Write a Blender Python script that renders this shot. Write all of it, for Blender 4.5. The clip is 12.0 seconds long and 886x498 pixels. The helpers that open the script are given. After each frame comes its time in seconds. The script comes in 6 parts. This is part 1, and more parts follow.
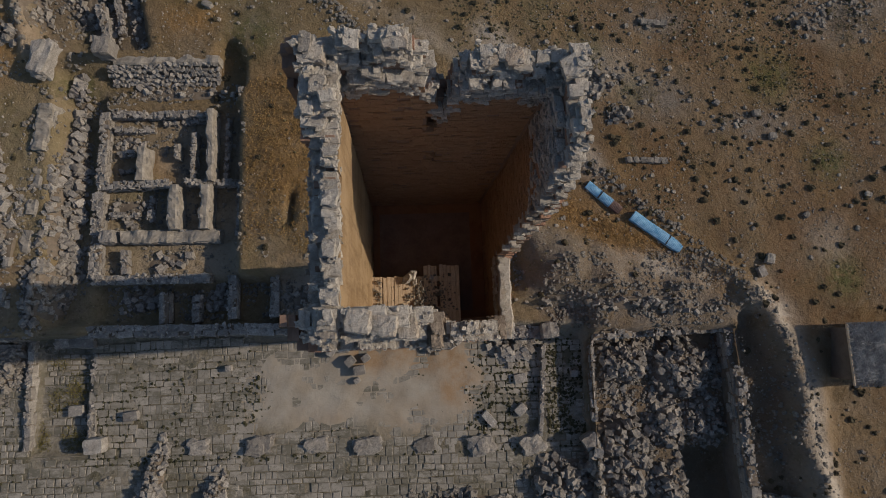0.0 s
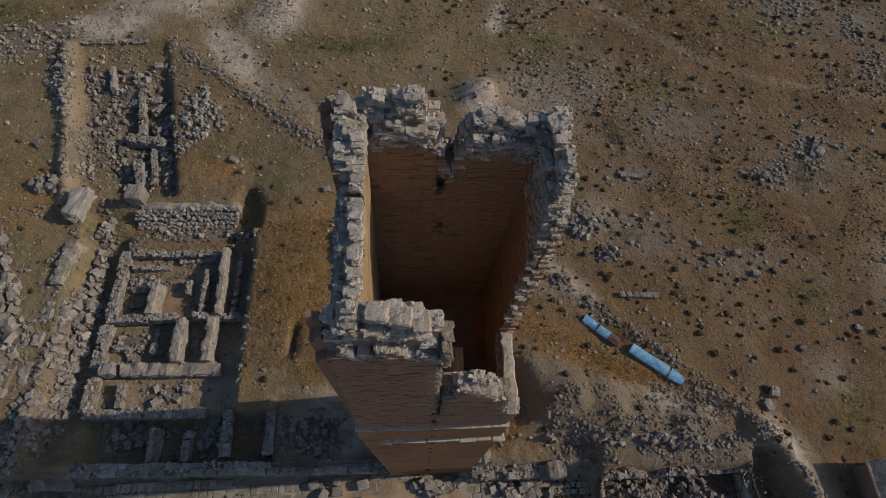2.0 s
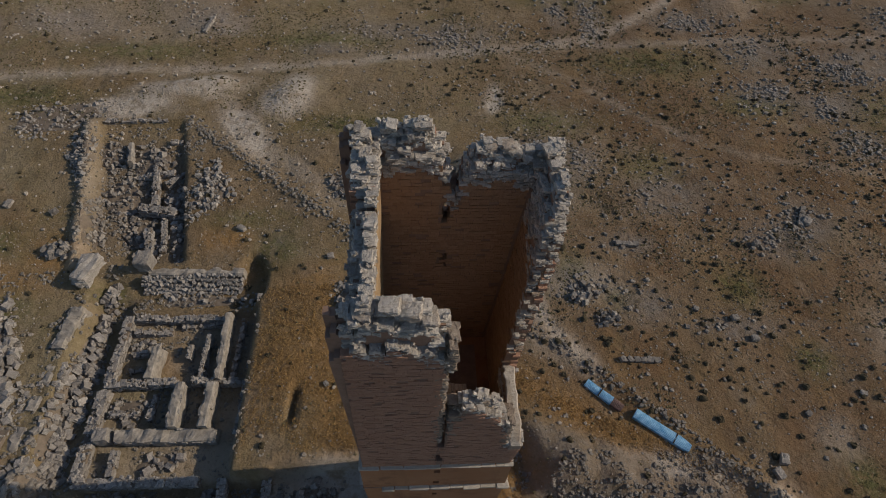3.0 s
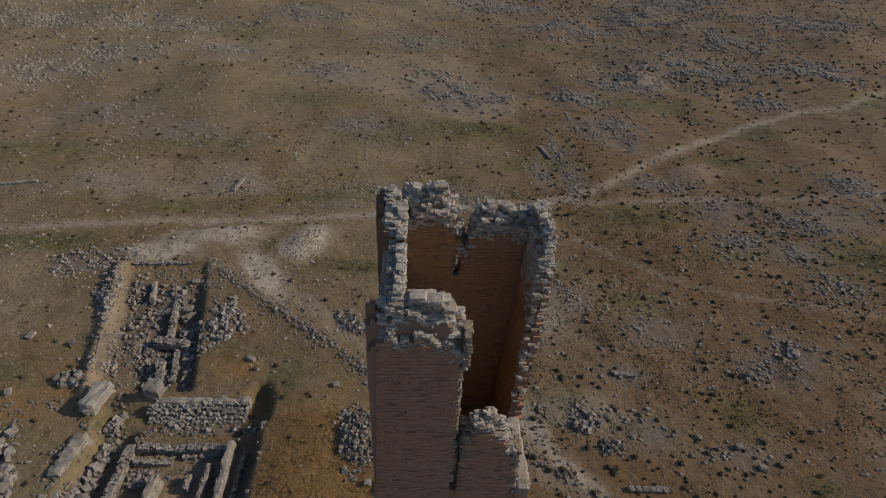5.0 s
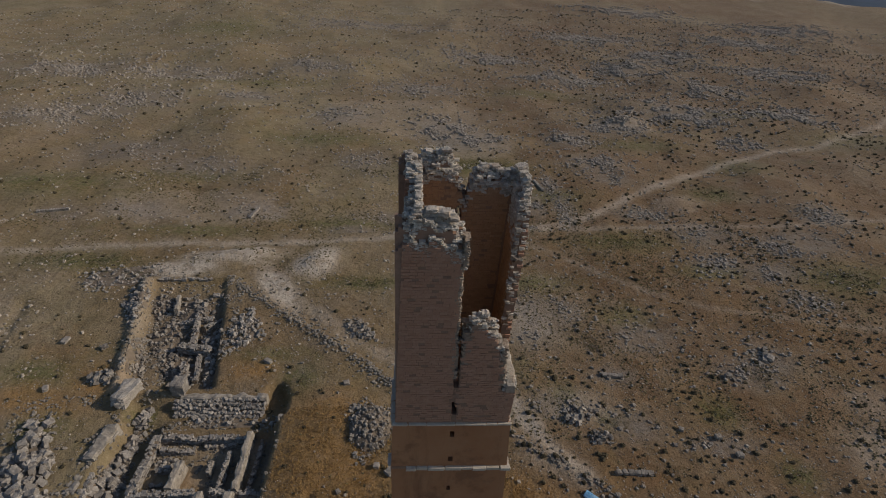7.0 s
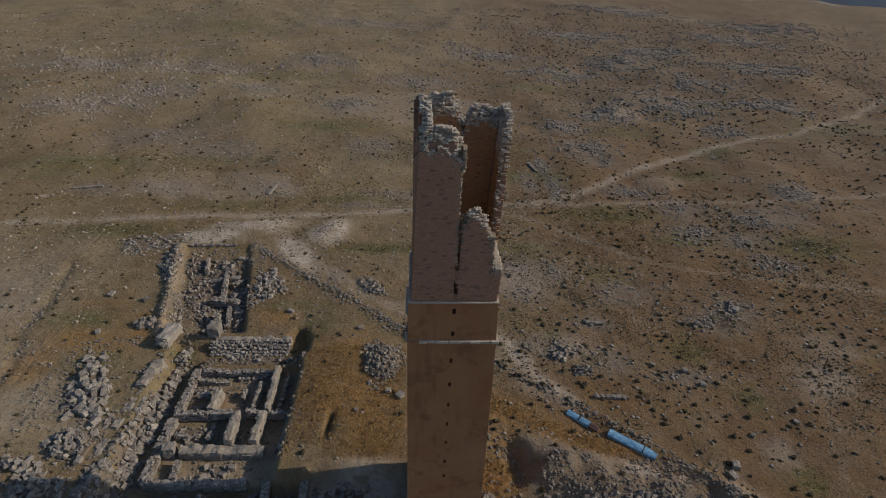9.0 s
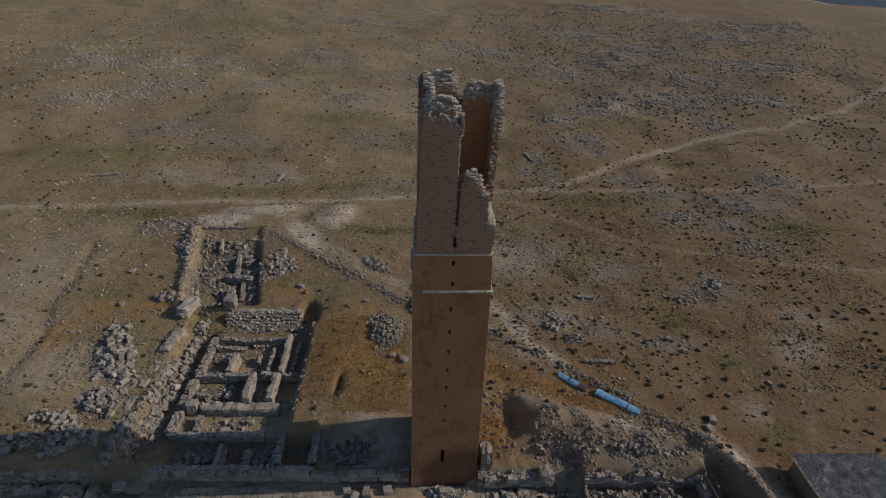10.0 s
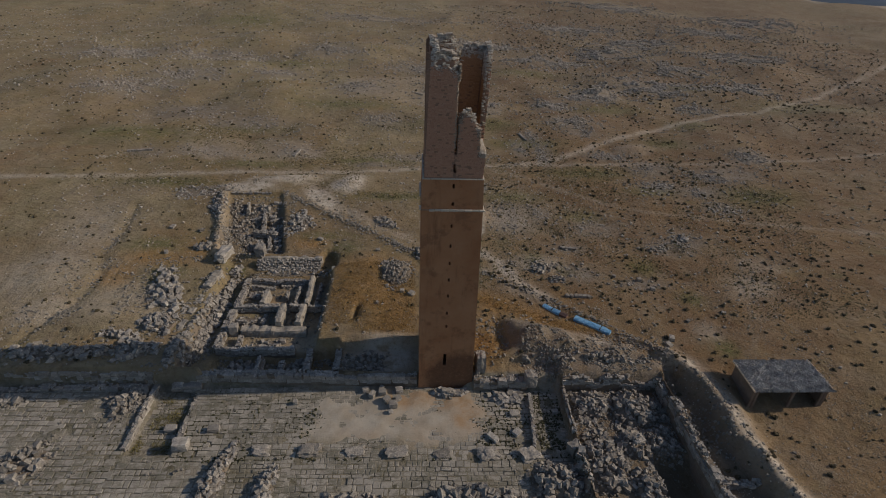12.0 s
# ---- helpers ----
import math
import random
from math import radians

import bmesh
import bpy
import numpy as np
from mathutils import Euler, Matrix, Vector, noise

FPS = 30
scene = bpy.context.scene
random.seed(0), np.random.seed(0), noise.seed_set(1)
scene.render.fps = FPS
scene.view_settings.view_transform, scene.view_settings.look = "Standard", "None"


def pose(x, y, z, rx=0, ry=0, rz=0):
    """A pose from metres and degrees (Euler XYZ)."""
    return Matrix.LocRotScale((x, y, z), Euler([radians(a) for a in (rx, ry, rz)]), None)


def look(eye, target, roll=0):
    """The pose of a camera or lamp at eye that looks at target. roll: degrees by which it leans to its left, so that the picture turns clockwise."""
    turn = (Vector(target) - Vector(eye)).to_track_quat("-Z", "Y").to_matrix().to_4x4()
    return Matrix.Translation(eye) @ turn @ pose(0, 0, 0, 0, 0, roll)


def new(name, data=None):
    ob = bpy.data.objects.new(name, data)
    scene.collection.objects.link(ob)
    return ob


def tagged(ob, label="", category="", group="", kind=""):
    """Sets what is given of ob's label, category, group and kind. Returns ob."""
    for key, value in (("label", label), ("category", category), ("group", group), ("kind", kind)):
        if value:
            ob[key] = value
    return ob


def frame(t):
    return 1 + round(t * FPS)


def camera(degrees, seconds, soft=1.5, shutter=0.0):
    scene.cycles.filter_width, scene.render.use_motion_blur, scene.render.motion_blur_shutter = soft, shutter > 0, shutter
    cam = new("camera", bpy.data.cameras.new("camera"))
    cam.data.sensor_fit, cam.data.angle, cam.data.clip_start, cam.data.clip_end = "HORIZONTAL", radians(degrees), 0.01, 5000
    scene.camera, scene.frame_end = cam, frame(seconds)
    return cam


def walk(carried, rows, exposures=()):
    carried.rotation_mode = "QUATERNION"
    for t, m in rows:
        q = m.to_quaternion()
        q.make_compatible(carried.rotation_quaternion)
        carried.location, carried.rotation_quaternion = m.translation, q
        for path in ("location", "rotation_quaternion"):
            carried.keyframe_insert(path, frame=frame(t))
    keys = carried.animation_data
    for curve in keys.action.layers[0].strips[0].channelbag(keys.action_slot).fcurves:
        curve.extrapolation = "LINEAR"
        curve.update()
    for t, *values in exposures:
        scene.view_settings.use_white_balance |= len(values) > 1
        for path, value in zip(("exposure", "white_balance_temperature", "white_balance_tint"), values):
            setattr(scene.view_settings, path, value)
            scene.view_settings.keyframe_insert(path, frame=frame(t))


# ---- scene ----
cam = camera(78.2, 12.0, soft=1.0)
METRES, EYE, TILT, LEAN, TURN = 42.98, 42.0, 0.0, 0.0, -14.8
ROWS = [
    (0.0, 0.0, 0.0, 0.0, 12.81, -81.78, -1.88),
    (0.5, 0.0024, -0.0162, 0.0036, 12.81, -77.3, -1.95),
    (1.0, 0.0052, -0.0338, 0.0067, 12.8, -72.88, -1.99),
    (1.5, 0.0077, -0.0521, 0.0074, 12.78, -68.52, -2.04),
    (2.0, 0.0104, -0.0711, 0.0077, 12.76, -64.11, -2.09),
    (2.5, 0.013, -0.0911, 0.0079, 12.74, -59.74, -2.15),
    (3.0, 0.0159, -0.1129, 0.0079, 12.71, -55.36, -2.18),
    (3.5, 0.0187, -0.1372, 0.0072, 12.7, -51.1, -2.22),
    (5.5, 0.0359, -0.2596, 0.0042, 12.55, -34.25, -2.39),
    (6.0, 0.0429, -0.298, 0.0035, 12.51, -32.49, -2.39),
    (6.5, 0.0507, -0.3388, 0.0032, 12.51, -32.39, -2.37),
    (7.0, 0.0594, -0.3824, 0.0034, 12.5, -32.32, -2.35),
    (9.0, 0.0995, -0.5897, 0.0069, 12.44, -32.11, -2.25),
    (9.5, 0.1115, -0.6478, 0.007, 12.44, -32.06, -2.25),
    (10.0, 0.1244, -0.7089, 0.0072, 12.43, -32.03, -2.23),
    (10.5, 0.1376, -0.7729, 0.0073, 12.43, -32.0, -2.21),
    (11.0, 0.1513, -0.84, 0.0067, 12.43, -31.96, -2.19),
    (11.5, 0.1654, -0.9097, 0.0053, 12.42, -31.93, -2.16),
    (12.0, 0.1804, -0.9824, 0.0045, 12.41, -31.88, -2.15),
]
walk(cam, [(t, pose(0, 0, EYE, TILT, LEAN, TURN) @ pose(METRES * x, METRES * y, METRES * z, 90 + pitch, roll, yaw)) for t, x, y, z, yaw, pitch, roll in ROWS])

# ---- world, sun, exposure ----
SUN_EL, SUN_AZ = 29.0, 2.0          # degrees; azimuth from +x towards +y
world = bpy.data.worlds.new("world")
scene.world = world
world.use_nodes = True
wn = world.node_tree.nodes
sky = wn.new("ShaderNodeTexSky")
sky.sky_type = "NISHITA"
sky.sun_disc = False
sky.sun_elevation = radians(SUN_EL)
sky.sun_rotation = radians(90 - SUN_AZ)
sky.dust_density = 1.0
sky.ozone_density = 2.0
wn["Background"].inputs["Strength"].default_value = 0.094
world.node_tree.links.new(sky.outputs[0], wn["Background"].inputs["Color"])
lamp = bpy.data.lights.new("sun", "SUN")
lamp.energy, lamp.angle, lamp.color = 3.43, radians(0.6), (1.0, 0.84, 0.66)
sun = new("sun", lamp)
ca, sa, ce, se = (math.cos(radians(SUN_AZ)), math.sin(radians(SUN_AZ)), math.cos(radians(SUN_EL)), math.sin(radians(SUN_EL)))
sun.matrix_basis = look((60 * ca * ce, 60 * sa * ce, 60 * se), (0, 0, 0))
scene.view_settings.exposure = -0.19


# ---- materials ----
def nodes_of(name, rough=0.9):
    mat = bpy.data.materials.new(name)
    mat.use_nodes = True
    nt = mat.node_tree
    bsdf = nt.nodes["Principled BSDF"]
    bsdf.inputs["Roughness"].default_value = rough
    bsdf.inputs["Specular IOR Level"].default_value = 0.25
    return mat, nt, bsdf


def nd(nt, kind, **values):
    n = nt.nodes.new(kind)
    for k, v in values.items():
        if k in n.inputs:
            n.inputs[k].default_value = v
    return n


def tex(nt, scale, detail=4.0, rough=0.6, stretch=(1, 1, 1), distort=0.0):
    """A noise in object space, in metres."""
    c = nt.nodes.new("ShaderNodeNewGeometry")
    m = nt.nodes.new("ShaderNodeMapping")
    m.inputs["Scale"].default_value = stretch
    n = nd(nt, "ShaderNodeTexNoise", Scale=scale, Detail=detail, Roughness=rough, Distortion=distort)
    nt.links.new(c.outputs["Position"], m.inputs["Vector"])
    nt.links.new(m.outputs[0], n.inputs["Vector"])
    return n.outputs["Fac"]


def ramp(nt, fac, lo, hi, a=0.0, b=1.0):
    r = nt.nodes.new("ShaderNodeMapRange")
    r.inputs["From Min"].default_value, r.inputs["From Max"].default_value = lo, hi
    r.inputs["To Min"].default_value, r.inputs["To Max"].default_value = a, b
    nt.links.new(fac, r.inputs["Value"])
    return r.outputs[0]


def mix(nt, fac, a, b, blend="MIX"):
    m = nt.nodes.new("ShaderNodeMix")
    m.data_type, m.blend_type = "RGBA", blend
    for sock, val in ((m.inputs[0], fac), (m.inputs[6], a), (m.inputs[7], b)):
        if isinstance(val, (int, float)):
            sock.default_value = val
        elif isinstance(val, tuple):
            sock.default_value = (*val, 1.0)
        else:
            nt.links.new(val, sock)
    return m.outputs[2]


def math_node(nt, op, a, b):
    m = nt.nodes.new("ShaderNodeMath")
    m.operation = op
    for sock, val in ((m.inputs[0], a), (m.inputs[1], b)):
        if isinstance(val, (int, float)):
            sock.default_value = val
        else:
            nt.links.new(val, sock)
    return m.outputs[0]


def attr(nt, name):
    a = nt.nodes.new("ShaderNodeAttribute")
    a.attribute_name = name
    return a.outputs["Fac"]


def bump(nt, bsdf, fac, strength, dist):
    b = nd(nt, "ShaderNodeBump", Strength=strength, Distance=dist)
    nt.links.new(fac, b.inputs["Height"])
    nt.links.new(b.outputs[0], bsdf.inputs["Normal"])


def stone_mat(name, dark, mid, pale, grain=9.0, lichen=0.35, per_island=False):
    """Weathered stone: each piece with its own tone, blotches and fine grain."""
    mat, nt, bsdf = nodes_of(name, 0.92)
    if per_island:
        rnd = nt.nodes.new("ShaderNodeNewGeometry").outputs["Random Per Island"]
    else:
        rnd = nt.nodes.new("ShaderNodeObjectInfo").outputs["Random"]
    col = mix(nt, rnd, dark, pale)
    col = mix(nt, ramp(nt, tex(nt, 1.7, 5), 0.35, 0.65), col, mid)
    col = mix(nt, ramp(nt, tex(nt, grain, 6, 0.7), 0.34, 0.68, 0.0, 0.7), col, dark)
    col = mix(nt, ramp(nt, tex(nt, 4.1, 5, 0.65), 0.56, 0.7, 0.0, lichen), col, pale)
    nt.links.new(col, bsdf.inputs["Base Color"])
    bump(nt, bsdf, tex(nt, grain * 0.9, 9, 0.75), 0.9, 0.09)
    return mat


M_STONE = stone_mat("weathered_limestone", (0.145, 0.134, 0.122), (0.305, 0.282, 0.255), (0.54, 0.508, 0.46))
M_BASALT = stone_mat("grey_rubble", (0.11, 0.10, 0.09), (0.27, 0.248, 0.218), (0.50, 0.46, 0.405), 6.0)
M_CROWN = stone_mat("bleached_rubble", (0.27, 0.243, 0.21), (0.52, 0.478, 0.42), (0.72, 0.675, 0.605), 9.0, 0.6)
def paver_mat(name, per_island):
    """Worn slabs: each with its own tone, darkened by dirt in broad patches."""
    mat, nt, bsdf = nodes_of(name, 0.9)
    if per_island:
        rnd = nt.nodes.new("ShaderNodeNewGeometry").outputs["Random Per Island"]
    else:
        rnd = nt.nodes.new("ShaderNodeObjectInfo").outputs["Random"]
    col = mix(nt, rnd, (0.225, 0.21, 0.183), (0.355, 0.328, 0.285))
    col = mix(nt, ramp(nt, tex(nt, 0.3, 5, 0.6), 0.46, 0.66, 0, 0.6), col, (0.35, 0.318, 0.268))
    stain = math_node(nt, "MULTIPLY", ramp(nt, tex(nt, 0.25, 6, 0.65, (0.6, 1.4, 1)), 0.43, 0.53), ramp(nt, tex(nt, 1.3, 8, 0.8, (0.7, 1.4, 1)), 0.43, 0.52))
    col = mix(nt, math_node(nt, "MULTIPLY", stain, 0.7), col, (0.10, 0.094, 0.066))
    col = mix(nt, ramp(nt, tex(nt, 3.4, 7, 0.75), 0.52, 0.62, 0, 0.6), col, (0.13, 0.12, 0.092))
    col = mix(nt, ramp(nt, tex(nt, 13.0, 5, 0.7), 0.5, 0.75, 0, 0.5), col, (0.15, 0.135, 0.11))
    nt.links.new(col, bsdf.inputs["Base Color"])
    bump(nt, bsdf, tex(nt, 8.0, 8, 0.7), 0.6, 0.04)
    return mat


M_PAVER, M_PAVER_J = paver_mat("paving_stone", False), paver_mat("paving_stone_far", True)
M_BRICK = stone_mat("tower_brick", (0.355, 0.203, 0.138), (0.44, 0.262, 0.18), (0.48, 0.305, 0.218), 14.0, 0.3, True)
M_BRICK_O = stone_mat("broken_brick", (0.17, 0.13, 0.10), (0.33, 0.27, 0.21), (0.50, 0.43, 0.35), 11.0, 0.3)
M_BRICK_OJ = stone_mat("broken_brick_fill", (0.17, 0.13, 0.10), (0.33, 0.27, 0.21), (0.50, 0.43, 0.35), 11.0, 0.3, True)
M_BRICK_IN = stone_mat("inner_brick", (0.31, 0.185, 0.108), (0.43, 0.262, 0.155), (0.51, 0.33, 0.205), 14.0, 0.25, True)
M_CROWN_J = stone_mat("bleached_rubble_fill", (0.27, 0.243, 0.21), (0.52, 0.478, 0.42), (0.72, 0.675, 0.605), 9.0, 0.6, True)
M_RUBBLE_J = stone_mat("small_rubble", (0.10, 0.093, 0.083), (0.23, 0.21, 0.18), (0.42, 0.38, 0.325), 7.0, 0.35, True)
M_LIME_J = stone_mat("mortar_rubble", (0.145, 0.134, 0.122), (0.305, 0.282, 0.255), (0.54, 0.508, 0.46), 9.0, 0.4, True)
M_PATCH = stone_mat("dark_field_rubble", (0.15, 0.135, 0.115), (0.28, 0.25, 0.215), (0.47, 0.42, 0.36), 6.0, 0.3, True)
M_FIELD = stone_mat("field_stone", (0.17, 0.150, 0.125), (0.35, 0.31, 0.256), (0.60, 0.54, 0.46), 6.0, 0.3, True)


def ground_mat():
    """Bare reddish earth with olive, pale and stone-strewn stretches, greyed far off as haze, specked in patches with
    grit and withered weeds.
    """
    mat, nt, bsdf = nodes_of("dry_earth", 0.97)
    big, mid, fine = tex(nt, 0.03, 6, 0.62, distort=0.8), tex(nt, 0.2, 7, 0.66), tex(nt, 1.9, 6, 0.68)
    red = mix(nt, ramp(nt, mid, 0.35, 0.65), (0.139, 0.083, 0.041), (0.180, 0.119, 0.067))
    olive = mix(nt, ramp(nt, mid, 0.35, 0.65), (0.200, 0.166, 0.094), (0.278, 0.231, 0.147))
    col = mix(nt, math_node(nt, "ADD", attr(nt, "olive"), ramp(nt, big, 0.4, 0.65, -0.3, 0.3)), red, olive)
    col = mix(nt, ramp(nt, tex(nt, 0.085, 7, 0.7, distort=0.5), 0.5, 0.66, 0, 0.65), col, (0.235, 0.182, 0.124))
    col = mix(nt, ramp(nt, tex(nt, 0.13, 7, 0.72, distort=0.4), 0.57, 0.68, 0, 0.6), col, (0.15, 0.135, 0.062))
    col = mix(nt, ramp(nt, tex(nt, 0.06, 6, 0.7, distort=0.3), 0.57, 0.69, 0, 0.5), col, (0.21, 0.118, 0.055))
    col = mix(nt, math_node(nt, "MULTIPLY", attr(nt, "green"), ramp(nt, fine, 0.3, 0.6)), col, (0.115, 0.118, 0.045))
    col = mix(nt, math_node(nt, "MULTIPLY", attr(nt, "orange"), ramp(nt, mid, 0.3, 0.6, 0.5, 0.9)), col, (0.29, 0.168, 0.062))
    col = mix(nt, ramp(nt, tex(nt, 0.34, 8, 0.72, distort=0.6), 0.52, 0.66, 0, 0.5), col, (0.235, 0.19, 0.14))
    col = mix(nt, ramp(nt, tex(nt, 0.42, 8, 0.72, distort=0.9), 0.54, 0.68, 0, 0.5), col, (0.12, 0.09, 0.05))
    col = mix(nt, math_node(nt, "MULTIPLY", attr(nt, "stony_haze"), ramp(nt, tex(nt, 0.7, 7, 0.7), 0.36, 0.56, 0.25, 0.85)), col, (0.205, 0.177, 0.148))
    col = mix(nt, math_node(nt, "MULTIPLY", attr(nt, "pale"), ramp(nt, tex(nt, 0.6, 8, 0.75), 0.36, 0.5, 0.3, 1)), col, (0.44, 0.392, 0.33))
    col = mix(nt, attr(nt, "mud"), col, mix(nt, ramp(nt, tex(nt, 0.45, 6), 0.4, 0.62), (0.36, 0.33, 0.28), (0.31, 0.27, 0.215)))
    col = mix(nt, math_node(nt, "MULTIPLY", math_node(nt, "MULTIPLY", attr(nt, "orange"), attr(nt, "mud")), ramp(nt, tex(nt, 0.7, 6, 0.7), 0.35, 0.6, 0.3, 1)), col, (0.29, 0.185, 0.10))
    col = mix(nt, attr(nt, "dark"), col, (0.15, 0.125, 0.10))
    col = mix(nt, attr(nt, "joint"), col, mix(nt, ramp(nt, tex(nt, 0.5, 6), 0.4, 0.6), (0.13, 0.12, 0.085), (0.25, 0.23, 0.19)))
    wild = math_node(nt, "SUBTRACT", math_node(nt, "SUBTRACT", 1.0, math_node(nt, "MULTIPLY", attr(nt, "mud"), 0.8)), math_node(nt, "MULTIPLY", attr(nt, "pale"), 0.4))
    weedy = math_node(nt, "MULTIPLY", wild, ramp(nt, tex(nt, 0.16, 5, 0.65), 0.38, 0.55, 0.2, 1))
    col = mix(nt, math_node(nt, "MULTIPLY", ramp(nt, tex(nt, 0.85, 6, 0.7), 0.54, 0.66, 0, 0.45), wild), col, (0.11, 0.084, 0.046))
    col = mix(nt, math_node(nt, "MULTIPLY", ramp(nt, tex(nt, 3.3, 4, 0.6), 0.58, 0.64, 0, 0.5), weedy), col, (0.085, 0.07, 0.038))
    col = mix(nt, math_node(nt, "MULTIPLY", ramp(nt, tex(nt, 5.0, 4, 0.65), 0.6, 0.66, 0, 0.4), weedy), col, (0.40, 0.335, 0.25))
    col = mix(nt, math_node(nt, "MULTIPLY", ramp(nt, fine, 0.35, 0.68, 0.0, 0.35), wild), col, (0.68, 0.63, 0.58), "MULTIPLY")
    nt.links.new(col, bsdf.inputs["Base Color"])
    rel = math_node(nt, "ADD", tex(nt, 1.1, 7, 0.68), math_node(nt, "MULTIPLY", tex(nt, 8.0, 4, 0.7), 0.07))
    bump(nt, bsdf, math_node(nt, "MULTIPLY", rel, ramp(nt, wild, 0.15, 0.7, 0.12, 1.0)), 1.0, 0.32)
    return mat


def plaster_mat():
    """Lower shaft of the tower: smooth worn ashlar, stained in runs."""
    mat, nt, bsdf = nodes_of("red_ashlar", 0.9)
    col = mix(nt, ramp(nt, tex(nt, 0.28, 5), 0.35, 0.65), (0.30, 0.14, 0.068), (0.375, 0.2, 0.106))
    col = mix(nt, ramp(nt, tex(nt, 1.1, 6, 0.65, (1, 1, 0.16)), 0.55, 0.72, 0, 0.55), col, (0.12, 0.06, 0.035))
    col = mix(nt, ramp(nt, tex(nt, 0.45, 7, 0.7), 0.54, 0.62, 0, 0.5), col, (0.15, 0.075, 0.042))
    pos = nt.nodes.new("ShaderNodeNewGeometry").outputs["Position"]
    away = nt.nodes.new("ShaderNodeVectorMath")
    away.operation = "DISTANCE"
    nt.links.new(pos, away.inputs[0])
    away.inputs[1].default_value = (1.9, -0.4, -0.6)
    damp = math_node(nt, "ADD", away.outputs["Value"], math_node(nt, "MULTIPLY", tex(nt, 0.9, 7, 0.7), 4.5))
    col = mix(nt, ramp(nt, damp, 5.2, 6.6, 0.75, 0.0), col, (0.085, 0.045, 0.028))
    col = mix(nt, ramp(nt, tex(nt, 3.0, 7, 0.7), 0.5, 0.8, 0, 0.35), col, (0.32, 0.21, 0.13))
    nt.links.new(col, bsdf.inputs["Base Color"])
    bump(nt, bsdf, tex(nt, 9.0, 7, 0.7), 0.35, 0.03)
    return mat


def stained_plaster(name):
    """Old plaster over brick, peeling in courses and streaked by rain."""
    mat, nt, bsdf = nodes_of(name, 0.92)
    col = mix(nt, ramp(nt, tex(nt, 0.9, 6, 0.65), 0.35, 0.65), (0.25, 0.168, 0.09), (0.38, 0.275, 0.165))
    col = mix(nt, ramp(nt, tex(nt, 3.0, 6, 0.7, (1, 1, 0.12)), 0.5, 0.7, 0, 0.6), col, (0.13, 0.08, 0.042))
    col = mix(nt, ramp(nt, tex(nt, 1.3, 6, 0.7, (0.5, 0.5, 4.0)), 0.56, 0.66, 0, 0.6), col, (0.16, 0.095, 0.05))
    col = mix(nt, ramp(nt, tex(nt, 6.0, 6, 0.7), 0.55, 0.7, 0, 0.5), col, (0.36, 0.28, 0.185))
    nt.links.new(col, bsdf.inputs["Base Color"])
    bump(nt, bsdf, tex(nt, 5.0, 8, 0.7, (1, 1, 2.0)), 0.8, 0.06)
    return mat


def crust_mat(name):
    """Bleached, pitted rubble masonry of the broken wall tops; upright faces carry painted shade."""
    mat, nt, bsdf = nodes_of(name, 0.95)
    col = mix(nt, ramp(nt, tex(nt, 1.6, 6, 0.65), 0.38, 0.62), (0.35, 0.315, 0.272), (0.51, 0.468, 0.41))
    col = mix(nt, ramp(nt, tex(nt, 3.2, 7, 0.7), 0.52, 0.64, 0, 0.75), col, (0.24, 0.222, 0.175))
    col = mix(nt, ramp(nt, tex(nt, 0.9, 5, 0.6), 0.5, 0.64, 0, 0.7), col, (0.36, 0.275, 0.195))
    # Faces turned sideways go brown by their normal: shade put into the colour.
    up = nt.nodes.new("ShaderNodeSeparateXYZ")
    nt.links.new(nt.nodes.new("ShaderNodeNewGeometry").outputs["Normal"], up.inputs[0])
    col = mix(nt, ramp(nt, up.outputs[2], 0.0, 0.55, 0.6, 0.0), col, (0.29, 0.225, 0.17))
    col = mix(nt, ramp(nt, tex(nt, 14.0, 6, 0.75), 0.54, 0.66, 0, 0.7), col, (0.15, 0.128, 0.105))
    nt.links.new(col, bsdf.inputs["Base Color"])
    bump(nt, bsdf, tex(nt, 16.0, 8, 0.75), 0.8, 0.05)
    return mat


def simple_mat(name, a, b, scale, rough=0.9, stretch=(1, 1, 1), relief=0.3):
    mat, nt, bsdf = nodes_of(name, rough)
    col = mix(nt, ramp(nt, tex(nt, scale, 6, 0.65, stretch), 0.35, 0.65), a, b)
    col = mix(nt, ramp(nt, tex(nt, scale * 6, 4, 0.7), 0.5, 0.8, 0, 0.4), col, tuple(0.55 * v for v in a))
    nt.links.new(col, bsdf.inputs["Base Color"])
    bump(nt, bsdf, tex(nt, scale * 5, 6, 0.7), relief, 0.03)
    return mat


M_GROUND = ground_mat()
M_BED = simple_mat("joint_earth", (0.11, 0.10, 0.072), (0.22, 0.20, 0.16), 0.45)
M_PLASTER = plaster_mat()
M_CAPPED = simple_mat("mortared_wall", (0.20, 0.18, 0.152), (0.345, 0.315, 0.272), 2.2, relief=1.0)
M_MORTAR = simple_mat("earth_mortar", (0.22, 0.142, 0.102), (0.30, 0.20, 0.147), 2.0)
M_CORE = simple_mat("rubble_core", (0.13, 0.105, 0.08), (0.20, 0.165, 0.13), 1.5)
M_PALE = stone_mat("pale_dressed_stone", (0.40, 0.36, 0.30), (0.50, 0.46, 0.39), (0.62, 0.57, 0.50))
M_INPLASTER = stained_plaster("ochre_plaster")
M_CRUST = crust_mat("bleached_crust_shaded_sides")
M_WOOD = simple_mat("grey_plank", (0.46, 0.345, 0.235), (0.62, 0.49, 0.35), 3.0, 0.85, (6, 1, 1))
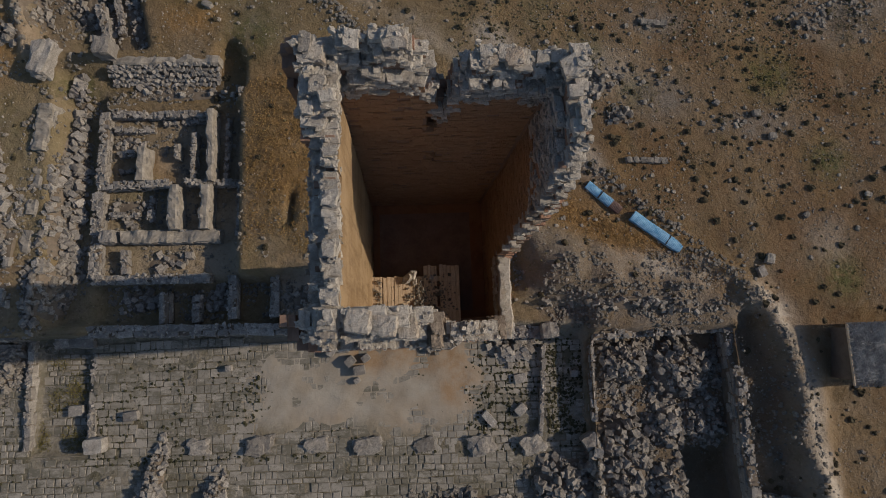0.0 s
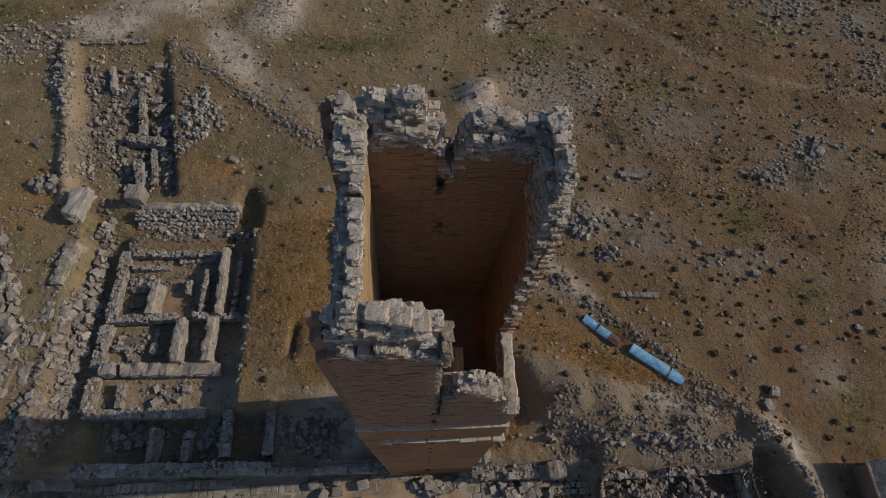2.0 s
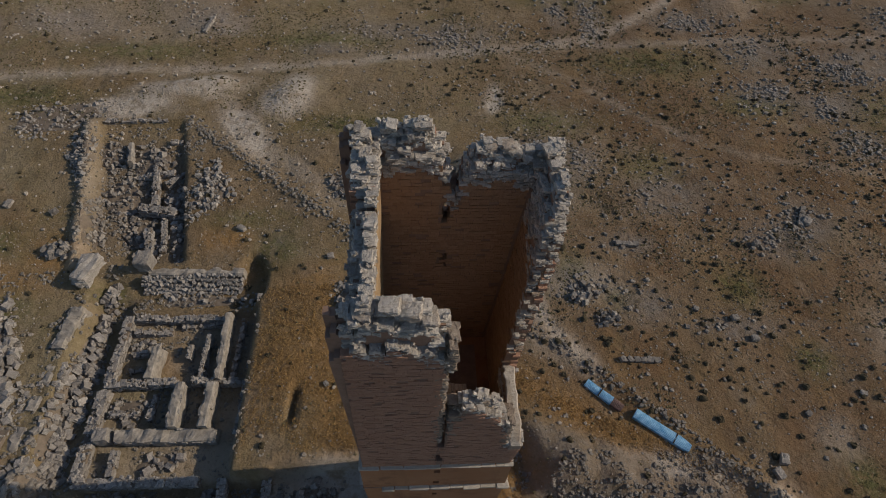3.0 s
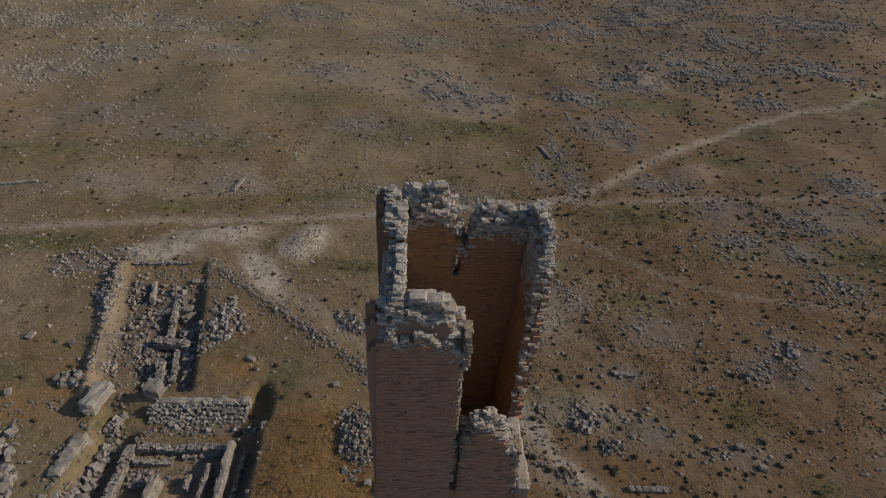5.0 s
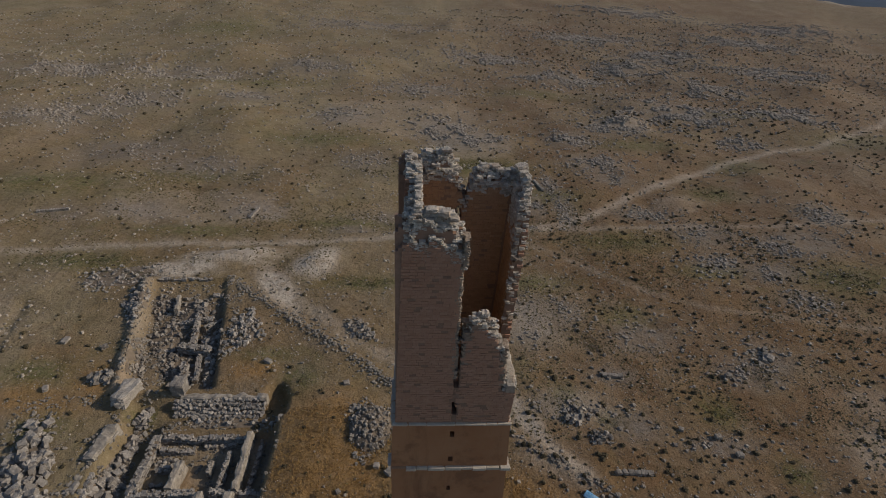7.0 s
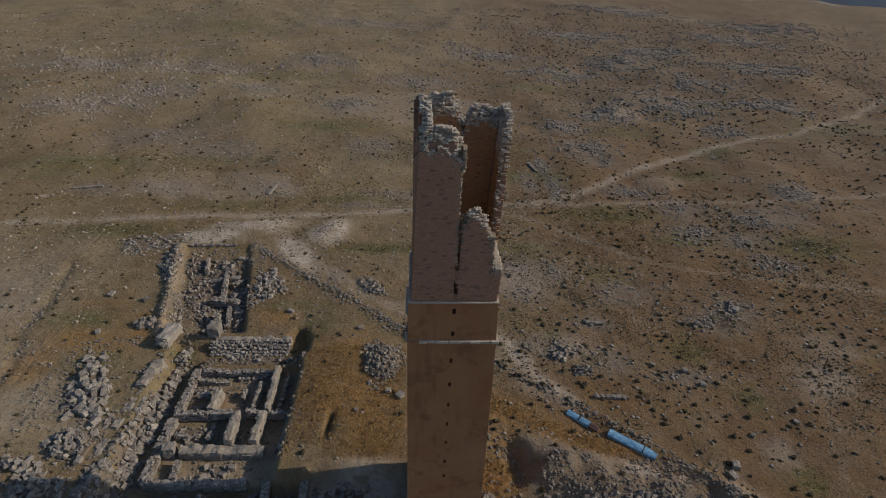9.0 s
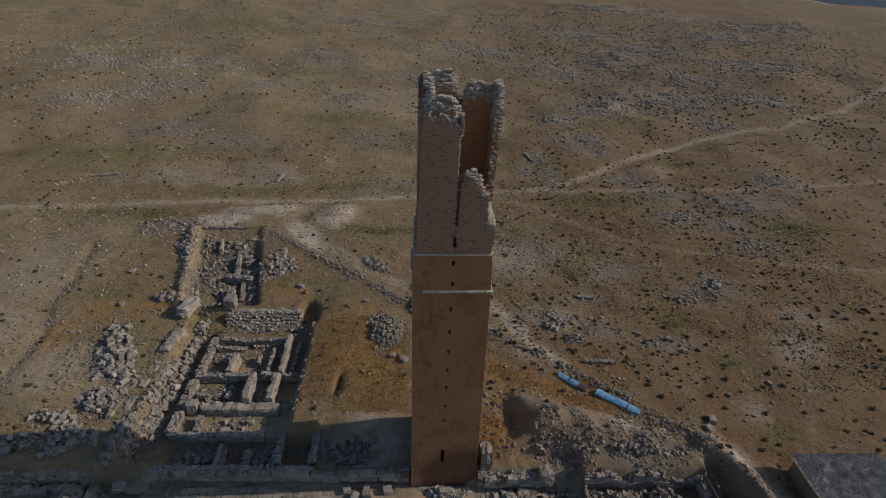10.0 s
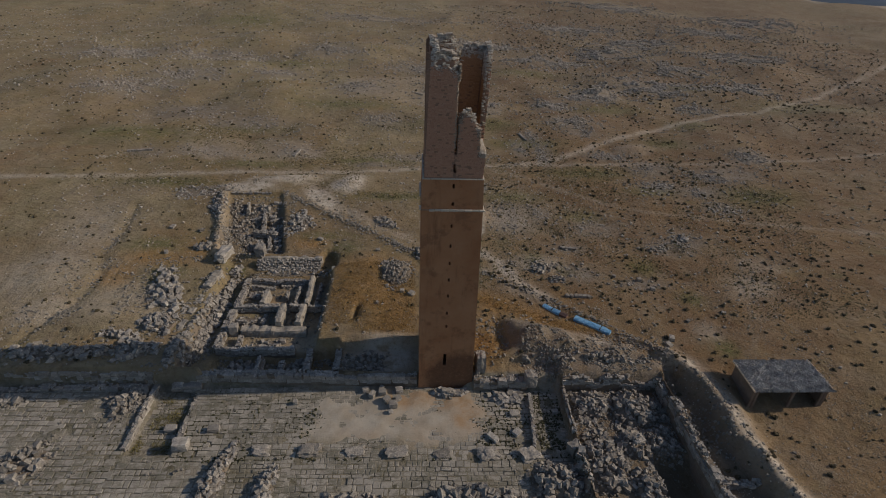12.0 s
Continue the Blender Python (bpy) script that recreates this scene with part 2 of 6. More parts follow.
M_MUDWALL = simple_mat("mud_wall", (0.135, 0.098, 0.074), (0.19, 0.142, 0.108), 1.2)
M_STICK = simple_mat("dry_branches", (0.20, 0.19, 0.18), (0.42, 0.405, 0.38), 1.2)
M_BRUSH = simple_mat("packed_brushwood", (0.14, 0.135, 0.13), (0.26, 0.25, 0.24), 4.0)
M_BLUE = simple_mat("faded_blue_paint", (0.10, 0.29, 0.50), (0.30, 0.52, 0.70), 2.4, 0.5, relief=0.1)
M_RUST = simple_mat("rusty_metal", (0.10, 0.07, 0.065), (0.19, 0.12, 0.10), 2.5, 0.8)
M_DARK = simple_mat("dark_recess", (0.03, 0.025, 0.02), (0.05, 0.04, 0.032), 2.0)
M_WATER = simple_mat("lake_water", (0.012, 0.03, 0.06), (0.02, 0.045, 0.085), 0.05, 0.75, relief=0.15)
M_SHRUB = simple_mat("dry_shrub", (0.042, 0.036, 0.022), (0.088, 0.072, 0.042), 0.6)
M_GREEN = simple_mat("green_shrub", (0.04, 0.05, 0.02), (0.085, 0.09, 0.04), 0.8)
M_OLIVE = simple_mat("olive_grass", (0.11, 0.10, 0.03), (0.23, 0.19, 0.06), 0.8)
M_TUFT = simple_mat("withered_weed", (0.10, 0.085, 0.045), (0.19, 0.16, 0.085), 0.5)
M_WEED = simple_mat("paving_weed", (0.035, 0.036, 0.02), (0.075, 0.07, 0.035), 0.8)
M_GRASS = simple_mat("dry_grass", (0.24, 0.145, 0.05), (0.38, 0.25, 0.10), 0.8)


# ---- helpers for building ----
def mesh_of(name, verts, faces, mat):
    me = bpy.data.meshes.new(name)
    me.from_pydata(verts, [], faces)
    me.materials.append(mat)
    return me


def part(name, bm, material, parent, label=""):
    """Links a bmesh, given in world coordinates, as one mesh object under a thing."""
    me = bpy.data.meshes.new(name)
    bm.to_mesh(me)
    bm.free()
    me.materials.append(material)
    ob = new(name, me)
    if parent is not None:
        ob.parent = parent
        ob.matrix_parent_inverse = base_of(parent).inverted()
    if label:
        ob["label"] = label
    return ob


def base_of(ob):
    m = ob.matrix_basis.copy()
    while ob.parent is not None:
        m = ob.parent.matrix_basis @ ob.matrix_parent_inverse @ m if ob.parent.parent is None else m
        ob = ob.parent
    return m


def piece(name, me, m, parent):
    """An object of its own on a shared mesh, at the world pose m."""
    ob = new(name, me)
    ob.parent = parent
    ob.matrix_parent_inverse = base_of(parent).inverted()
    ob.matrix_basis = m
    return ob


def empty_at(name, x, y, z):
    ob = new(name)
    ob.empty_display_size = 0.3
    ob.matrix_basis = Matrix.Translation((x, y, z))
    return ob


def add_box(bm, x0, x1, y0, y1, z0, z1, jit=0.0, rng=random):
    vs = []
    for z in (z0, z1):
        for x, y in ((x0, y0), (x1, y0), (x1, y1), (x0, y1)):
            vs.append(bm.verts.new((x + rng.uniform(-jit, jit), y + rng.uniform(-jit, jit), z + rng.uniform(-jit, jit))))
    for f in ((3, 2, 1, 0), (4, 5, 6, 7), (0, 1, 5, 4), (1, 2, 6, 5), (2, 3, 7, 6), (3, 0, 4, 7)):
        bm.faces.new([vs[i] for i in f])
    return vs


def boxed(x0, x1, y0, y1, z0, z1, bevel=0.02, jit=0.0):
    bm = bmesh.new()
    add_box(bm, x0, x1, y0, y1, z0, z1, jit)
    if bevel:
        bmesh.ops.bevel(bm, geom=bm.edges[:], offset=bevel, segments=1, affect="EDGES")
    return bm


def rock_mesh(name, seed, mat, jag=0.10, bevel=0.16):
    """A unit stone with knocked-off edges, 44 triangles."""
    rng = random.Random(seed)
    bm = bmesh.new()
    add_box(bm, -0.5, 0.5, -0.5, 0.5, -0.5, 0.5, jag, rng)
    bmesh.ops.bevel(bm, geom=bm.edges[:], offset=bevel, segments=1, affect="EDGES")
    for v in bm.verts:
        v.co += Vector([rng.uniform(-1, 1) for _ in range(3)]) * jag * 0.35
    me = bpy.data.meshes.new(name)
    bm.to_mesh(me)
    bm.free()
    me.materials.append(mat)
    return me


def crag_mesh(name, seed, mat, jag=0.13, cuts=1, square=0.2, freq=1.6):
    """A broken stone with uneven, weathered faces."""
    rng = random.Random(seed)
    bm = bmesh.new()
    bmesh.ops.create_cube(bm, size=1.0)
    bmesh.ops.subdivide_edges(bm, edges=bm.edges[:], cuts=cuts, use_grid_fill=True)
    skew = [rng.uniform(-0.22, 0.22) for _ in range(4)]
    for v in bm.verts:
        p = v.co.lerp(v.co.normalized() * 0.62, square)
        p = Vector((p.x * (1 + skew[0] * p.z) + skew[1] * p.y, p.y * (1 + skew[2] * p.z), p.z * (1 + skew[3] * p.x)))
        q = p * freq + Vector((seed * 5.3, seed * 1.7, 0))
        n = noise.fractal(q, 0.9, 2.0, 4)
        v.co = p * (1 + jag * 1.6 * n) + Vector([rng.uniform(-1, 1) for _ in range(3)]) * jag * 0.3
    me = bpy.data.meshes.new(name)
    bm.to_mesh(me)
    bm.free()
    me.materials.append(mat)
    return me


ROCKS = {k: [crag_mesh("stone", i + 7 * len(k), mat, jag, 1, 0.08) for i in range(11)] for k, mat, jag in (
    ("lime", M_STONE, 0.15), ("grey", M_BASALT, 0.17))}
for k, mat in (("crown", M_CROWN), ("brick", M_BRICK_O)):
    ROCKS[k] = [crag_mesh("stone", 90 + i, mat, 0.15, 2, 0.1, 2.2) for i in range(10)]
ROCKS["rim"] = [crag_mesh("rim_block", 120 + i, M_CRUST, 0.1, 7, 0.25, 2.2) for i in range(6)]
ROCKS["block"] = [crag_mesh("stone", 40 + i, M_STONE, 0.09, 1, 0.06) for i in range(9)]
ROCKS["pale"] = [rock_mesh("stone", 80 + i, M_PALE, 0.05, 0.07) for i in range(6)]
ROCKS["paver"] = [rock_mesh("paver", 60 + i, M_PAVER, 0.04, 0.035) for i in range(9)]


class Joined:
    """Many stones gathered in one mesh."""

    def __init__(self, kind):
        self.shapes = []
        for me in ROCKS[kind]:
            co = np.empty(len(me.vertices) * 3)
            me.vertices.foreach_get("co", co)
            self.shapes.append((co.reshape(-1, 3), [tuple(p.vertices) for p in me.polygons]))
        self.verts, self.faces, self.count = [], [], 0

    def add(self, m, rng):
        co, fs = rng.choice(self.shapes)
        a = np.array(m)
        self.verts.append(co @ a[:3, :3].T + a[:3, 3])
        k = self.count
        self.faces.extend([tuple(k + i for i in f) for f in fs])
        self.count += len(co)

    def link(self, name, mat, parent, label=""):
        ob = new(name, mesh_of(name, np.concatenate(self.verts).tolist(), self.faces, mat))
        if parent is not None:
            ob.parent = parent
            ob.matrix_parent_inverse = base_of(parent).inverted()
        return tagged(ob, label, kind="stuff")


def grid_wall(us, zs, keep, place):
    """A wall of cells with openings, as one closed mesh. place(u, z, side) gives the point; side 0 is the front."""
    bm = bmesh.new()
    vs = {}

    def v(i, j, s):
        if (i, j, s) not in vs:
            vs[(i, j, s)] = bm.verts.new(place(us[i], zs[j], s))
        return vs[(i, j, s)]
    n, m = len(us) - 1, len(zs) - 1
    on = [[keep((us[i] + us[i + 1]) / 2, (zs[j] + zs[j + 1]) / 2) for j in range(m)] for i in range(n)]
    for i in range(n):
        for j in range(m):
            if not on[i][j]:
                continue
            bm.faces.new((v(i, j, 0), v(i + 1, j, 0), v(i + 1, j + 1, 0), v(i, j + 1, 0)))
            bm.faces.new((v(i, j + 1, 1), v(i + 1, j + 1, 1), v(i + 1, j, 1), v(i, j, 1)))
            for di, dj, a, b in ((-1, 0, (i, j + 1), (i, j)), (1, 0, (i + 1, j), (i + 1, j + 1)), (0, -1, (i, j), (i + 1, j)), (0, 1, (i + 1, j + 1), (i, j + 1))):
                k, l = i + di, j + dj
                if not (0 <= k < n and 0 <= l < m and on[k][l]):
                    bm.faces.new((v(*b, 0), v(*a, 0), v(*a, 1), v(*b, 1)))
    bmesh.ops.recalc_face_normals(bm, faces=bm.faces[:])
    return bm


def vnoise(x, y, scale, seed):
    """Smooth value noise on arrays, -1 to 1."""
    x, y = np.asarray(x, float) / scale, np.asarray(y, float) / scale
    xi, yi = np.floor(x).astype(np.int64), np.floor(y).astype(np.int64)
    fx, fy = x - xi, y - yi
    fx, fy = fx * fx * (3 - 2 * fx), fy * fy * (3 - 2 * fy)

    def lat(i, j):
        n = (i * 374761393 + j * 668265263 + seed * 1442695041) & 0x7FFFFFFF
        n = ((n ^ (n >> 13)) * 1274126177) & 0x7FFFFFFF
        return ((n ^ (n >> 16)) & 0xFFFF) / 32767.5 - 1
    a = lat(xi, yi) * (1 - fx) + lat(xi + 1, yi) * fx
    b = lat(xi, yi + 1) * (1 - fx) + lat(xi + 1, yi + 1) * fx
    return a * (1 - fy) + b * fy


def sstep(e0, e1, v):
    t = np.clip((v - e0) / (e1 - e0), 0, 1)
    return t * t * (3 - 2 * t)


def zone(x, y, x0, x1, y0, y1, soft=0.3, lean=0.0):
    """1 inside a rectangle, whose sides lean by that many metres in x for each in y."""
    xs = x - lean * (y - y0)
    return (sstep(x0 - soft, x0 + soft, xs) * sstep(-x1 - soft, -x1 + soft, -xs)
            * sstep(y0 - soft, y0 + soft, y) * sstep(-y1 - soft, -y1 + soft, -y))


def blob(x, y, cx, cy, rx, ry, turn=0.0):
    c, s = math.cos(radians(turn)), math.sin(radians(turn))
    u, v = ((x - cx) * c + (y - cy) * s) / rx, (-(x - cx) * s + (y - cy) * c) / ry
    return np.exp(-(u * u + v * v))


def line_dist(x, y, pts):
    d = np.full(np.shape(x), 1e9)
    for (ax, ay), (bx, by) in zip(pts, pts[1:]):
        ux, uy = bx - ax, by - ay
        t = np.clip(((x - ax) * ux + (y - ay) * uy) / (ux * ux + uy * uy), 0, 1)
        d = np.minimum(d, np.hypot(x - ax - t * ux, y - ay - t * uy))
    return d


RIDGE = [(25.2, 1.8), (26.4, 0.4), (27.2, -1.8), (27.5, -3.4), (28.0, -6.4), (28.3, -10.7), (29.0, -14.5), (31.0, -20.0)]
PALE_STRIP = [(-22, 45.5), (-18.5, 40.5), (-13, 34.5), (-6, 28.2), (1.0, 23.2), (6.0, 18.6), (9.5, 14.8), (12.2, 12.2)]
PALE_EAST = [(5.6, 24.0), (8.2, 20.8), (10.2, 17.0), (11.8, 14.4), (13.6, 12.2)]
GRASS_BAND = [(4.5, 12.8), (8, 10.6), (12, 8.2), (15.5, 6.4), (19, 5.2), (24, 2.6)]
STONE_LINE = [(-25, 41), (-17, 34.6), (-11, 29.8), (-4, 23.6), (1.0, 19.6), (6.6, 17.6), (11.3, 14), (15.9, 10.2), (20.5, 6.2), (26, 1.2)]
TRACK_A = [(-140, 38), (-71, 45), (-55, 46.8), (-45, 48.4), (-34.6, 49.4), (-23.4, 49.9), (-12, 51.1), (-4, 52.4), (17.9, 55.5), (21.6, 56.4), (28, 60.2), (38.3, 68.5), (49.6, 76), (62, 83), (75, 89.7), (86, 92), (112, 108), (162, 147), (260, 230)]
TRACK_B = [(17.9, 55.3), (30, 55.5), (43, 56.6), (57.6, 56.7), (75, 59), (130, 70)]
TRACK_C = [(10, 54), (18.1, 48.5), (24.4, 42.5), (29, 39), (35, 35.7), (43.8, 33.7), (54, 31.7), (90, 27)]
FURROW = [(-47, 36), (-45.8, 28), (-45.9, 22.5), (-44.0, 17.5), (-44.2, 12), (-46, 8), (-47, 4)]
BANK_W = [(-30.6, 22.8), (-31.7, 27), (-32.6, 32), (-33.8, 36.8), (-34.6, 40)]


PATCHES = [(-54, 57, 3, 1.5), (-44, 58.5, 4, 2), (-26, 59, 3, 2), (-23.6, 57.5, 2, 1), (-62, 106, 8, 5), (-70, 98, 8, 4), (9.6, 90.5, 6, 5), (4, 98, 5, 5), (33.3, 79, 5, 4), (34, 73, 3, 2), (61, 112, 9, 6), (66, 107, 5, 4), (69, 93, 5, 2.5), (63, 152, 8, 7), (96, 250, 14, 12), (18.3, 62.7, 1.2, 4), (22, 70, 1.5, 3), (44, 53.7, 3.5, 2.5), (42, 46, 3, 2), (54, 50.8, 4, 3)]
PATCHES += [(43.6, 99, 7, 4), (79, 167, 10, 7), (151, 219, 16, 9), (-53.6, 81.5, 8, 4), (-76, 94, 9, 5), (5, 56.5, 4.5, 2.2), (23, 60.5, 1.5, 4), (-60, 130, 12, 5), (0, 125, 9, 5), (60, 190, 14, 8), (120, 190, 14, 8), (-20, 200, 16, 8), (90, 110, 8, 5)]
PATCHES += [(48, 43.5, 3.5, 2), (-11, 78, 4, 3), (16.5, 35, 2, 2), (-17, 102, 6, 4), (-41, 112, 6, 4), (31, 92, 4, 4), (-10.6, 54, 3, 0.8), (-4.3, 58, 4, 1.5), (49.5, 37, 3, 2), (-28.5, 138, 8, 5), (36, 60.5, 4, 2), (19.9, 24.3, 2, 1), (38, 26.5, 2, 2), (19.5, 17.7, 2, 1.5), (-40, 75, 6, 3), (80, 130, 9, 5), (40, 140, 9, 5), (110, 150, 12, 6), (-90, 130, 12, 6), (20, 160, 10, 6), (25, 30, 3, 2), (13.2, 20.2, 2.6, 1.3), (34.8, 24.4, 3, 1.8), (12.2, 33.2, 2.6, 3.4), (27, 15.3, 2.5, 0.8), (58, 52, 4, 3), (66, 60, 4, 3)]
LAKE_Z = 4.0


def height(x, y):
    """The lie of the land."""
    x, y = np.asarray(x, float), np.asarray(y, float)
    far = sstep(40, 160, np.hypot(x, y - 10))
    h = 0.85 + 0.25 * vnoise(x, y, 17, 3) + 0.12 * vnoise(x, y, 5.3, 4) + 0.09 * vnoise(x, y, 2.9, 35) + 0.06 * vnoise(x, y, 1.5, 5)
    h = h + far * (1.6 * vnoise(x, y, 60, 6) + 1.0 * vnoise(x, y, 27, 7) + 1.2)
    h = h + sstep(44, 75, y) * (0.7 * vnoise(x, y, 13, 33) + 0.32 * vnoise(x, y, 6, 34))
    h = h + 5.0 * sstep(150, 600, np.hypot(x, y))
    rough = 0.06 * vnoise(x, y, 1.3, 8) + 0.04 * vnoise(x, y, 0.6, 9)

    def lay(h, w, z):
        return h * (1 - w) + (z + rough) * w
    west = sstep(-9, -16, x) * sstep(40, 22, y)
    h = lay(h, west * 0.7, 0.1)
    h = lay(h, zone(x, y, -90, -29, 1.2, 22, 1.0), 0.1)
    h = lay(h, zone(x, y, -28.6, -14.6, 18.2, 21.6, 0.5), -0.9)
    h = lay(h, sstep(1.08, 0.86, np.hypot((x + 15.05) / 1.35, (y - 21.0) / 2.6) + 0.12 * vnoise(x, y, 0.9, 57)), -0.7)
    h = lay(h, zone(x, y, -30.4, -21.6, 23.0, 40.6, 0.25, -0.2), -0.75 + 1.25 * sstep(31, 40, y))
    h = lay(h, 0.8 * zone(x, y, -28.0, -24.5, 23.0, 31, 0.6, -0.1), -1.3)
    h = lay(h, zone(x, y, -28.4, -25.3, 1.0, 19.5, 0.4), -1.6)
    h = lay(h, zone(x, y, -25.5, -14.3, 4.4, 18.1, 0.25), -1.5)
    h = lay(h, zone(x, y, -25.6, -11.2, 0.4, 4.4, 0.2), -2.2)
    h = lay(h, 0.6 * zone(x, y, -14.2, -2.0, 4.8, 8.0, 1.2), 0.2)
    h = lay(h, zone(x, y, -11.3, -2.0, 0.4, 4.9, 0.2), -1.2)
    h = lay(h, zone(x, y, -10.4, -9.9, 8.2, 10.8, 0.3, 0.1), 0.0)
    h = lay(h, zone(x, y, -120, 12.6, -60, 0.2, 0.25), -2.1)
    cover = np.maximum(zone(x, y, -14.0, 5.0, -7.8, -0.4, 2.4), 0.3 * zone(x, y, -25, 8.5, -8.3, -0.6, 0.8))
    cover = np.maximum(cover, 0.35 * zone(x, y, -60, 12.6, -30, -0.8, 1.0))
    drift = np.clip(vnoise(x, y, 1.7, 24) + 0.6 * vnoise(x, y, 0.7, 25) - 0.42, 0, 1) * zone(x, y, -60, 12.6, -30, -0.8, 1.0)
    cover = np.maximum(cover, 0.35 + 0.9 * drift) * zone(x, y, -60, 12.6, -30, -0.6, 0.5)
    cover = cover * (1 - zone(x, y, -30.3, -25.9, -8.6, 0.2, 0.2))
    h = lay(h, zone(x, y, -30.0, -26.0, -8.5, 0.0, 0.2), -2.57)
    h = h + cover * (0.135 + 0.04 * vnoise(x, y, 2.3, 21) + 0.025 * vnoise(x, y, 0.9, 22))
    h = lay(h, zone(x, y, 2.5, 12.8, -0.4, 1.6, 0.6), -0.3)
    h = h + 0.7 * blob(x, y, -40, 8.5, 4.5, 2.6, 10) + 0.5 * blob(x, y, -50, 17, 4, 5)
    h = h - 0.25 * np.exp(-(line_dist(x, y, FURROW) / 0.7) ** 2)
    wavy = vnoise(x, y, 1.7, 45)
    mound = (0.75 + 0.9 * blob(x, y, 11.0, 5.2, 3.0, 3.0)) * sstep(1.5, 3.4, y + 0.12 * (x - 10) + 0.6 * wavy) * sstep(8.6, 5.0, y + 0.38 * (x - 10))
    mound = mound * sstep(7.3, 8.9, x + 0.2 * (y - 5) + 0.5 * wavy) * sstep(25, 21, x) - 0.5 * blob(x, y, 7.2, 5.0, 0.9, 1.8, 10)
    h = h + mound * (1 + 0.3 * vnoise(x, y, 1.4, 46)) + zone(x, y, 6, 25, 0.5, 4.2, 1.0) * (0.3 * vnoise(x, y, 1.3, 44) + 0.16 * vnoise(x, y, 0.7, 47))
    h = lay(h, zone(x, y, 12.8, 23.9, -60, -0.9, 0.3), -1.9)
    h = lay(h, zone(x, y, 20.0, 23.9, -60, -10.2, 0.8), -3.9)
    crest = np.interp(y, [p[1] for p in RIDGE][::-1], [p[0] for p in RIDGE][::-1]) + 0.7 * vnoise(y * 0 + 3.0, y, 1.6, 52) + 0.3 * vnoise(x, y, 0.8, 53)
    h = lay(h, sstep(29.5, 31.5, x) * sstep(52, 39.5, x) * sstep(-20, -7.5, y) * sstep(1.0, -0.6, y), 0.25 + 0.2 * np.clip(y + 2.0, -4, 0))
    h = lay(h, sstep(24.2, 24.5, x) * sstep(crest - 0.1, crest - 1.3, x) * sstep(0.9, 0.0, y), -0.75 + 0.5 * vnoise(x, y, 1.5, 54))
    h = h + 0.55 * np.exp(-(line_dist(x, y, RIDGE) / 0.8) ** 2) * (1 + 0.7 * vnoise(x, y, 1.3, 23))
    h = h + 0.7 * np.exp(-(line_dist(x, y, BANK_W) / 0.8) ** 2)
    for mx, my, mr, mh in ((6.2, 34.0, 2.3, 1.4), (46.7, 102.6, 5.0, 1.8), (-15, 146, 9, 1.8), (43, 63.8, 3.5, 0.6), (70, 135, 9, 1.6), (-55, 150, 14, 2.0), (110, 130, 10, 1.6), (-90, 100, 12, 1.4), (10, 185, 14, 2.0), (-40, 92, 8, 0.9), (85, 80, 8, 1.0)):
        h = h + mh * blob(x, y, mx, my, mr, 0.7 * mr, 20)
    h = h + 0.9 * blob(x, y, -25, 46.2, 5.5, 1.5, 8) + 0.8 * blob(x, y, -14.5, 45.2, 2.0, 3.2, -35)
    h = h + 0.2 * np.exp(-(line_dist(x, y, STONE_LINE) / 0.7) ** 2)
    h = h - 0.12 * np.exp(-(line_dist(x, y, TRACK_A) / 1.6) ** 2)
    shore = (x - 253) * 0.545 + (y - 286) * 0.838
    h = lay(h, sstep(-14, 6, shore) * sstep(150, 190, x), LAKE_Z + 0.4 - 0.8 * sstep(-1, 4, shore))
    return h


NEAR = height(*np.meshgrid(np.arange(-62, 80, 0.25), np.arange(-20, 80, 0.25)))


def hz(x, y):
    """The ground's height near the ruins, from a table."""
    u, v = (x + 62) / 0.25, (y + 20) / 0.25
    i, j = int(u), int(v)
    a, b = u - i, v - j
    return float((NEAR[j, i] * (1 - a) + NEAR[j, i + 1] * a) * (1 - b) + (NEAR[j + 1, i] * (1 - a) + NEAR[j + 1, i + 1] * a) * b)


# ---- ground ----
def axis(lo, hi, step, reach_lo, reach_hi):
    mid = list(np.arange(lo, hi + 1e-6, step))

    def out(reach):
        d, s, got = 0.0, step, []
        while d < reach:
            s = step + 0.018 * d if d < 170 else s * 1.25
            d += s
            got.append(d)
        return got
    return np.array([lo - d for d in reversed(out(reach_lo))] + mid + [hi + d for d in out(reach_hi)])


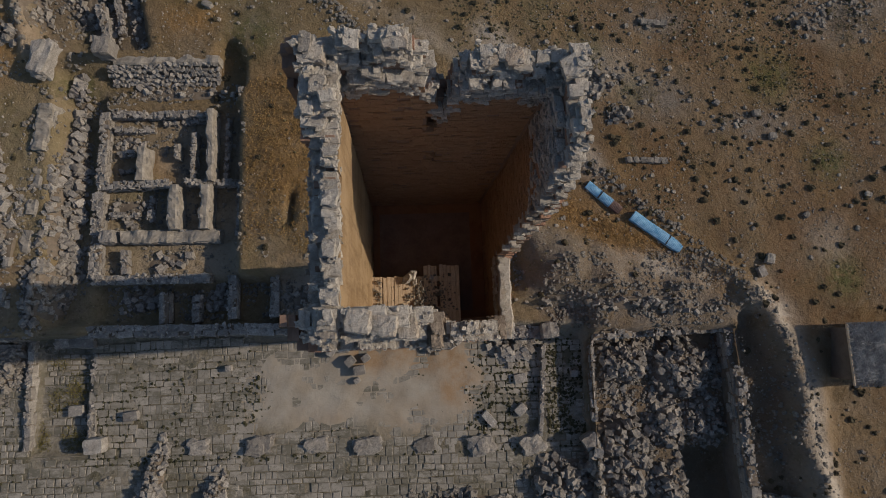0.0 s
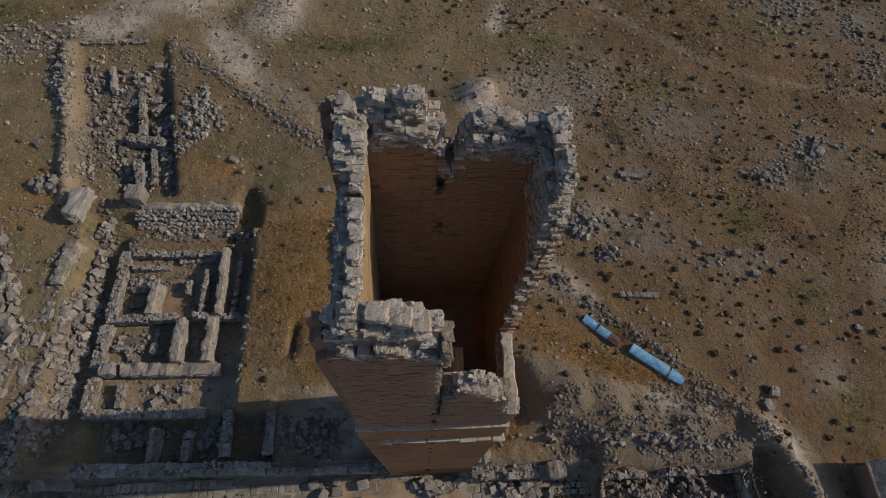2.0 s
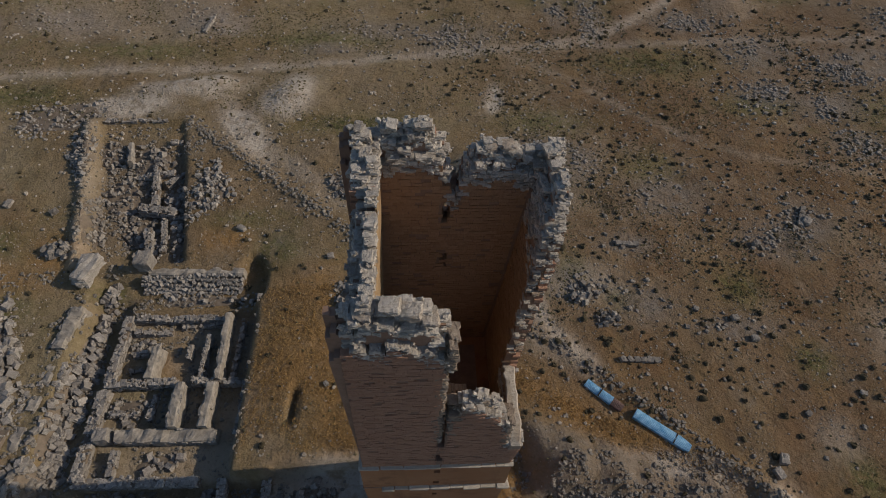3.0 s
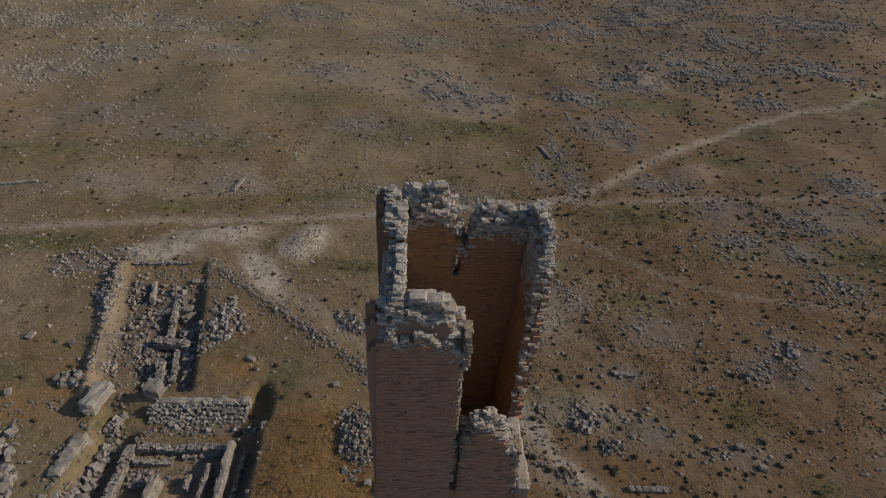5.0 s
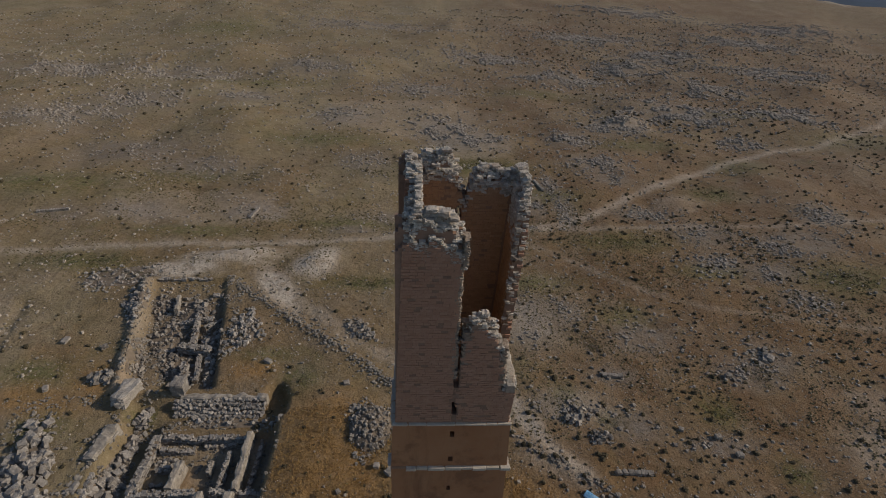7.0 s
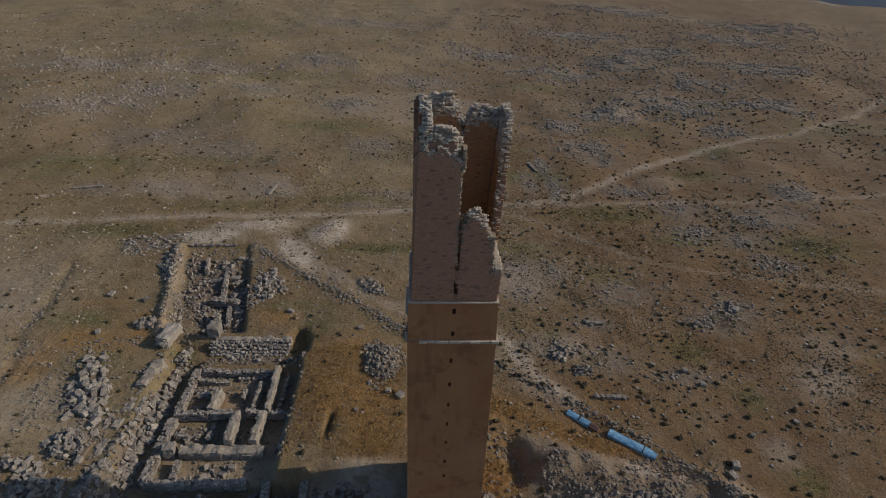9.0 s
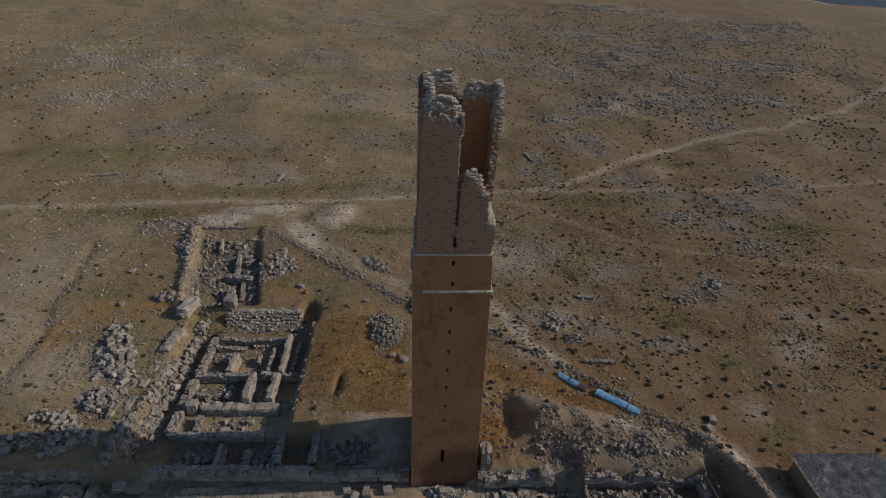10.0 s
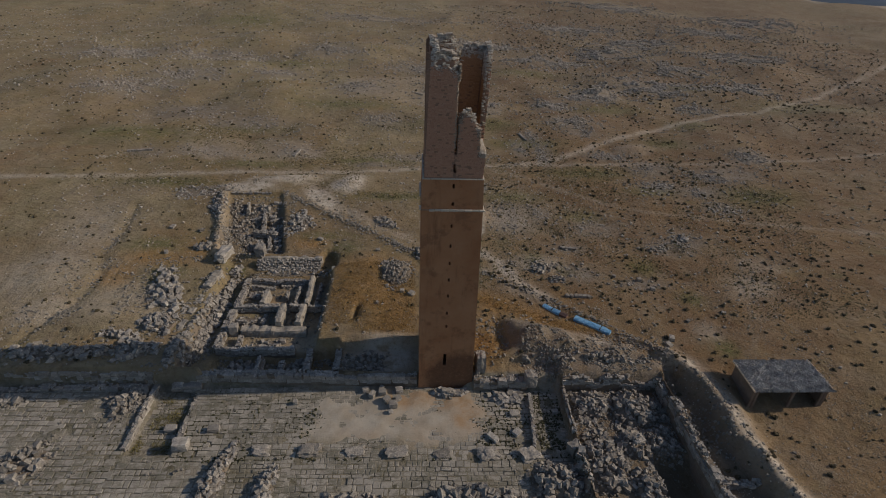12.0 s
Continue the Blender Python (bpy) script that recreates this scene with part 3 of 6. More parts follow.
def build_ground():
    xs, ys = axis(-52, 44, 0.4, 2500, 2500), axis(-18, 46, 0.4, 2500, 2500)
    gx, gy = np.meshgrid(xs, ys)
    gz = height(gx, gy)
    n, m = len(xs), len(ys)
    idx = np.arange(n * m).reshape(m, n)
    quads = np.stack([idx[:-1, :-1], idx[:-1, 1:], idx[1:, 1:], idx[1:, :-1]], -1).reshape(-1, 4)
    me = bpy.data.meshes.new("ground")
    me.vertices.add(n * m)
    me.vertices.foreach_set("co", np.stack([gx, gy, gz], -1).ravel())
    me.loops.add(quads.size)
    me.loops.foreach_set("vertex_index", quads.ravel())
    me.polygons.add(len(quads))
    me.polygons.foreach_set("loop_start", np.arange(0, quads.size, 4))
    me.polygons.foreach_set("loop_total", np.full(len(quads), 4))
    me.update()
    me.polygons.foreach_set("use_smooth", np.ones(len(quads), bool))
    x, y = gx.ravel(), gy.ravel()
    wob = vnoise(x, y, 2.3, 11) * 0.5
    pale = 0.58 * np.exp(-((line_dist(x, y, TRACK_A) + 0.6 * wob) / 0.85) ** 2)
    pale = np.maximum(pale, 0.36 * np.exp(-((line_dist(x, y, TRACK_B) + 0.5 * wob) / 0.7) ** 2))
    pale = np.maximum(pale, 0.27 * np.exp(-((line_dist(x, y, TRACK_C) + 0.5 * wob) / 0.6) ** 2))
    for bx, by, rx, ry, turn in ((-25, 46.2, 5.5, 1.7, 8), (-31, 43.2, 5, 1.6, 10), (-14.5, 45.2, 2.6, 3.4, -35), (-18.2, 39, 1.6, 4.5, 35), (-6.5, 3.0, 4.0, 2.2, 0), (19.5, 4.0, 4.0, 0.9, -12), (9.6, 88, 6, 6, 0), (-3, 104, 14, 8, 0), (-35, 60, 10, 4, 0), (46, 101, 5, 3, 0), (43, 64, 3, 2, 0), (6.2, 33.2, 1.9, 2.2, 0), (6.9, 29.2, 0.6, 2.4, -12), (-1.2, 31, 0.7, 2.2, 0), (8.6, 45, 1.0, 2.6, -10)):
        pale = np.maximum(pale, np.clip(2.0 * blob(x, y, bx, by, rx, ry, turn) - 0.15 + 0.9 * wob * sstep(0.02, 0.3, blob(x, y, bx, by, rx, ry, turn)), 0, 0.95 if by < 50 and bx > -35 else 0.4 if by < 50 else 0.22))
    for bx, by, rx, ry, turn, most in ((-51, 29, 4.5, 6.5, 12, 0.34), (-51, 17.5, 5.2, 5.5, 10, 0.42), (-47, 10, 3, 2.5, 0, 0.5), (-39.5, 12, 3.2, 3.4, -30, 0.4), (-34, 9.5, 2, 2, 0, 0.3), (32, 6, 1.6, 1.4, 0, 0.35), (42, 14.5, 3.2, 2.2, 20, 0.4), (46, 20, 3, 2, 0, 0.3), (11.8, 33.5, 3.4, 4, 20, 0.35), (15, 20, 3.4, 2, 0, 0.3)):
        pale = np.maximum(pale, np.clip(1.6 * blob(x, y, bx, by, rx, ry, turn) + 0.5 * wob * blob(x, y, bx, by, rx, ry, turn), 0, 1) * most)
    pale = np.maximum(pale, 0.8 * np.exp(-((line_dist(x, y, PALE_EAST) + 0.9 * wob) / 1.0) ** 2))
    pale = np.maximum(pale, 0.9 * np.exp(-((line_dist(x - 0.6, y, RIDGE) + 0.8 * wob) / 1.1) ** 2))
    pale = np.maximum(pale, 0.5 * np.exp(-(line_dist(x, y, BANK_W) / 0.6) ** 2))
    pale = np.maximum(pale, np.clip(0.38 * np.exp(-((line_dist(x, y, PALE_STRIP) + 1.6 * wob) / 0.7) ** 2), 0, 1))
    shore = (x - 253) * 0.545 + (y - 286) * 0.838
    pale = np.maximum(pale, 0.4 * zone(x, y, -25.4, -14.2, 4.4, 18, 0.5) * (0.6 + wob))
    pale = np.maximum(pale, np.exp(-((shore + 1.0) / 1.6) ** 2) * (x > 170))
    green = np.zeros_like(x)
    meadow = ((-7, 40.5, 7, 1.6), (-45, 44.5, 8, 2), (32.8, 2.8, 1.6, 1.8), (-27.6, -3.5, 1.4, 2.2), (10.5, -4, 1.0, 3), (9.5, 76.6, 12, 4), (29.6, 51.7, 8, 3), (58, 42, 8, 4), (51, 68, 5, 3), (-66, 184, 14, 12), (-40, 71.7, 8, 3), (17.5, 18.5, 1.2, 1.2), (13.9, 21.2, 1.5, 1.5), (32.8, 12.2, 1.6, 1.6), (28.8, 19.4, 2, 2), (62, 80, 6, 4), (100, 95, 20, 6))
    meadow += ((-27.5, 20.2, 2, 1), (-27, 25, 1, 2), (-33, 53, 9, 1.6), (-12, 56, 8, 1.5), (-60, 66, 12, 4), (-20, 88, 12, 3), (20, 66, 8, 3), (45, 90, 10, 3), (75, 110, 12, 4), (30, 125, 14, 4), (-45, 125, 14, 4), (14, 41, 5, 2), (24, 34, 3, 2), (40, 44, 5, 2), (-36, 18, 3, 2), (-40, 25, 4, 2), (-17, 27.5, 3, 1.2), (-13, 24, 2, 2))
    for bx, by, rx, ry in meadow:
        green = np.maximum(green, np.clip(1.2 * blob(x, y, bx, by, rx, ry) + 0.3 * wob, 0, 1))
    orange = np.zeros_like(x)
    for bx, by, rx, ry in ((-9.8, 13.5, 3.6, 5), (-6, 8.5, 2.6, 3), (5, 3.5, 1.8, 2.8), (5.8, 8.5, 2.0, 3.0), (-41.5, 17.6, 2.2, 3.0), (-38.5, 21.5, 4, 2), (-9, 19.5, 3.6, 3), (-7.5, 12, 3.2, 3.4), (-33, 24, 3, 2), (-20.6, 13.6, 1.2, 1.5), (-1.5, -1.9, 5.5, 1.3), (2.5, -4.5, 1.6, 2.0), (25, 1.8, 2.5, 0.8), (-18.5, 25.5, 2.2, 1.5)):
        orange = np.maximum(orange, np.clip(1.3 * blob(x, y, bx, by, rx, ry) + 0.6 * wob, 0, 0.85))
    orange = np.maximum(orange, np.clip(1.0 * np.exp(-((line_dist(x, y, GRASS_BAND) + 0.8 * wob) / 1.5) ** 2), 0, 0.95))
    # Olive earth; its paler far west also holds painted sunlit brightness.
    olive = np.clip(0.55 + 0.35 * sstep(30, -60, x) * sstep(20, 80, y) - 0.5 * sstep(-10, 40, x) + 0.3 * sstep(60, 200, y) + 0.3 * vnoise(x, y, 40, 31), 0, 1)
    stony_haze = np.zeros_like(x)
    for bx, by, rx, ry in PATCHES:
        stony_haze = np.maximum(stony_haze, np.clip(1.5 * blob(x, y, bx, by, 1.3 * rx, 1.3 * ry) - 0.1 + 0.35 * wob, 0, 1))
    # Far plain greyed with distance: haze put into the earth's colour.
    stony_haze = np.maximum(stony_haze, 0.5 * sstep(55, 150, np.hypot(x + 10, y)) * sstep(-60, 40, x) * (0.7 + 0.6 * wob))
    stony_haze = np.maximum(stony_haze, 0.9 * sstep(1.0, 2.6, y + 0.12 * (x - 10)) * sstep(8.2, 6.4, y + 0.38 * (x - 10) + 0.6 * wob) * sstep(7.0, 8.4, x) * sstep(25, 22, x))
    stony_haze = np.maximum(stony_haze, 0.9 * zone(x, y, 9, 25.5, -1.2, 2.2, 0.5))
    court = zone(x, y, -120, 12.6, -60, 0.2, 0.25)
    mud = court * np.clip(1.35 * zone(x, y, -14.0, 5.0, -7.8, -0.4, 2.6) + 0.5 * wob, 0, 1)
    joint = court - mud
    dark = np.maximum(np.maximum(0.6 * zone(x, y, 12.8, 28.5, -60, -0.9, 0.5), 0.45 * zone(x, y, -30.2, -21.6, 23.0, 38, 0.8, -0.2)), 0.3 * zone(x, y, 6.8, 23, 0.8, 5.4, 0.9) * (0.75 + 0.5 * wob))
    for name, val in (("pale", pale), ("green", green), ("orange", orange), ("mud", mud), ("dark", dark), ("olive", olive), ("joint", joint), ("stony_haze", stony_haze)):
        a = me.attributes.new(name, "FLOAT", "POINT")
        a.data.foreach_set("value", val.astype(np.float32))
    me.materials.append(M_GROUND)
    return tagged(new("ground", me), "dry reddish brown earth with tracks and scattered stones", "ground", kind="structure")


ground = build_ground()


def build_lake():
    bm = bmesh.new()
    vs = [bm.verts.new((253 + 0.838 * u + 0.545 * w, 286 - 0.545 * u + 0.838 * w, LAKE_Z)) for u, w in ((-75, 0.5), (300, 0.5), (300, 300), (-75, 300))]
    bm.faces.new(vs)
    tagged(part("lake", bm, M_WATER, None), "dark blue water of a distant lake", "water", kind="structure")


build_lake()

# ---- tower ----
SHAFT = [(-2.4, -2.55, 3.3, -0.40, 5.35), (0.0, -2.5, 3.25, -0.38, 5.3), (19.8, -2.6, 2.85, -0.44, 5.12), (22.85, -2.5, 2.70, -0.44, 5.05)]
UPPER = [(22.8, -2.40, 2.62, -0.40, 4.98), (33.6, -2.04, 3.10, -0.36, 5.0)]
THICKS = {"S": 0.68, "N": 0.64, "W": 0.64, "E": 0.5}


def lerp_rows(rows, z):
    for a, b in zip(rows, rows[1:]):
        if z <= b[0] or b is rows[-1]:
            t = (z - a[0]) / (b[0] - a[0])
            return [u + (v - u) * t for u, v in zip(a[1:], b[1:])]


def prof(pts, v):
    if v <= pts[0][0]:
        return pts[0][1]
    for (a, za), (b, zb) in zip(pts, pts[1:]):
        if v <= b:
            return za + (zb - za) * (v - a) / (b - a)
    return pts[-1][1]


# the broken top: heights along each wall for the outer, middle and inner third of its thickness
TOP_S = [(-2.4, 33.0), (-1.6, 33.15), (-0.9, 33.2), (-0.35, 33.0), (-0.05, 32.6), (0.1, 32.3), (0.12, 29.6), (0.14, 26.2), (0.33, 26.2), (0.36, 28.35), (0.6, 28.4), (0.66, 28.8), (1.12, 28.8), (1.3, 28.45), (1.5, 28.3), (1.65, 27.9), (1.85, 27.5), (2.05, 26.9), (2.12, 25.5), (2.25, 25.3), (3.0, 25.2)]
TOP_N = [(-2.4, 33.35), (-1.2, 33.35), (-0.8, 33.5), (-0.45, 33.6), (-0.1, 33.4), (0.12, 33.0), (0.25, 32.4), (0.3, 31.7), (0.62, 31.7), (0.7, 32.4), (0.95, 32.8), (1.9, 32.85), (2.3, 32.6), (2.6, 32.8), (3.1, 33.0)]
TOP_W = [(-0.3, 33.0), (0.6, 33.1), (1.6, 33.0), (2.2, 33.05), (3.2, 33.05), (3.8, 33.2), (4.4, 33.2), (5.1, 33.35)]
TOP_E = [(-0.3, 25.3), (1.2, 25.4), (2.1, 25.5), (2.17, 26.3), (2.28, 28.2), (2.45, 30.3), (2.6, 31.6), (2.8, 32.3), (3.1, 32.7), (3.5, 32.85), (4.2, 32.9), (5.1, 33.05)]
LOW_SLITS = [(0.17, 18.2), (0.16, 16.1), (0.15, 14.2), (0.14, 12.3), (0.13, 10.4), (0.12, 8.3), (0.12, 6.6)]


def lane_top(side, u, lane):
    """The top of the outer (0), middle (1) or inner (2) third of a wall."""
    wave = 0.09 * math.sin(u * 7.3 + lane * 2.1 + len(side) + ord(side)) + 0.07 * math.sin(u * 17.0 + lane)
    if side == "E":
        return prof(TOP_E, u) + wave - ((0.0, 0.05, 0.45) if u > 2.9 else (0.1, 0.0, 0.1))[lane]
    if side == "S":
        return prof(TOP_S, u) + wave - ((0.95, 0.4, 0.0) if u < 0.12 else (0.3, 0.0, max(0.0, prof(TOP_S, u) - 24.0)))[lane]
    if side == "N":
        return prof(TOP_N, u) + wave - ((0.0, 0.3, 0.62) if u < 0.2 else (0.0, 0.0, 0.1) if u < 0.68 else (0.0, 0.12, 0.34))[lane]
    return prof(TOP_W, u) + wave - ((0.95, 0.3, 0.0) if 0.4 < u < 3.4 else (0.5, 0.1, 0.05) if u <= 0.4 else (0.1, 0.05, 0.1))[lane]


def south_hole(x, z):
    """Openings through the south wall of the upper stage."""
    return abs(x - 0.12) < 0.16 and 23.35 < z < 24.15 or abs(x - 0.2) < 0.15 and 24.95 < z < 25.5 or abs(x - 0.2) < 0.07 and z > 25.4


def north_hole(x, z):
    return abs(x - 0.31) < 0.13 and 30.1 < z < 31.1 or abs(x - 0.34) < 0.13 and 28.0 < z < 28.7


def spot(side, u, z, d):
    """The point u along a wall, d in from its outer face, at the height z."""
    x0, x1, y0, y1 = lerp_rows(UPPER, z)
    return {"S": (u, y0 + d), "N": (u, y1 - d), "W": (x0 + d, u), "E": (x1 - d, u)}[side]


def brick_faces():
    """Courses of brick on the outer and inner faces."""
    outer, inner = bmesh.new(), bmesh.new()
    rng = random.Random(5)
    step, row, gap = 0.13, 0, 0.007
    z = 22.95
    while z < 33.4:
        x0, x1, y0, y1 = lerp_rows(UPPER, z)
        for side in "SNWE":
            lo, hi = (x0, x1) if side in "SN" else (y0, y1)
            th = THICKS[side]
            for face in (0, 1):
                if face and side == "W":
                    continue
                a, b = (lo, hi) if face == 0 else (lo + 0.6, hi - 0.6)
                u = a + (0.0 if row % 2 else -0.19)
                while u < b:
                    w = rng.uniform(0.22, 0.31)
                    c0, c1 = max(u, a), min(u + w, b)
                    u += w
                    if c1 - c0 < 0.08:
                        continue
                    mid = (c0 + c1) / 2
                    top = lane_top(side, mid, 2 * face) - (1.6 if side == "E" and face else 0.3) + rng.uniform(-0.15, 0.12)
                    if side == "S" and mid < 0.3 and c1 > 0.06:
                        c1 = max(c0 + 0.05, 0.03 + 0.05 * math.sin(z * 3.1))
                    if z + step > top or side == "S" and south_hole(mid, z) or side == "N" and north_hole(mid, z):
                        continue
                    d = 0.24
                    out = rng.uniform(-0.009, 0.008)
                    if rng.random() < 0.08:
                        out -= 0.05
                    p, q = c0 + gap / 2, c1 - gap / 2
                    if rng.random() < 0.3 and q - p > 0.15:
                        q -= rng.uniform(0.006, 0.025)
                    za, zb = z + gap / 2, z + step - gap / 2 - (rng.uniform(0.006, 0.022) if rng.random() < 0.4 else 0.0)
                    d0, d1 = (-out, d) if face == 0 else (th - d, th + out)
                    pa, pb = spot(side, p, z, d0), spot(side, q, z, d1)
                    add_box(inner if face else outer, min(pa[0], pb[0]), max(pa[0], pb[0]), min(pa[1], pb[1]), max(pa[1], pb[1]), za, zb, 0.007, rng)
        z += step
        row += 1
    return outer, inner


def core_wall(side):
    """The core of one wall of the upper stage, in three steps of its thickness."""
    lo, hi = {"S": (-2.36, 2.6), "N": (-2.36, 2.6), "W": (0.2, 4.3), "E": (0.2, 4.3)}[side]
    us = list(np.arange(lo, hi, 0.12)) + [hi]
    th = THICKS[side]
    bm = bmesh.new()
    cuts = [0.03, th * 0.33, th * 0.67, th - 0.03]
    for a, b in zip(us, us[1:]):
        mid = (a + b) / 2
        if side == "S" and 0.08 < mid < 0.34:
            bands = [(22.8, 23.35), (24.15, 25.0)]
        elif side == "N" and abs(mid - 0.32) < 0.13:
            bands = [(22.8, 28.0), (28.7, 30.1), (31.1, 31.6)]
        else:
            bands = None
        for lane in range(3):
            for za, zb in bands or [(22.8, lane_top(side, mid, lane) - 0.16)]:
                pts = []
                for z in (za, zb):
                    q = [spot(side, u, z, d) for u, d in ((a, cuts[lane]), (b, cuts[lane]), (b, cuts[lane + 1]), (a, cuts[lane + 1]))]
                    pts += [bm.verts.new((px, py, z)) for px, py in q]
                for f in ((3, 2, 1, 0), (4, 5, 6, 7), (0, 1, 5, 4), (1, 2, 6, 5), (2, 3, 7, 6), (3, 0, 4, 7)):
                    bm.faces.new([pts[i] for i in f])
    bmesh.ops.remove_doubles(bm, verts=bm.verts[:], dist=0.004)
    bmesh.ops.recalc_face_normals(bm, faces=bm.faces[:])
    return bm


def shaft_walls(tower):
    T = 1.0
    holes = [(cx, zc - 0.16, zc + 0.2, 0.085) for cx, zc in LOW_SLITS] + [(0.2, 21.95, 22.35, 0.11), (0.2, 20.25, 20.6, 0.1), (0.16, 1.3, 2.85, 0.36)]
    zs = sorted({-2.4, 19.8, 22.85} | {v for h in holes for v in h[1:3]} | {float(v) for v in range(-1, 22, 3)})
    for side in "SNWE":
        us = [0.0, 1.0]
        if side == "S":
            us = sorted({0.0, 1.0} | {0.5 + k for k in (-0.028, 0.028, -0.02, 0.02, -0.016, 0.016)})

        def place(u, z, s):
            x0, x1, y0, y1 = lerp_rows(SHAFT, z)
            d = T * s
            if side in "SN":
                # holes keep their own x: the middle of the wall lies at the slits
                x = x0 + (0.15 - x0) * u / 0.5 if u <= 0.5 else 0.15 + (x1 - 0.15) * (u - 0.5) / 0.5
                return (x, y0 + d if side == "S" else y1 - d, z)
            return (x0 + d if side == "W" else x1 - d, y0 + T + (y1 - y0 - 2 * T) * u, z)

        def keep(u, z):
            if side != "S":
                return True
            for cx, za, zb, w in holes:
                if za < z < zb and abs(u - 0.5) < (0.028 if w > 0.3 else 0.02 if w > 0.095 else 0.016):
                    return False
            return True
        part("shaft_wall", grid_wall(us, zs, keep, place), M_PLASTER, tower, "smooth reddish ashlar shaft with a row of slits" if side == "S" else "")


def rim_masonry(tower):
    """The broken wall tops: courses of bleached stones in three rows across the thickness, ragged at the edges."""
    rng = random.Random(17)
    fills = {"crown": Joined("crown"), "brick": Joined("brick")}
    loose = 0
    high = 0.098
    down = {"S": (0.75, 0.3, 0.5), "N": (0.5, 0.4, 0.55), "W": (0.6, 0.4, 0.35), "E": (0.7, 0.4, 1.7)}
    for side in "SNWE":
        x0, x1, y0, y1 = lerp_rows(UPPER, 32.8)
        lo, hi = (x0 + 0.04, x1) if side in "SN" else (y0 + 0.2, y1 - 0.2)
        th = THICKS[side]
        for c in range(93):
            z = 24.55 + c * high
            for lane in range(3):
                u = lo + rng.uniform(-0.2, 0.0)
                while u < hi:
                    w = 0.1 + 0.24 * rng.random() ** 1.4
                    mid = u + w / 2
                    u += w
                    if mid < lo + 0.05 or mid > hi - 0.03:
                        continue
                    if side in "SN" and mid > lerp_rows(UPPER, z)[1] - 0.1:
                        continue
                    if side == "S" and 0.12 < mid < 0.36 or side == "N" and 0.3 < mid < 0.62 and z > 31.5:
                        continue
                    if side == "E" and mid < 2.15 and z > 25.2:
                        continue
                    top = lane_top(side, mid, lane)
                    deep = down[side][lane] * rng.uniform(0.6, 1.25) if top > 30.3 else 0.5
                    if not top - deep < z < top + 0.02:
                        continue
                    crest = z > top - high
                    if crest and rng.random() < 0.2 or not crest and rng.random() < 0.06:
                        continue
                    dep = th / 3 * rng.uniform(1.05, 1.5)
                    off = th * (lane + 0.5) / 3 + rng.uniform(-0.03, 0.03)
                    off = min(max(off, dep / 2 + 0.03), th - dep / 2 + 0.05)
                    px, py = spot(side, mid, z, off)
                    lx, ly = (w, dep) if side in "SN" else (dep, w)
                    tilt = 0.09 if crest else 0.03
                    kind = "crown" if top > 30.6 or side == "S" and mid > 0.6 and z > top - 0.24 or side == "E" and rng.random() < 0.75 else "brick"
                    m = Matrix.LocRotScale((px, py, z + rng.uniform(-0.015, 0.02)), Euler((rng.uniform(-tilt, tilt), rng.uniform(-tilt, tilt), rng.uniform(-0.09, 0.09) * (2.5 if crest else 1))),
                                           (lx * rng.uniform(0.9, 1.04), ly, high * rng.uniform(0.8, 1.04)))
                    if crest and w > 0.25 and loose < 290:
                        piece("stone", rng.choice(ROCKS[kind]), m, tower)
                        loose += 1
                    else:
                        fills[kind].add(m, rng)
                    if crest:
                        for k in range(3):
                            s = 0.03 + 0.07 * rng.random() ** 2
                            qx, qy = spot(side, mid + rng.uniform(-0.2, 0.2), z, th * (lane + rng.random()) / 3)
                            fills[kind].add(Matrix.LocRotScale((qx, qy, z + high / 2 + rng.uniform(-0.04, 0.02)), Euler([rng.uniform(-0.5, 0.5) for _ in range(3)]), (s * 1.3, s, s)), rng)
    # ragged jambs beside the gap and at the broken corner
    for x, za, zb, way in ((0.03, 25.6, 32.2, 1), (0.42, 26.3, 28.1, -1), (2.06, 25.2, 27.2, 1)):
        z = za
        while z < zb:
            for d in (0.12, 0.34, 0.52):
                w = rng.uniform(0.14, 0.3)
                px, py = spot("S", x - way * (w / 2 - 0.1) + rng.uniform(-0.05, 0.05) + (0.16 if way > 0 and 31.2 < z < 32.2 and x < 1 else 0), z, d)
                fills["brick"].add(Matrix.LocRotScale((px, py, z), Euler((rng.uniform(-0.05, 0.05), rng.uniform(-0.05, 0.05), rng.uniform(-0.12, 0.12))), (w, 0.22, 0.13)), rng)
            z += 0.14
    fills["brick"].link("brick_rubble", M_BRICK_OJ, tower, "broken tan brick along the ragged edges")
    fills["crown"].link("rubble_fill", M_CROWN_J, tower, "bleached grey rubble of the broken wall tops")
    # larger blocks left on the rim
    for x, y, z, sx, sy, sz in ((-1.6, 0.1, 33.12, 0.36, 0.4, 0.13), (-1.06, 0.14, 33.26, 0.42, 0.36, 0.15), (-0.66, 0.06, 33.18, 0.4, 0.34, 0.22), (-0.3, 0.04, 33.0, 0.34, 0.4, 0.13),
                                (-0.38, 4.72, 33.6, 0.42, 0.3, 0.16), (2.78, 4.5, 33.02, 0.42, 0.4, 0.22), (-1.88, 3.85, 33.0, 0.44, 0.44, 0.22), (1.3, 4.75, 32.85, 0.32, 0.3, 0.2), (-1.75, 4.7, 33.3, 0.36, 0.34, 0.2), (1.75, 4.75, 32.9, 0.34, 0.34, 0.2)):
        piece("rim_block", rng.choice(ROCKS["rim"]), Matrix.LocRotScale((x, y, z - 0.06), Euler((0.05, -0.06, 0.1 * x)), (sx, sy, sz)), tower)


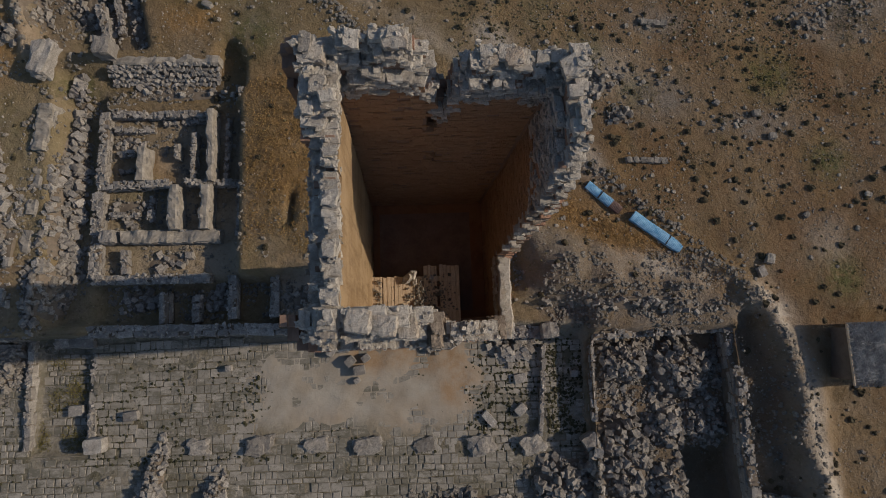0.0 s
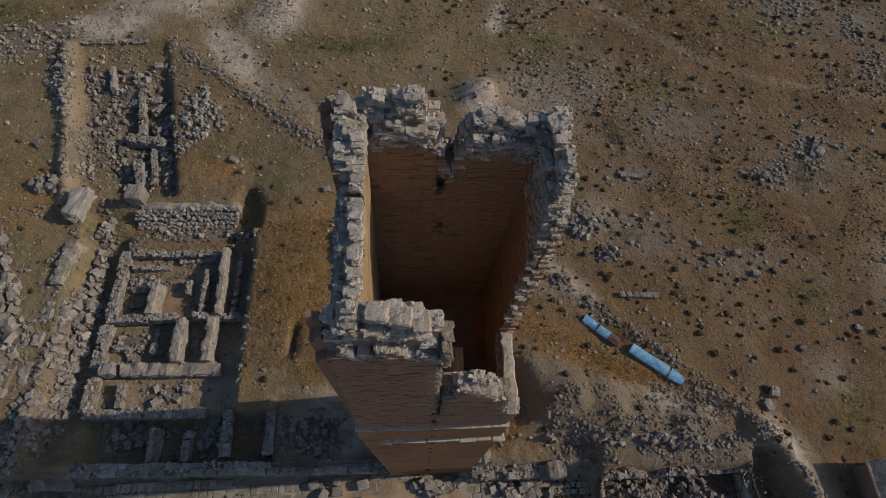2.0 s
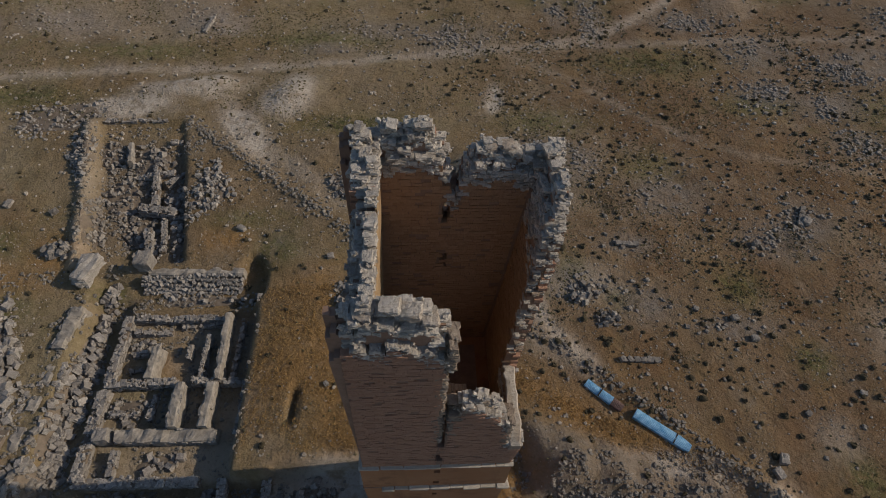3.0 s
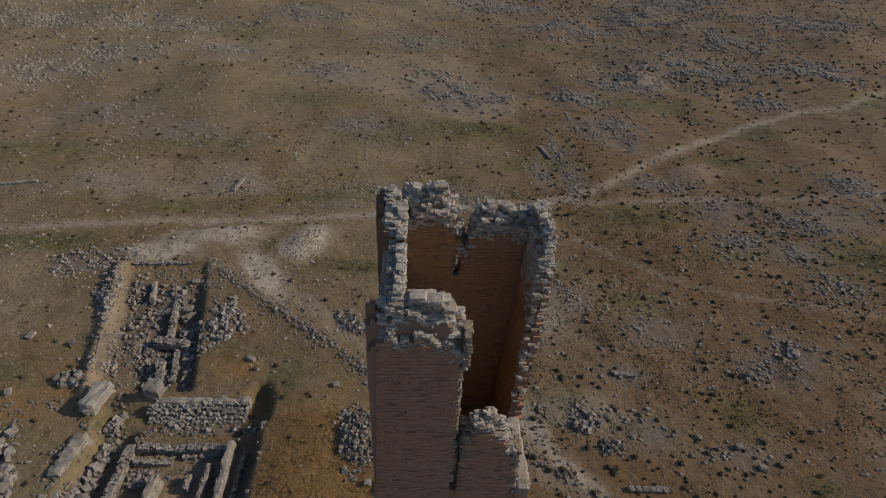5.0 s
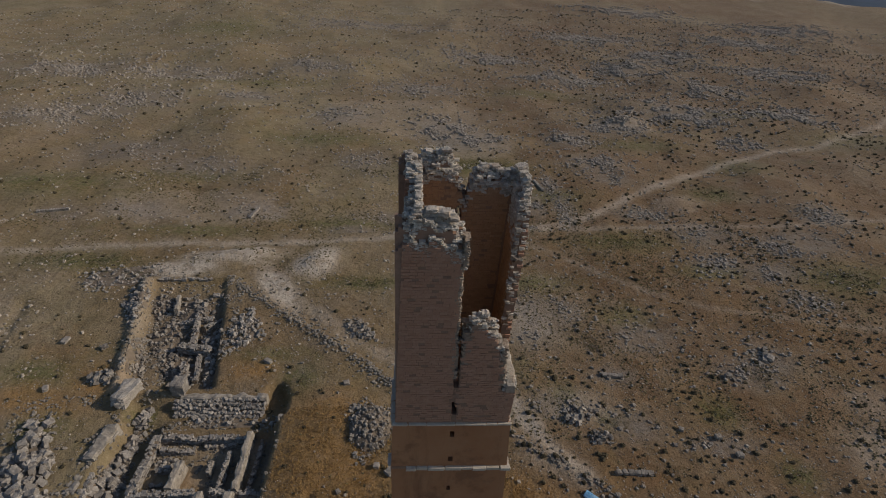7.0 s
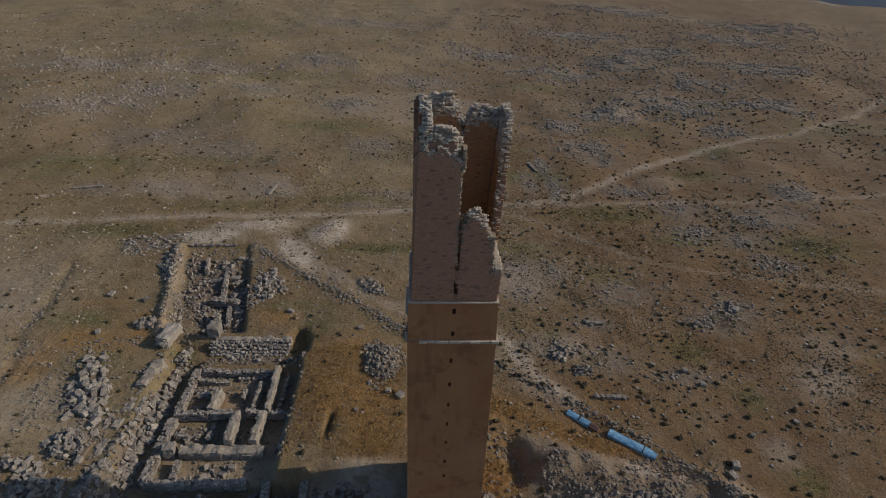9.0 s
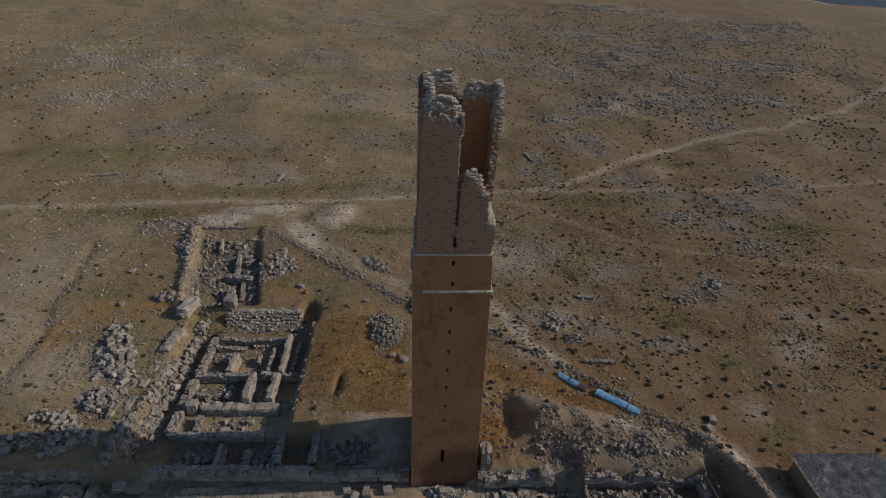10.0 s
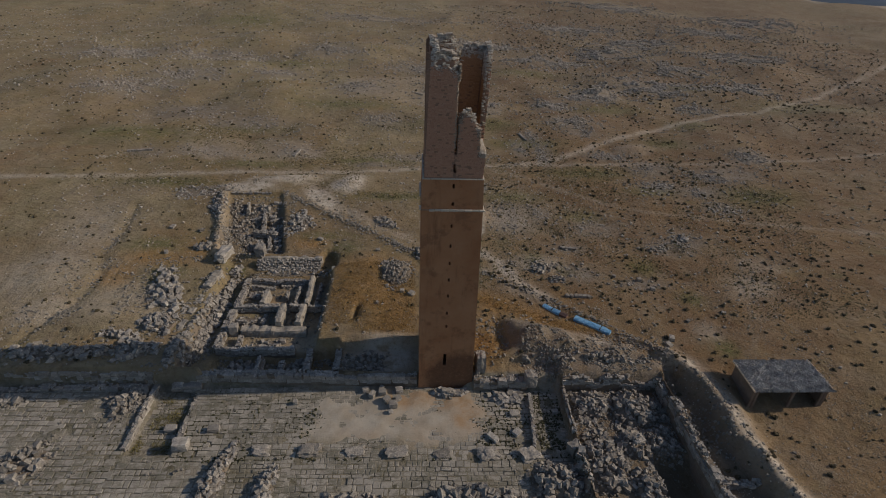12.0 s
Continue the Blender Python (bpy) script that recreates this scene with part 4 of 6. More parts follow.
def build_tower():
    tower = empty_at("minaret_tower", 0.3, 2.3, -2.3)
    tagged(tower, "tall square ruined brick tower with a broken open top", "tower")
    shaft_walls(tower)
    rng = random.Random(2)
    for z, proud, hgt in ((19.75, 0.15, 0.19), (22.76, 0.05, 0.1)):
        x0, x1, y0, y1 = lerp_rows(SHAFT, z)
        bm = bmesh.new()
        add_box(bm, x0 - 0.02, x1 + 0.02, y0 - 0.02, y1 + 0.02, z + 0.02, z + hgt - 0.02)
        bm.faces.ensure_lookup_table()
        band = part("string_course", bm, M_MORTAR, tower, "projecting band of pale dressed stones")
        for side in "SNWE":
            lo, hi = (x0 - proud, x1 + proud) if side in "SN" else (y0 + 0.1, y1 - 0.1)
            u = lo
            while u < hi - 0.05:
                w = min(rng.uniform(0.45, 0.85), hi - u)
                p = proud * rng.uniform(0.7, 1.15)
                mid = u + w / 2
                u += w
                if rng.random() < 0.07:
                    continue
                d = p + 0.1
                c, size = {"S": ((mid, y0 - p + d / 2), (w - 0.03, d)), "N": ((mid, y1 + p - d / 2), (w - 0.03, d)), "W": ((x0 - p + d / 2, mid), (d, w - 0.03)), "E": ((x1 + p - d / 2, mid), (d, w - 0.03))}[side]
                piece("stone", rng.choice(ROCKS["pale"]), Matrix.LocRotScale((c[0], c[1], z + hgt / 2), Euler((0, 0, rng.uniform(-0.02, 0.02))), (size[0], size[1], hgt * rng.uniform(0.85, 1.05))), band)
    outer, inner = brick_faces()
    for side in "SNWE":
        part("upper_wall", core_wall(side), M_MORTAR, tower)
    tagged(part("outer_brickwork", outer, M_BRICK, tower, "weathered brown brick courses"), kind="stuff")
    tagged(part("inner_brickwork", inner, M_BRICK_IN, tower, "orange brown brick courses inside"), kind="stuff")
    # plastered inner face of the west wall
    def inner_w(u, z, s):
        px, py = spot("W", u, z, THICKS["W"] - 0.02 + 0.05 * (1 - s) + 0.02 * noise.noise(Vector((u * 1.3, z * 1.3, 0))))
        return (px, py, z)
    part("plaster_face", grid_wall(list(np.arange(0.2, 4.4, 0.28)), list(np.arange(22.9, 33.0, 0.4)), lambda u, z: z < lane_top("W", u, 2) - 0.35, inner_w), M_INPLASTER, tower, "sunlit ochre plaster on the inner wall")
    # timber floor inside
    FZ = 24.1
    bm = bmesh.new()
    for by in (0.6, 1.25, 1.6):
        add_box(bm, -1.95, 1.1, by - 0.08, by + 0.08, FZ - 0.24, FZ - 0.05)
    floor = part("floor_deck", bm, M_WOOD, tower, "remains of a timber floor strewn with rubble")
    rng = random.Random(9)
    for xa, xb, yb in ((-1.72, -1.36, 1.72), (-1.33, -0.28, 1.69), (-0.26, -0.03, 1.7), (0.0, 0.44, 2.04), (0.53, 1.19, 2.03)):
        u = xa
        while u < xb - 0.03:
            w = min(rng.uniform(0.1, 0.15), xb - u)
            part("plank", boxed(u + 0.004, u + w - 0.004, 0.18, yb + rng.uniform(-0.03, 0.03), FZ - 0.05, FZ + rng.uniform(-0.012, 0.02), 0.005), M_WOOD, floor)
            u += w
    small = Joined("crown")
    for i in range(420):
        s = 0.025 + 0.06 * rng.random() ** 3
        x, y = (rng.uniform(-1.65, -1.38), rng.uniform(0.3, 1.6)) if i < 80 else (rng.gauss(0.1, 0.42), rng.gauss(0.9, 0.42))
        if -1.7 < x < 1.15 and 0.25 < y < (1.66 if x < 0 else 1.75):
            small.add(Matrix.LocRotScale((x, y, FZ + 0.03 + s * 0.3), Euler([rng.uniform(0, 6) for _ in range(3)]), (s, s, s * 0.8)), rng)
    small.link("floor_rubble", M_RUBBLE_J, floor)
    for x, y, s in ((-0.5, 1.62, 0.22), (-0.36, 1.72, 0.2), (-0.3, 1.5, 0.14), (0.25, 1.6, 0.13), (-0.62, 1.5, 0.12)):
        piece("stone", rng.choice(ROCKS["crown"]), Matrix.LocRotScale((x, y, FZ + s * 0.4), Euler((0.3, 0.4, x * 5)), (s * 1.3, s, s)), floor)
    ys = list(np.arange(-0.42, 2.2, 0.11))
    rng = random.Random(23)
    bm = bmesh.new()
    rows = []
    for y in ys:
        z = 25.5 + 0.05 * math.sin(y * 4.1) + rng.uniform(-0.015, 0.015) - 0.3 * sstep(-0.1, -0.42, y)
        xa, xb = 2.27 + rng.uniform(-0.05, 0.03), 2.66 + 0.02 * math.sin(y * 7) + rng.uniform(-0.012, 0.012)
        rows.append([bm.verts.new(p) for p in ((xa, y, z - 0.4), (xa + 0.02, y, z - 0.03), (xa + 0.06, y, z), ((xa + xb) / 2, y, z + rng.uniform(-0.015, 0.02)), (xb - 0.04, y, z - 0.01), (xb, y, z - 0.06), (xb + 0.01, y, z - 0.4))])
    for p, q in zip(rows, rows[1:]):
        for k in range(6):
            bm.faces.new((p[k], p[k + 1], q[k + 1], q[k]))
    bm.faces.new(rows[0][::-1])
    bm.faces.new(rows[-1])
    bmesh.ops.recalc_face_normals(bm, faces=bm.faces)
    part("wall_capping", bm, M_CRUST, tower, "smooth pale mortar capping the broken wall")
    rim_masonry(tower)
    return tower


build_tower()


# ---- ruined walls ----
def smooth_wall(name, label, a, d, nrm, length, thick, z0, z1, ruin, seed):
    """A wall still held by its mortar: battered faces with coursed relief and a worn, nearly level top."""
    bm = bmesh.new()
    n = max(3, int(length / 0.22))
    ring = []
    prof_pts = [(-0.5, 0.0), (-0.5, 0.35), (-0.5, 0.7), (-0.47, 0.94), (-0.3, 1.0), (0.0, 1.0), (0.3, 1.0), (0.47, 0.94), (0.5, 0.7), (0.5, 0.35), (0.5, 0.0)]
    for i in range(n + 1):
        s = length * i / n
        worn = ruin * max(0.0, noise.noise(Vector((s * 0.9, seed * 3.1, 0))))
        row = []
        for across, up in prof_pts:
            z = z0 + (z1 - worn - z0) * up
            q = Vector((s * 1.9, across * thick * 1.9, z * 2.6 + seed * 7.0))
            rough = 0.13 * noise.fractal(q * 0.8, 0.8, 2.0, 2)
            w = across * thick * (1.06 - 0.06 * up) + rough * (1 if across > 0 else -1 if across < 0 else 0)
            end = 0.08 * noise.noise(q * 1.3) if i in (0, n) else 0.0
            p = a + d * (s + end) + nrm * w
            row.append(bm.verts.new((p.x, p.y, z + (rough if up > 0.9 else 0.0))))
        ring.append(row)
    for r0, r1 in zip(ring, ring[1:]):
        for k in range(len(prof_pts) - 1):
            bm.faces.new((r0[k], r0[k + 1], r1[k + 1], r1[k]))
    bm.faces.new(ring[0])
    bm.faces.new(list(reversed(ring[-1])))
    bmesh.ops.recalc_face_normals(bm, faces=bm.faces[:])
    wall = tagged(part(name, bm, M_CAPPED, None), label, "ruined wall", kind="structure")
    rng = random.Random(seed)
    ang = math.atan2(d.y, d.x)
    for side in (-1, 1):
        u = rng.uniform(0.1, 0.4)
        while u < length - 0.25:
            w = rng.uniform(0.3, 0.6)
            if rng.random() < 0.6:
                p = a + d * (u + w / 2) + nrm * side * (thick / 2 - 0.06)
                piece("stone", rng.choice(ROCKS["block"]), Matrix.LocRotScale((p.x, p.y, z1 - rng.uniform(0.16, 0.7)), Euler((0.05, 0.04, ang + rng.uniform(-0.1, 0.1))), (w * 0.95, 0.2, rng.uniform(0.2, 0.3))), wall)
            u += w
    return wall


def wall_run(name, label, p0, p1, thick, z0, z1, block=(0.6, 0.35), kind="block", ruin=0.25, seed=1, rows=9, cap=False):
    """A straight wall of stones on both faces and along its top; the upper edge is uneven."""
    rng = random.Random(seed)
    a, b = Vector(p0), Vector(p1)
    d = (b - a)
    length = d.length
    d.normalize()
    nrm = Vector((-d.y, d.x))
    ang = math.atan2(d.y, d.x)
    bm = bmesh.new()
    if cap:
        return smooth_wall(name, label, a, d, nrm, length, thick, z0, z1, ruin, seed)
    n = max(1, int(length / 0.8))
    tops = [z1 - ruin * max(0, vn) for vn in vnoise(np.arange(n + 1) * 1.0, np.zeros(n + 1), 2.3, seed)]
    th = thick / 2 - 0.1
    for i in range(n):
        s0, s1 = length * i / n, length * (i + 1) / n
        q = [a + d * s0 - nrm * th, a + d * s1 - nrm * th, a + d * s1 + nrm * th, a + d * s0 + nrm * th]
        zt = [tops[i], tops[i + 1], tops[i + 1], tops[i]]
        vs = [bm.verts.new((p.x, p.y, z0)) for p in q] + [bm.verts.new((p.x, p.y, z - 0.12)) for p, z in zip(q, zt)]
        for f in ((3, 2, 1, 0), (4, 5, 6, 7), (0, 1, 5, 4), (1, 2, 6, 5), (2, 3, 7, 6), (3, 0, 4, 7)):
            bm.faces.new([vs[k] for k in f])
    wall = tagged(part(name, bm, M_CORE, None), label, "ruined wall", kind="structure")
    bl, bh = block
    courses = min(rows, max(1, round((z1 - z0) / bh)))
    for c in range(courses):
        for lane in (-1, 1):
            if thick < 0.5 and lane < 0:
                continue
            u = rng.uniform(-0.3, 0)
            while u < length - 0.1:
                w = bl * rng.uniform(0.7, 1.35)
                mid = min(max(u + w / 2, w / 2), length - w / 2)
                u += w * 0.99
                top = z1 - ruin * max(0, float(vnoise(np.array([mid / 0.8]), np.array([0.0]), 2.3, seed)[0]))
                z = top - bh * (c + 0.5)
                if z < z0 or c == 0 and rng.random() < ruin * 0.5:
                    continue
                dep = thick * (0.55 if thick >= 0.5 else 1.0) * rng.uniform(0.9, 1.08)
                off = lane * (thick - dep) / 2 if thick >= 0.5 else 0
                p = a + d * mid + nrm * (off + rng.uniform(-0.03, 0.03))
                m = Matrix.LocRotScale((p.x, p.y, z + rng.uniform(-0.05, 0.06)), Euler((rng.uniform(-0.08, 0.08), rng.uniform(-0.08, 0.08), ang + rng.uniform(-0.13, 0.13))), (w * rng.uniform(0.88, 1.0), dep * rng.uniform(0.8, 1.08), bh * rng.uniform(0.85, 1.15)))
                piece("stone", rng.choice(ROCKS[kind]), m, wall)
    fill = Joined("lime")
    for i in range(int(length * (thick + 0.4) * 11)):
        mid, off = rng.uniform(0.05, length - 0.05), rng.gauss(0, 0.3) * thick
        top = z1 - ruin * max(0, float(vnoise(np.array([mid / 0.8]), np.array([0.0]), 2.3, seed)[0]))
        w = 0.07 + 0.16 * rng.random() ** 2
        p = a + d * mid + nrm * min(max(off, -thick / 2), thick / 2)
        fill.add(Matrix.LocRotScale((p.x, p.y, top + rng.uniform(-0.09, 0.06)), Euler([rng.uniform(-0.6, 0.6), rng.uniform(-0.6, 0.6), rng.uniform(0, 6)]), (w * 1.3, w, w * 0.7)), rng)
    fill.link("wall_fill", M_LIME_J, wall)
    return wall


def heap(label, cx, cy, rx, ry, hgt, count, size=(0.25, 0.6), kind="grey", seed=1, turn=0.0):
    """A heap of tumbled stones on the ground."""
    rng = random.Random(seed)
    c, s = math.cos(radians(turn)), math.sin(radians(turn))
    base = hz(cx, cy)
    # earth and small stuff under the stones
    bm = bmesh.new()
    rings, segs = 5, 14
    grid = []
    for i in range(rings + 1):
        r = i / rings
        ring = []
        for j in range(segs):
            t = 2 * math.pi * j / segs
            u, v = rx * r * math.cos(t), ry * r * math.sin(t)
            x, y = cx + u * c - v * s, cy + u * s + v * c
            z = hz(x, y) + hgt * (1 - r * r) * 0.8 * (1 + 0.2 * rng.uniform(-1, 1)) - (0.15 if i == rings else 0.0)
            ring.append(bm.verts.new((x, y, z)))
        grid.append(ring)
    bm.faces.new(grid[1])
    for v in grid[0]:
        bm.verts.remove(v)
    for i in range(1, rings):
        for j in range(segs):
            k = (j + 1) % segs
            bm.faces.new((grid[i][j], grid[i + 1][j], grid[i + 1][k], grid[i][k]))
    pile = tagged(part("rubble_mound", bm, M_CORE, None), label, "rubble heap", "rubble heaps")
    small = Joined("grey")
    for i in range(count + int(count * (0.12 if kind == "block" else 1.6))):
        big = i < count
        r, t = math.sqrt(rng.random()) * (1.05 if big else 1.25), rng.uniform(0, 2 * math.pi)
        r *= 1 + 0.25 * math.sin(3 * t + seed) + 0.12 * math.sin(7 * t + 2 * seed)
        u, v = rx * r * math.cos(t), ry * r * math.sin(t)
        x, y = cx + u * c - v * s, cy + u * s + v * c
        w = size[0] + (size[1] - size[0]) * rng.random() ** 1.6 if big else size[0] * rng.uniform(0.35, 0.95)
        z = hz(x, y) + hgt * max(0, 1 - r * r) * 0.85 + w * (0.2 if r < 1 else 0.12)
        tilt = 0.35 if kind == "block" else 3.1 if r < 0.9 else 0.5
        m = Matrix.LocRotScale((x, y, z), Euler((rng.uniform(-tilt, tilt), rng.uniform(-tilt, tilt), rng.uniform(0, 6.3))), (w, w * rng.uniform(0.6, 0.95), w * rng.uniform(0.45, 0.8)))
        if big:
            piece("stone", rng.choice(ROCKS[kind]), m, pile)
        else:
            small.add(m, rng)
    small.link("small_rubble", M_RUBBLE_J, pile)
    return pile


def bank(label, x0, x1, y0, y1, z0, z1, size, kind, seed):
    """A sloping face packed with stones, rising from y0 to y1."""
    rng = random.Random(seed)
    bm = bmesh.new()
    vs = [bm.verts.new(p) for p in ((x0, y0, z0 - 0.3), (x1, y0, z0 - 0.3), (x1, y1, z0 - 0.3), (x0, y1, z0 - 0.3), (x0, y0, z0 - 0.1), (x1, y0, z0 - 0.1), (x1, y1, z1 - 0.12), (x0, y1, z1 - 0.12))]
    for f in ((3, 2, 1, 0), (4, 5, 6, 7), (0, 1, 5, 4), (1, 2, 6, 5), (2, 3, 7, 6), (3, 0, 4, 7)):
        bm.faces.new([vs[k] for k in f])
    ob = tagged(part("stone_bank", bm, M_CORE, None), label, "stone bank")
    rows = int((y1 - y0) / (size * 0.8)) + 1
    for r in range(rows):
        u = x0 + rng.uniform(0, size)
        while u < x1:
            w = size * rng.uniform(0.7, 1.4)
            k = (r + rng.uniform(-0.35, 0.35)) / max(1, rows - 1)
            m = Matrix.LocRotScale((u, y0 + (y1 - y0) * k, z0 + (z1 - z0) * k + 0.02), Euler((rng.uniform(-0.5, 0.7), rng.uniform(-0.4, 0.4), rng.uniform(0, 6.3))), (w, size * rng.uniform(0.7, 1.1), size * rng.uniform(0.6, 0.9)))
            piece("stone", rng.choice(ROCKS[kind]), m, ob)
            u += w * 0.95
    return ob


# name, label, p0, p1, thick, z0, z1, block, kind, ruin
WALLS = [
    ("wall_court", "long low wall of squared grey limestone blocks", (-50, 0.9), (-30.6, 0.7), 1.3, -2.4, -0.2, (0.9, 0.5), "block", 0.5),
    ("wall_court", "long low wall of squared grey limestone blocks", (-26.2, 0.55), (-2.7, 0.15), 0.9, -2.5, -0.55, (0.85, 0.5), "block", 0.35),
    ("wall_court", "short row of squared limestone blocks beside the tower", (3.4, -0.5), (9.3, -0.6), 1.0, -2.3, -0.4, (0.8, 0.5), "block", 0.3),
    ("wall_room", "low wall of pale rubble masonry", (-25.4, 4.5), (-16.5, 4.4), 0.7, -2.3, -0.6, (0.5, 0.3), "lime", 0.3),
    ("wall_room", "low partition wall of rubble masonry", (-20.0, 1.0), (-20.1, 3.4), 0.7, -2.4, -0.9, (0.5, 0.3), "lime", 0.4),
    ("wall_room", "low partition wall of rubble masonry", (-17.8, 1.0), (-17.8, 3.2), 0.6, -2.4, -1.1, (0.5, 0.3), "lime", 0.4),
    ("wall_room", "low partition wall of rubble masonry", (-14.8, 1.2), (-14.9, 4.6), 0.7, -2.4, -0.8, (0.5, 0.3), "lime", 0.3),
    ("wall_room", "low partition wall of rubble masonry", (-11.6, 1.2), (-11.6, 4.6), 0.7, -2.4, -0.8, (0.5, 0.3), "lime", 0.3),
    ("wall_room", "broad low wall of pale masonry with a smooth top", (-23.4, 7.8), (-15.8, 7.7), 1.0, -1.7, -0.5, (0.55, 0.3), "lime", 0.25),
]
WALLS += [
    ("wall_room", "low wall of pale rubble masonry", (-25.3, 11.85), (-19.8, 12.0), 0.65, -1.7, -0.4, (0.5, 0.3), "lime", 0.3),
    ("wall_room", "low wall of pale rubble masonry", (-18.6, 12.0), (-14.2, 11.9), 0.55, -1.7, -0.4, (0.5, 0.3), "lime", 0.3),
    ("wall_room", "thick stub of masonry wall with a smooth top", (-19.2, 8.2), (-19.3, 11.7), 0.8, -1.7, 0.1, (0.8, 0.4), "block", 0.2),
    ("wall_room", "thick stub of masonry wall with a smooth top", (-16.9, 8.2), (-16.8, 11.7), 0.75, -1.7, 0.1, (0.8, 0.4), "block", 0.2),
    ("wall_room", "low wall of pale rubble masonry", (-14.2, 7.6), (-14.1, 11.7), 0.6, -1.7, -0.3, (0.5, 0.3), "lime", 0.3),
    ("wall_room", "straight wall of pale masonry with a smooth top", (-16.5, 12.0), (-16.6, 17.9), 0.55, -1.7, 0.0, (0.8, 0.35), "block", 0.1),
    ("wall_room", "low wall of pale rubble masonry", (-18.1, 12.4), (-18.0, 16.2), 0.4, -1.7, -0.5, (0.5, 0.3), "lime", 0.3),
    ("wall_room", "short stub of masonry wall with a smooth top", (-22.0, 12.2), (-21.9, 14.9), 0.75, -1.7, -0.1, (0.7, 0.35), "block", 0.2),
    ("wall_room", "low wall of pale rubble masonry", (-25.2, 12.0), (-25.1, 18.0), 0.7, -1.7, -0.5, (0.5, 0.3), "lime", 0.4),
]
WALLS += [
    ("wall_room", "low wall of pale rubble masonry", (-25.4, 4.6), (-25.4, 11.5), 0.9, -1.7, -0.7, (0.6, 0.35), "lime", 0.4),
    ("wall_room", "low wall of pale rubble masonry", (-25.2, 17.8), (-16.3, 17.75), 0.55, -1.7, -0.6, (0.5, 0.3), "lime", 0.4),
    ("wall_upper", "long straight ledge of mortared masonry with a smooth top", (-24.2, 21.95), (-15.9, 21.9), 0.7, -1.4, 0.35, (0.75, 0.34), "block", 0.15),
    ("wall_street", "broken stretch of thick masonry with a smooth top", (-29.5, 14.6), (-29.1, 18.4), 1.2, -1.2, 0.55, (0.9, 0.45), "block", 0.5),
    ("wall_street", "broken stretch of thick masonry with a smooth top", (-29.8, 9.6), (-29.5, 13.2), 0.9, -1.2, 0.3, (0.9, 0.45), "block", 0.7),
    ("wall_street", "broken stretch of thick masonry with a smooth top", (-30.4, 5.6), (-30.0, 8.4), 1.1, -1.2, 0.2, (0.9, 0.45), "block", 0.7),
    ("wall_corridor", "narrow kerb of pale stone slabs", (-30.3, 0.0), (-30.2, -8.2), 0.45, -2.9, -1.6, (0.9, 0.4), "block", 0.2),
    ("wall_corridor", "low row of weathered blocks", (-25.7, -0.6), (-25.5, -8.4), 0.6, -2.7, -1.7, (0.7, 0.45), "lime", 0.6),
    ("wall_corridor", "narrow row of upright stone slabs", (9.4, -1.6), (8.7, -8.6), 0.35, -2.3, -1.5, (1.2, 0.4), "block", 0.3),
    ("wall_room", "short stub of masonry wall", (-23.1, 4.9), (-23.2, 6.8), 0.5, -1.7, -0.7, (0.5, 0.3), "block", 0.2),
    ("wall_room", "upright stone slab in a ruined room", (-19.4, 14.0), (-19.4, 15.3), 0.4, -1.7, -0.6, (0.9, 0.5), "block", 0.2),
]
WALLS += [
    ("wall_room", "low wall of pale rubble masonry", (-24.3, 14.6), (-22.8, 14.7), 0.5, -1.7, -0.8, (0.5, 0.3), "lime", 0.4),
    ("wall_room", "low wall of pale rubble masonry", (-24.4, 16.6), (-21.4, 16.7), 0.5, -1.7, -0.8, (0.5, 0.3), "lime", 0.5),
    ("wall_court", "threshold of large flat slabs", (-28.6, 0.2), (-25.6, 0.2), 1.6, -2.4, -1.5, (1.1, 0.4), "block", 0.1),
    ("wall_trench", "leaning remains of a masonry wall", (-24.9, 22.9), (-25.7, 27.0), 0.7, -1.2, 0.1, (0.7, 0.35), "block", 0.4),
    ("wall_trench", "broken rubble wall in the trench", (-27.3, 29.6), (-23.6, 29.0), 0.9, -1.2, 0.0, (0.5, 0.3), "lime", 0.6),
    ("wall_trench", "broken rubble wall in the trench", (-26.0, 30.0), (-26.9, 36.2), 0.6, -1.0, 0.3, (0.7, 0.35), "block", 0.6),
    ("wall_trench", "broken rubble wall in the trench", (-25.4, 32.4), (-23.4, 34.6), 0.5, -1.0, 0.1, (0.5, 0.3), "lime", 0.5),
    ("wall_room", "thin row of stones in a ruined room", (-24.2, 13.2), (-22.9, 13.3), 0.35, -1.7, -0.9, (0.45, 0.3), "lime", 0.5),
    ("wall_room", "thin row of stones in a ruined room", (-20.9, 17.2), (-17.2, 17.3), 0.4, -1.7, -0.9, (0.5, 0.3), "lime", 0.6),
]
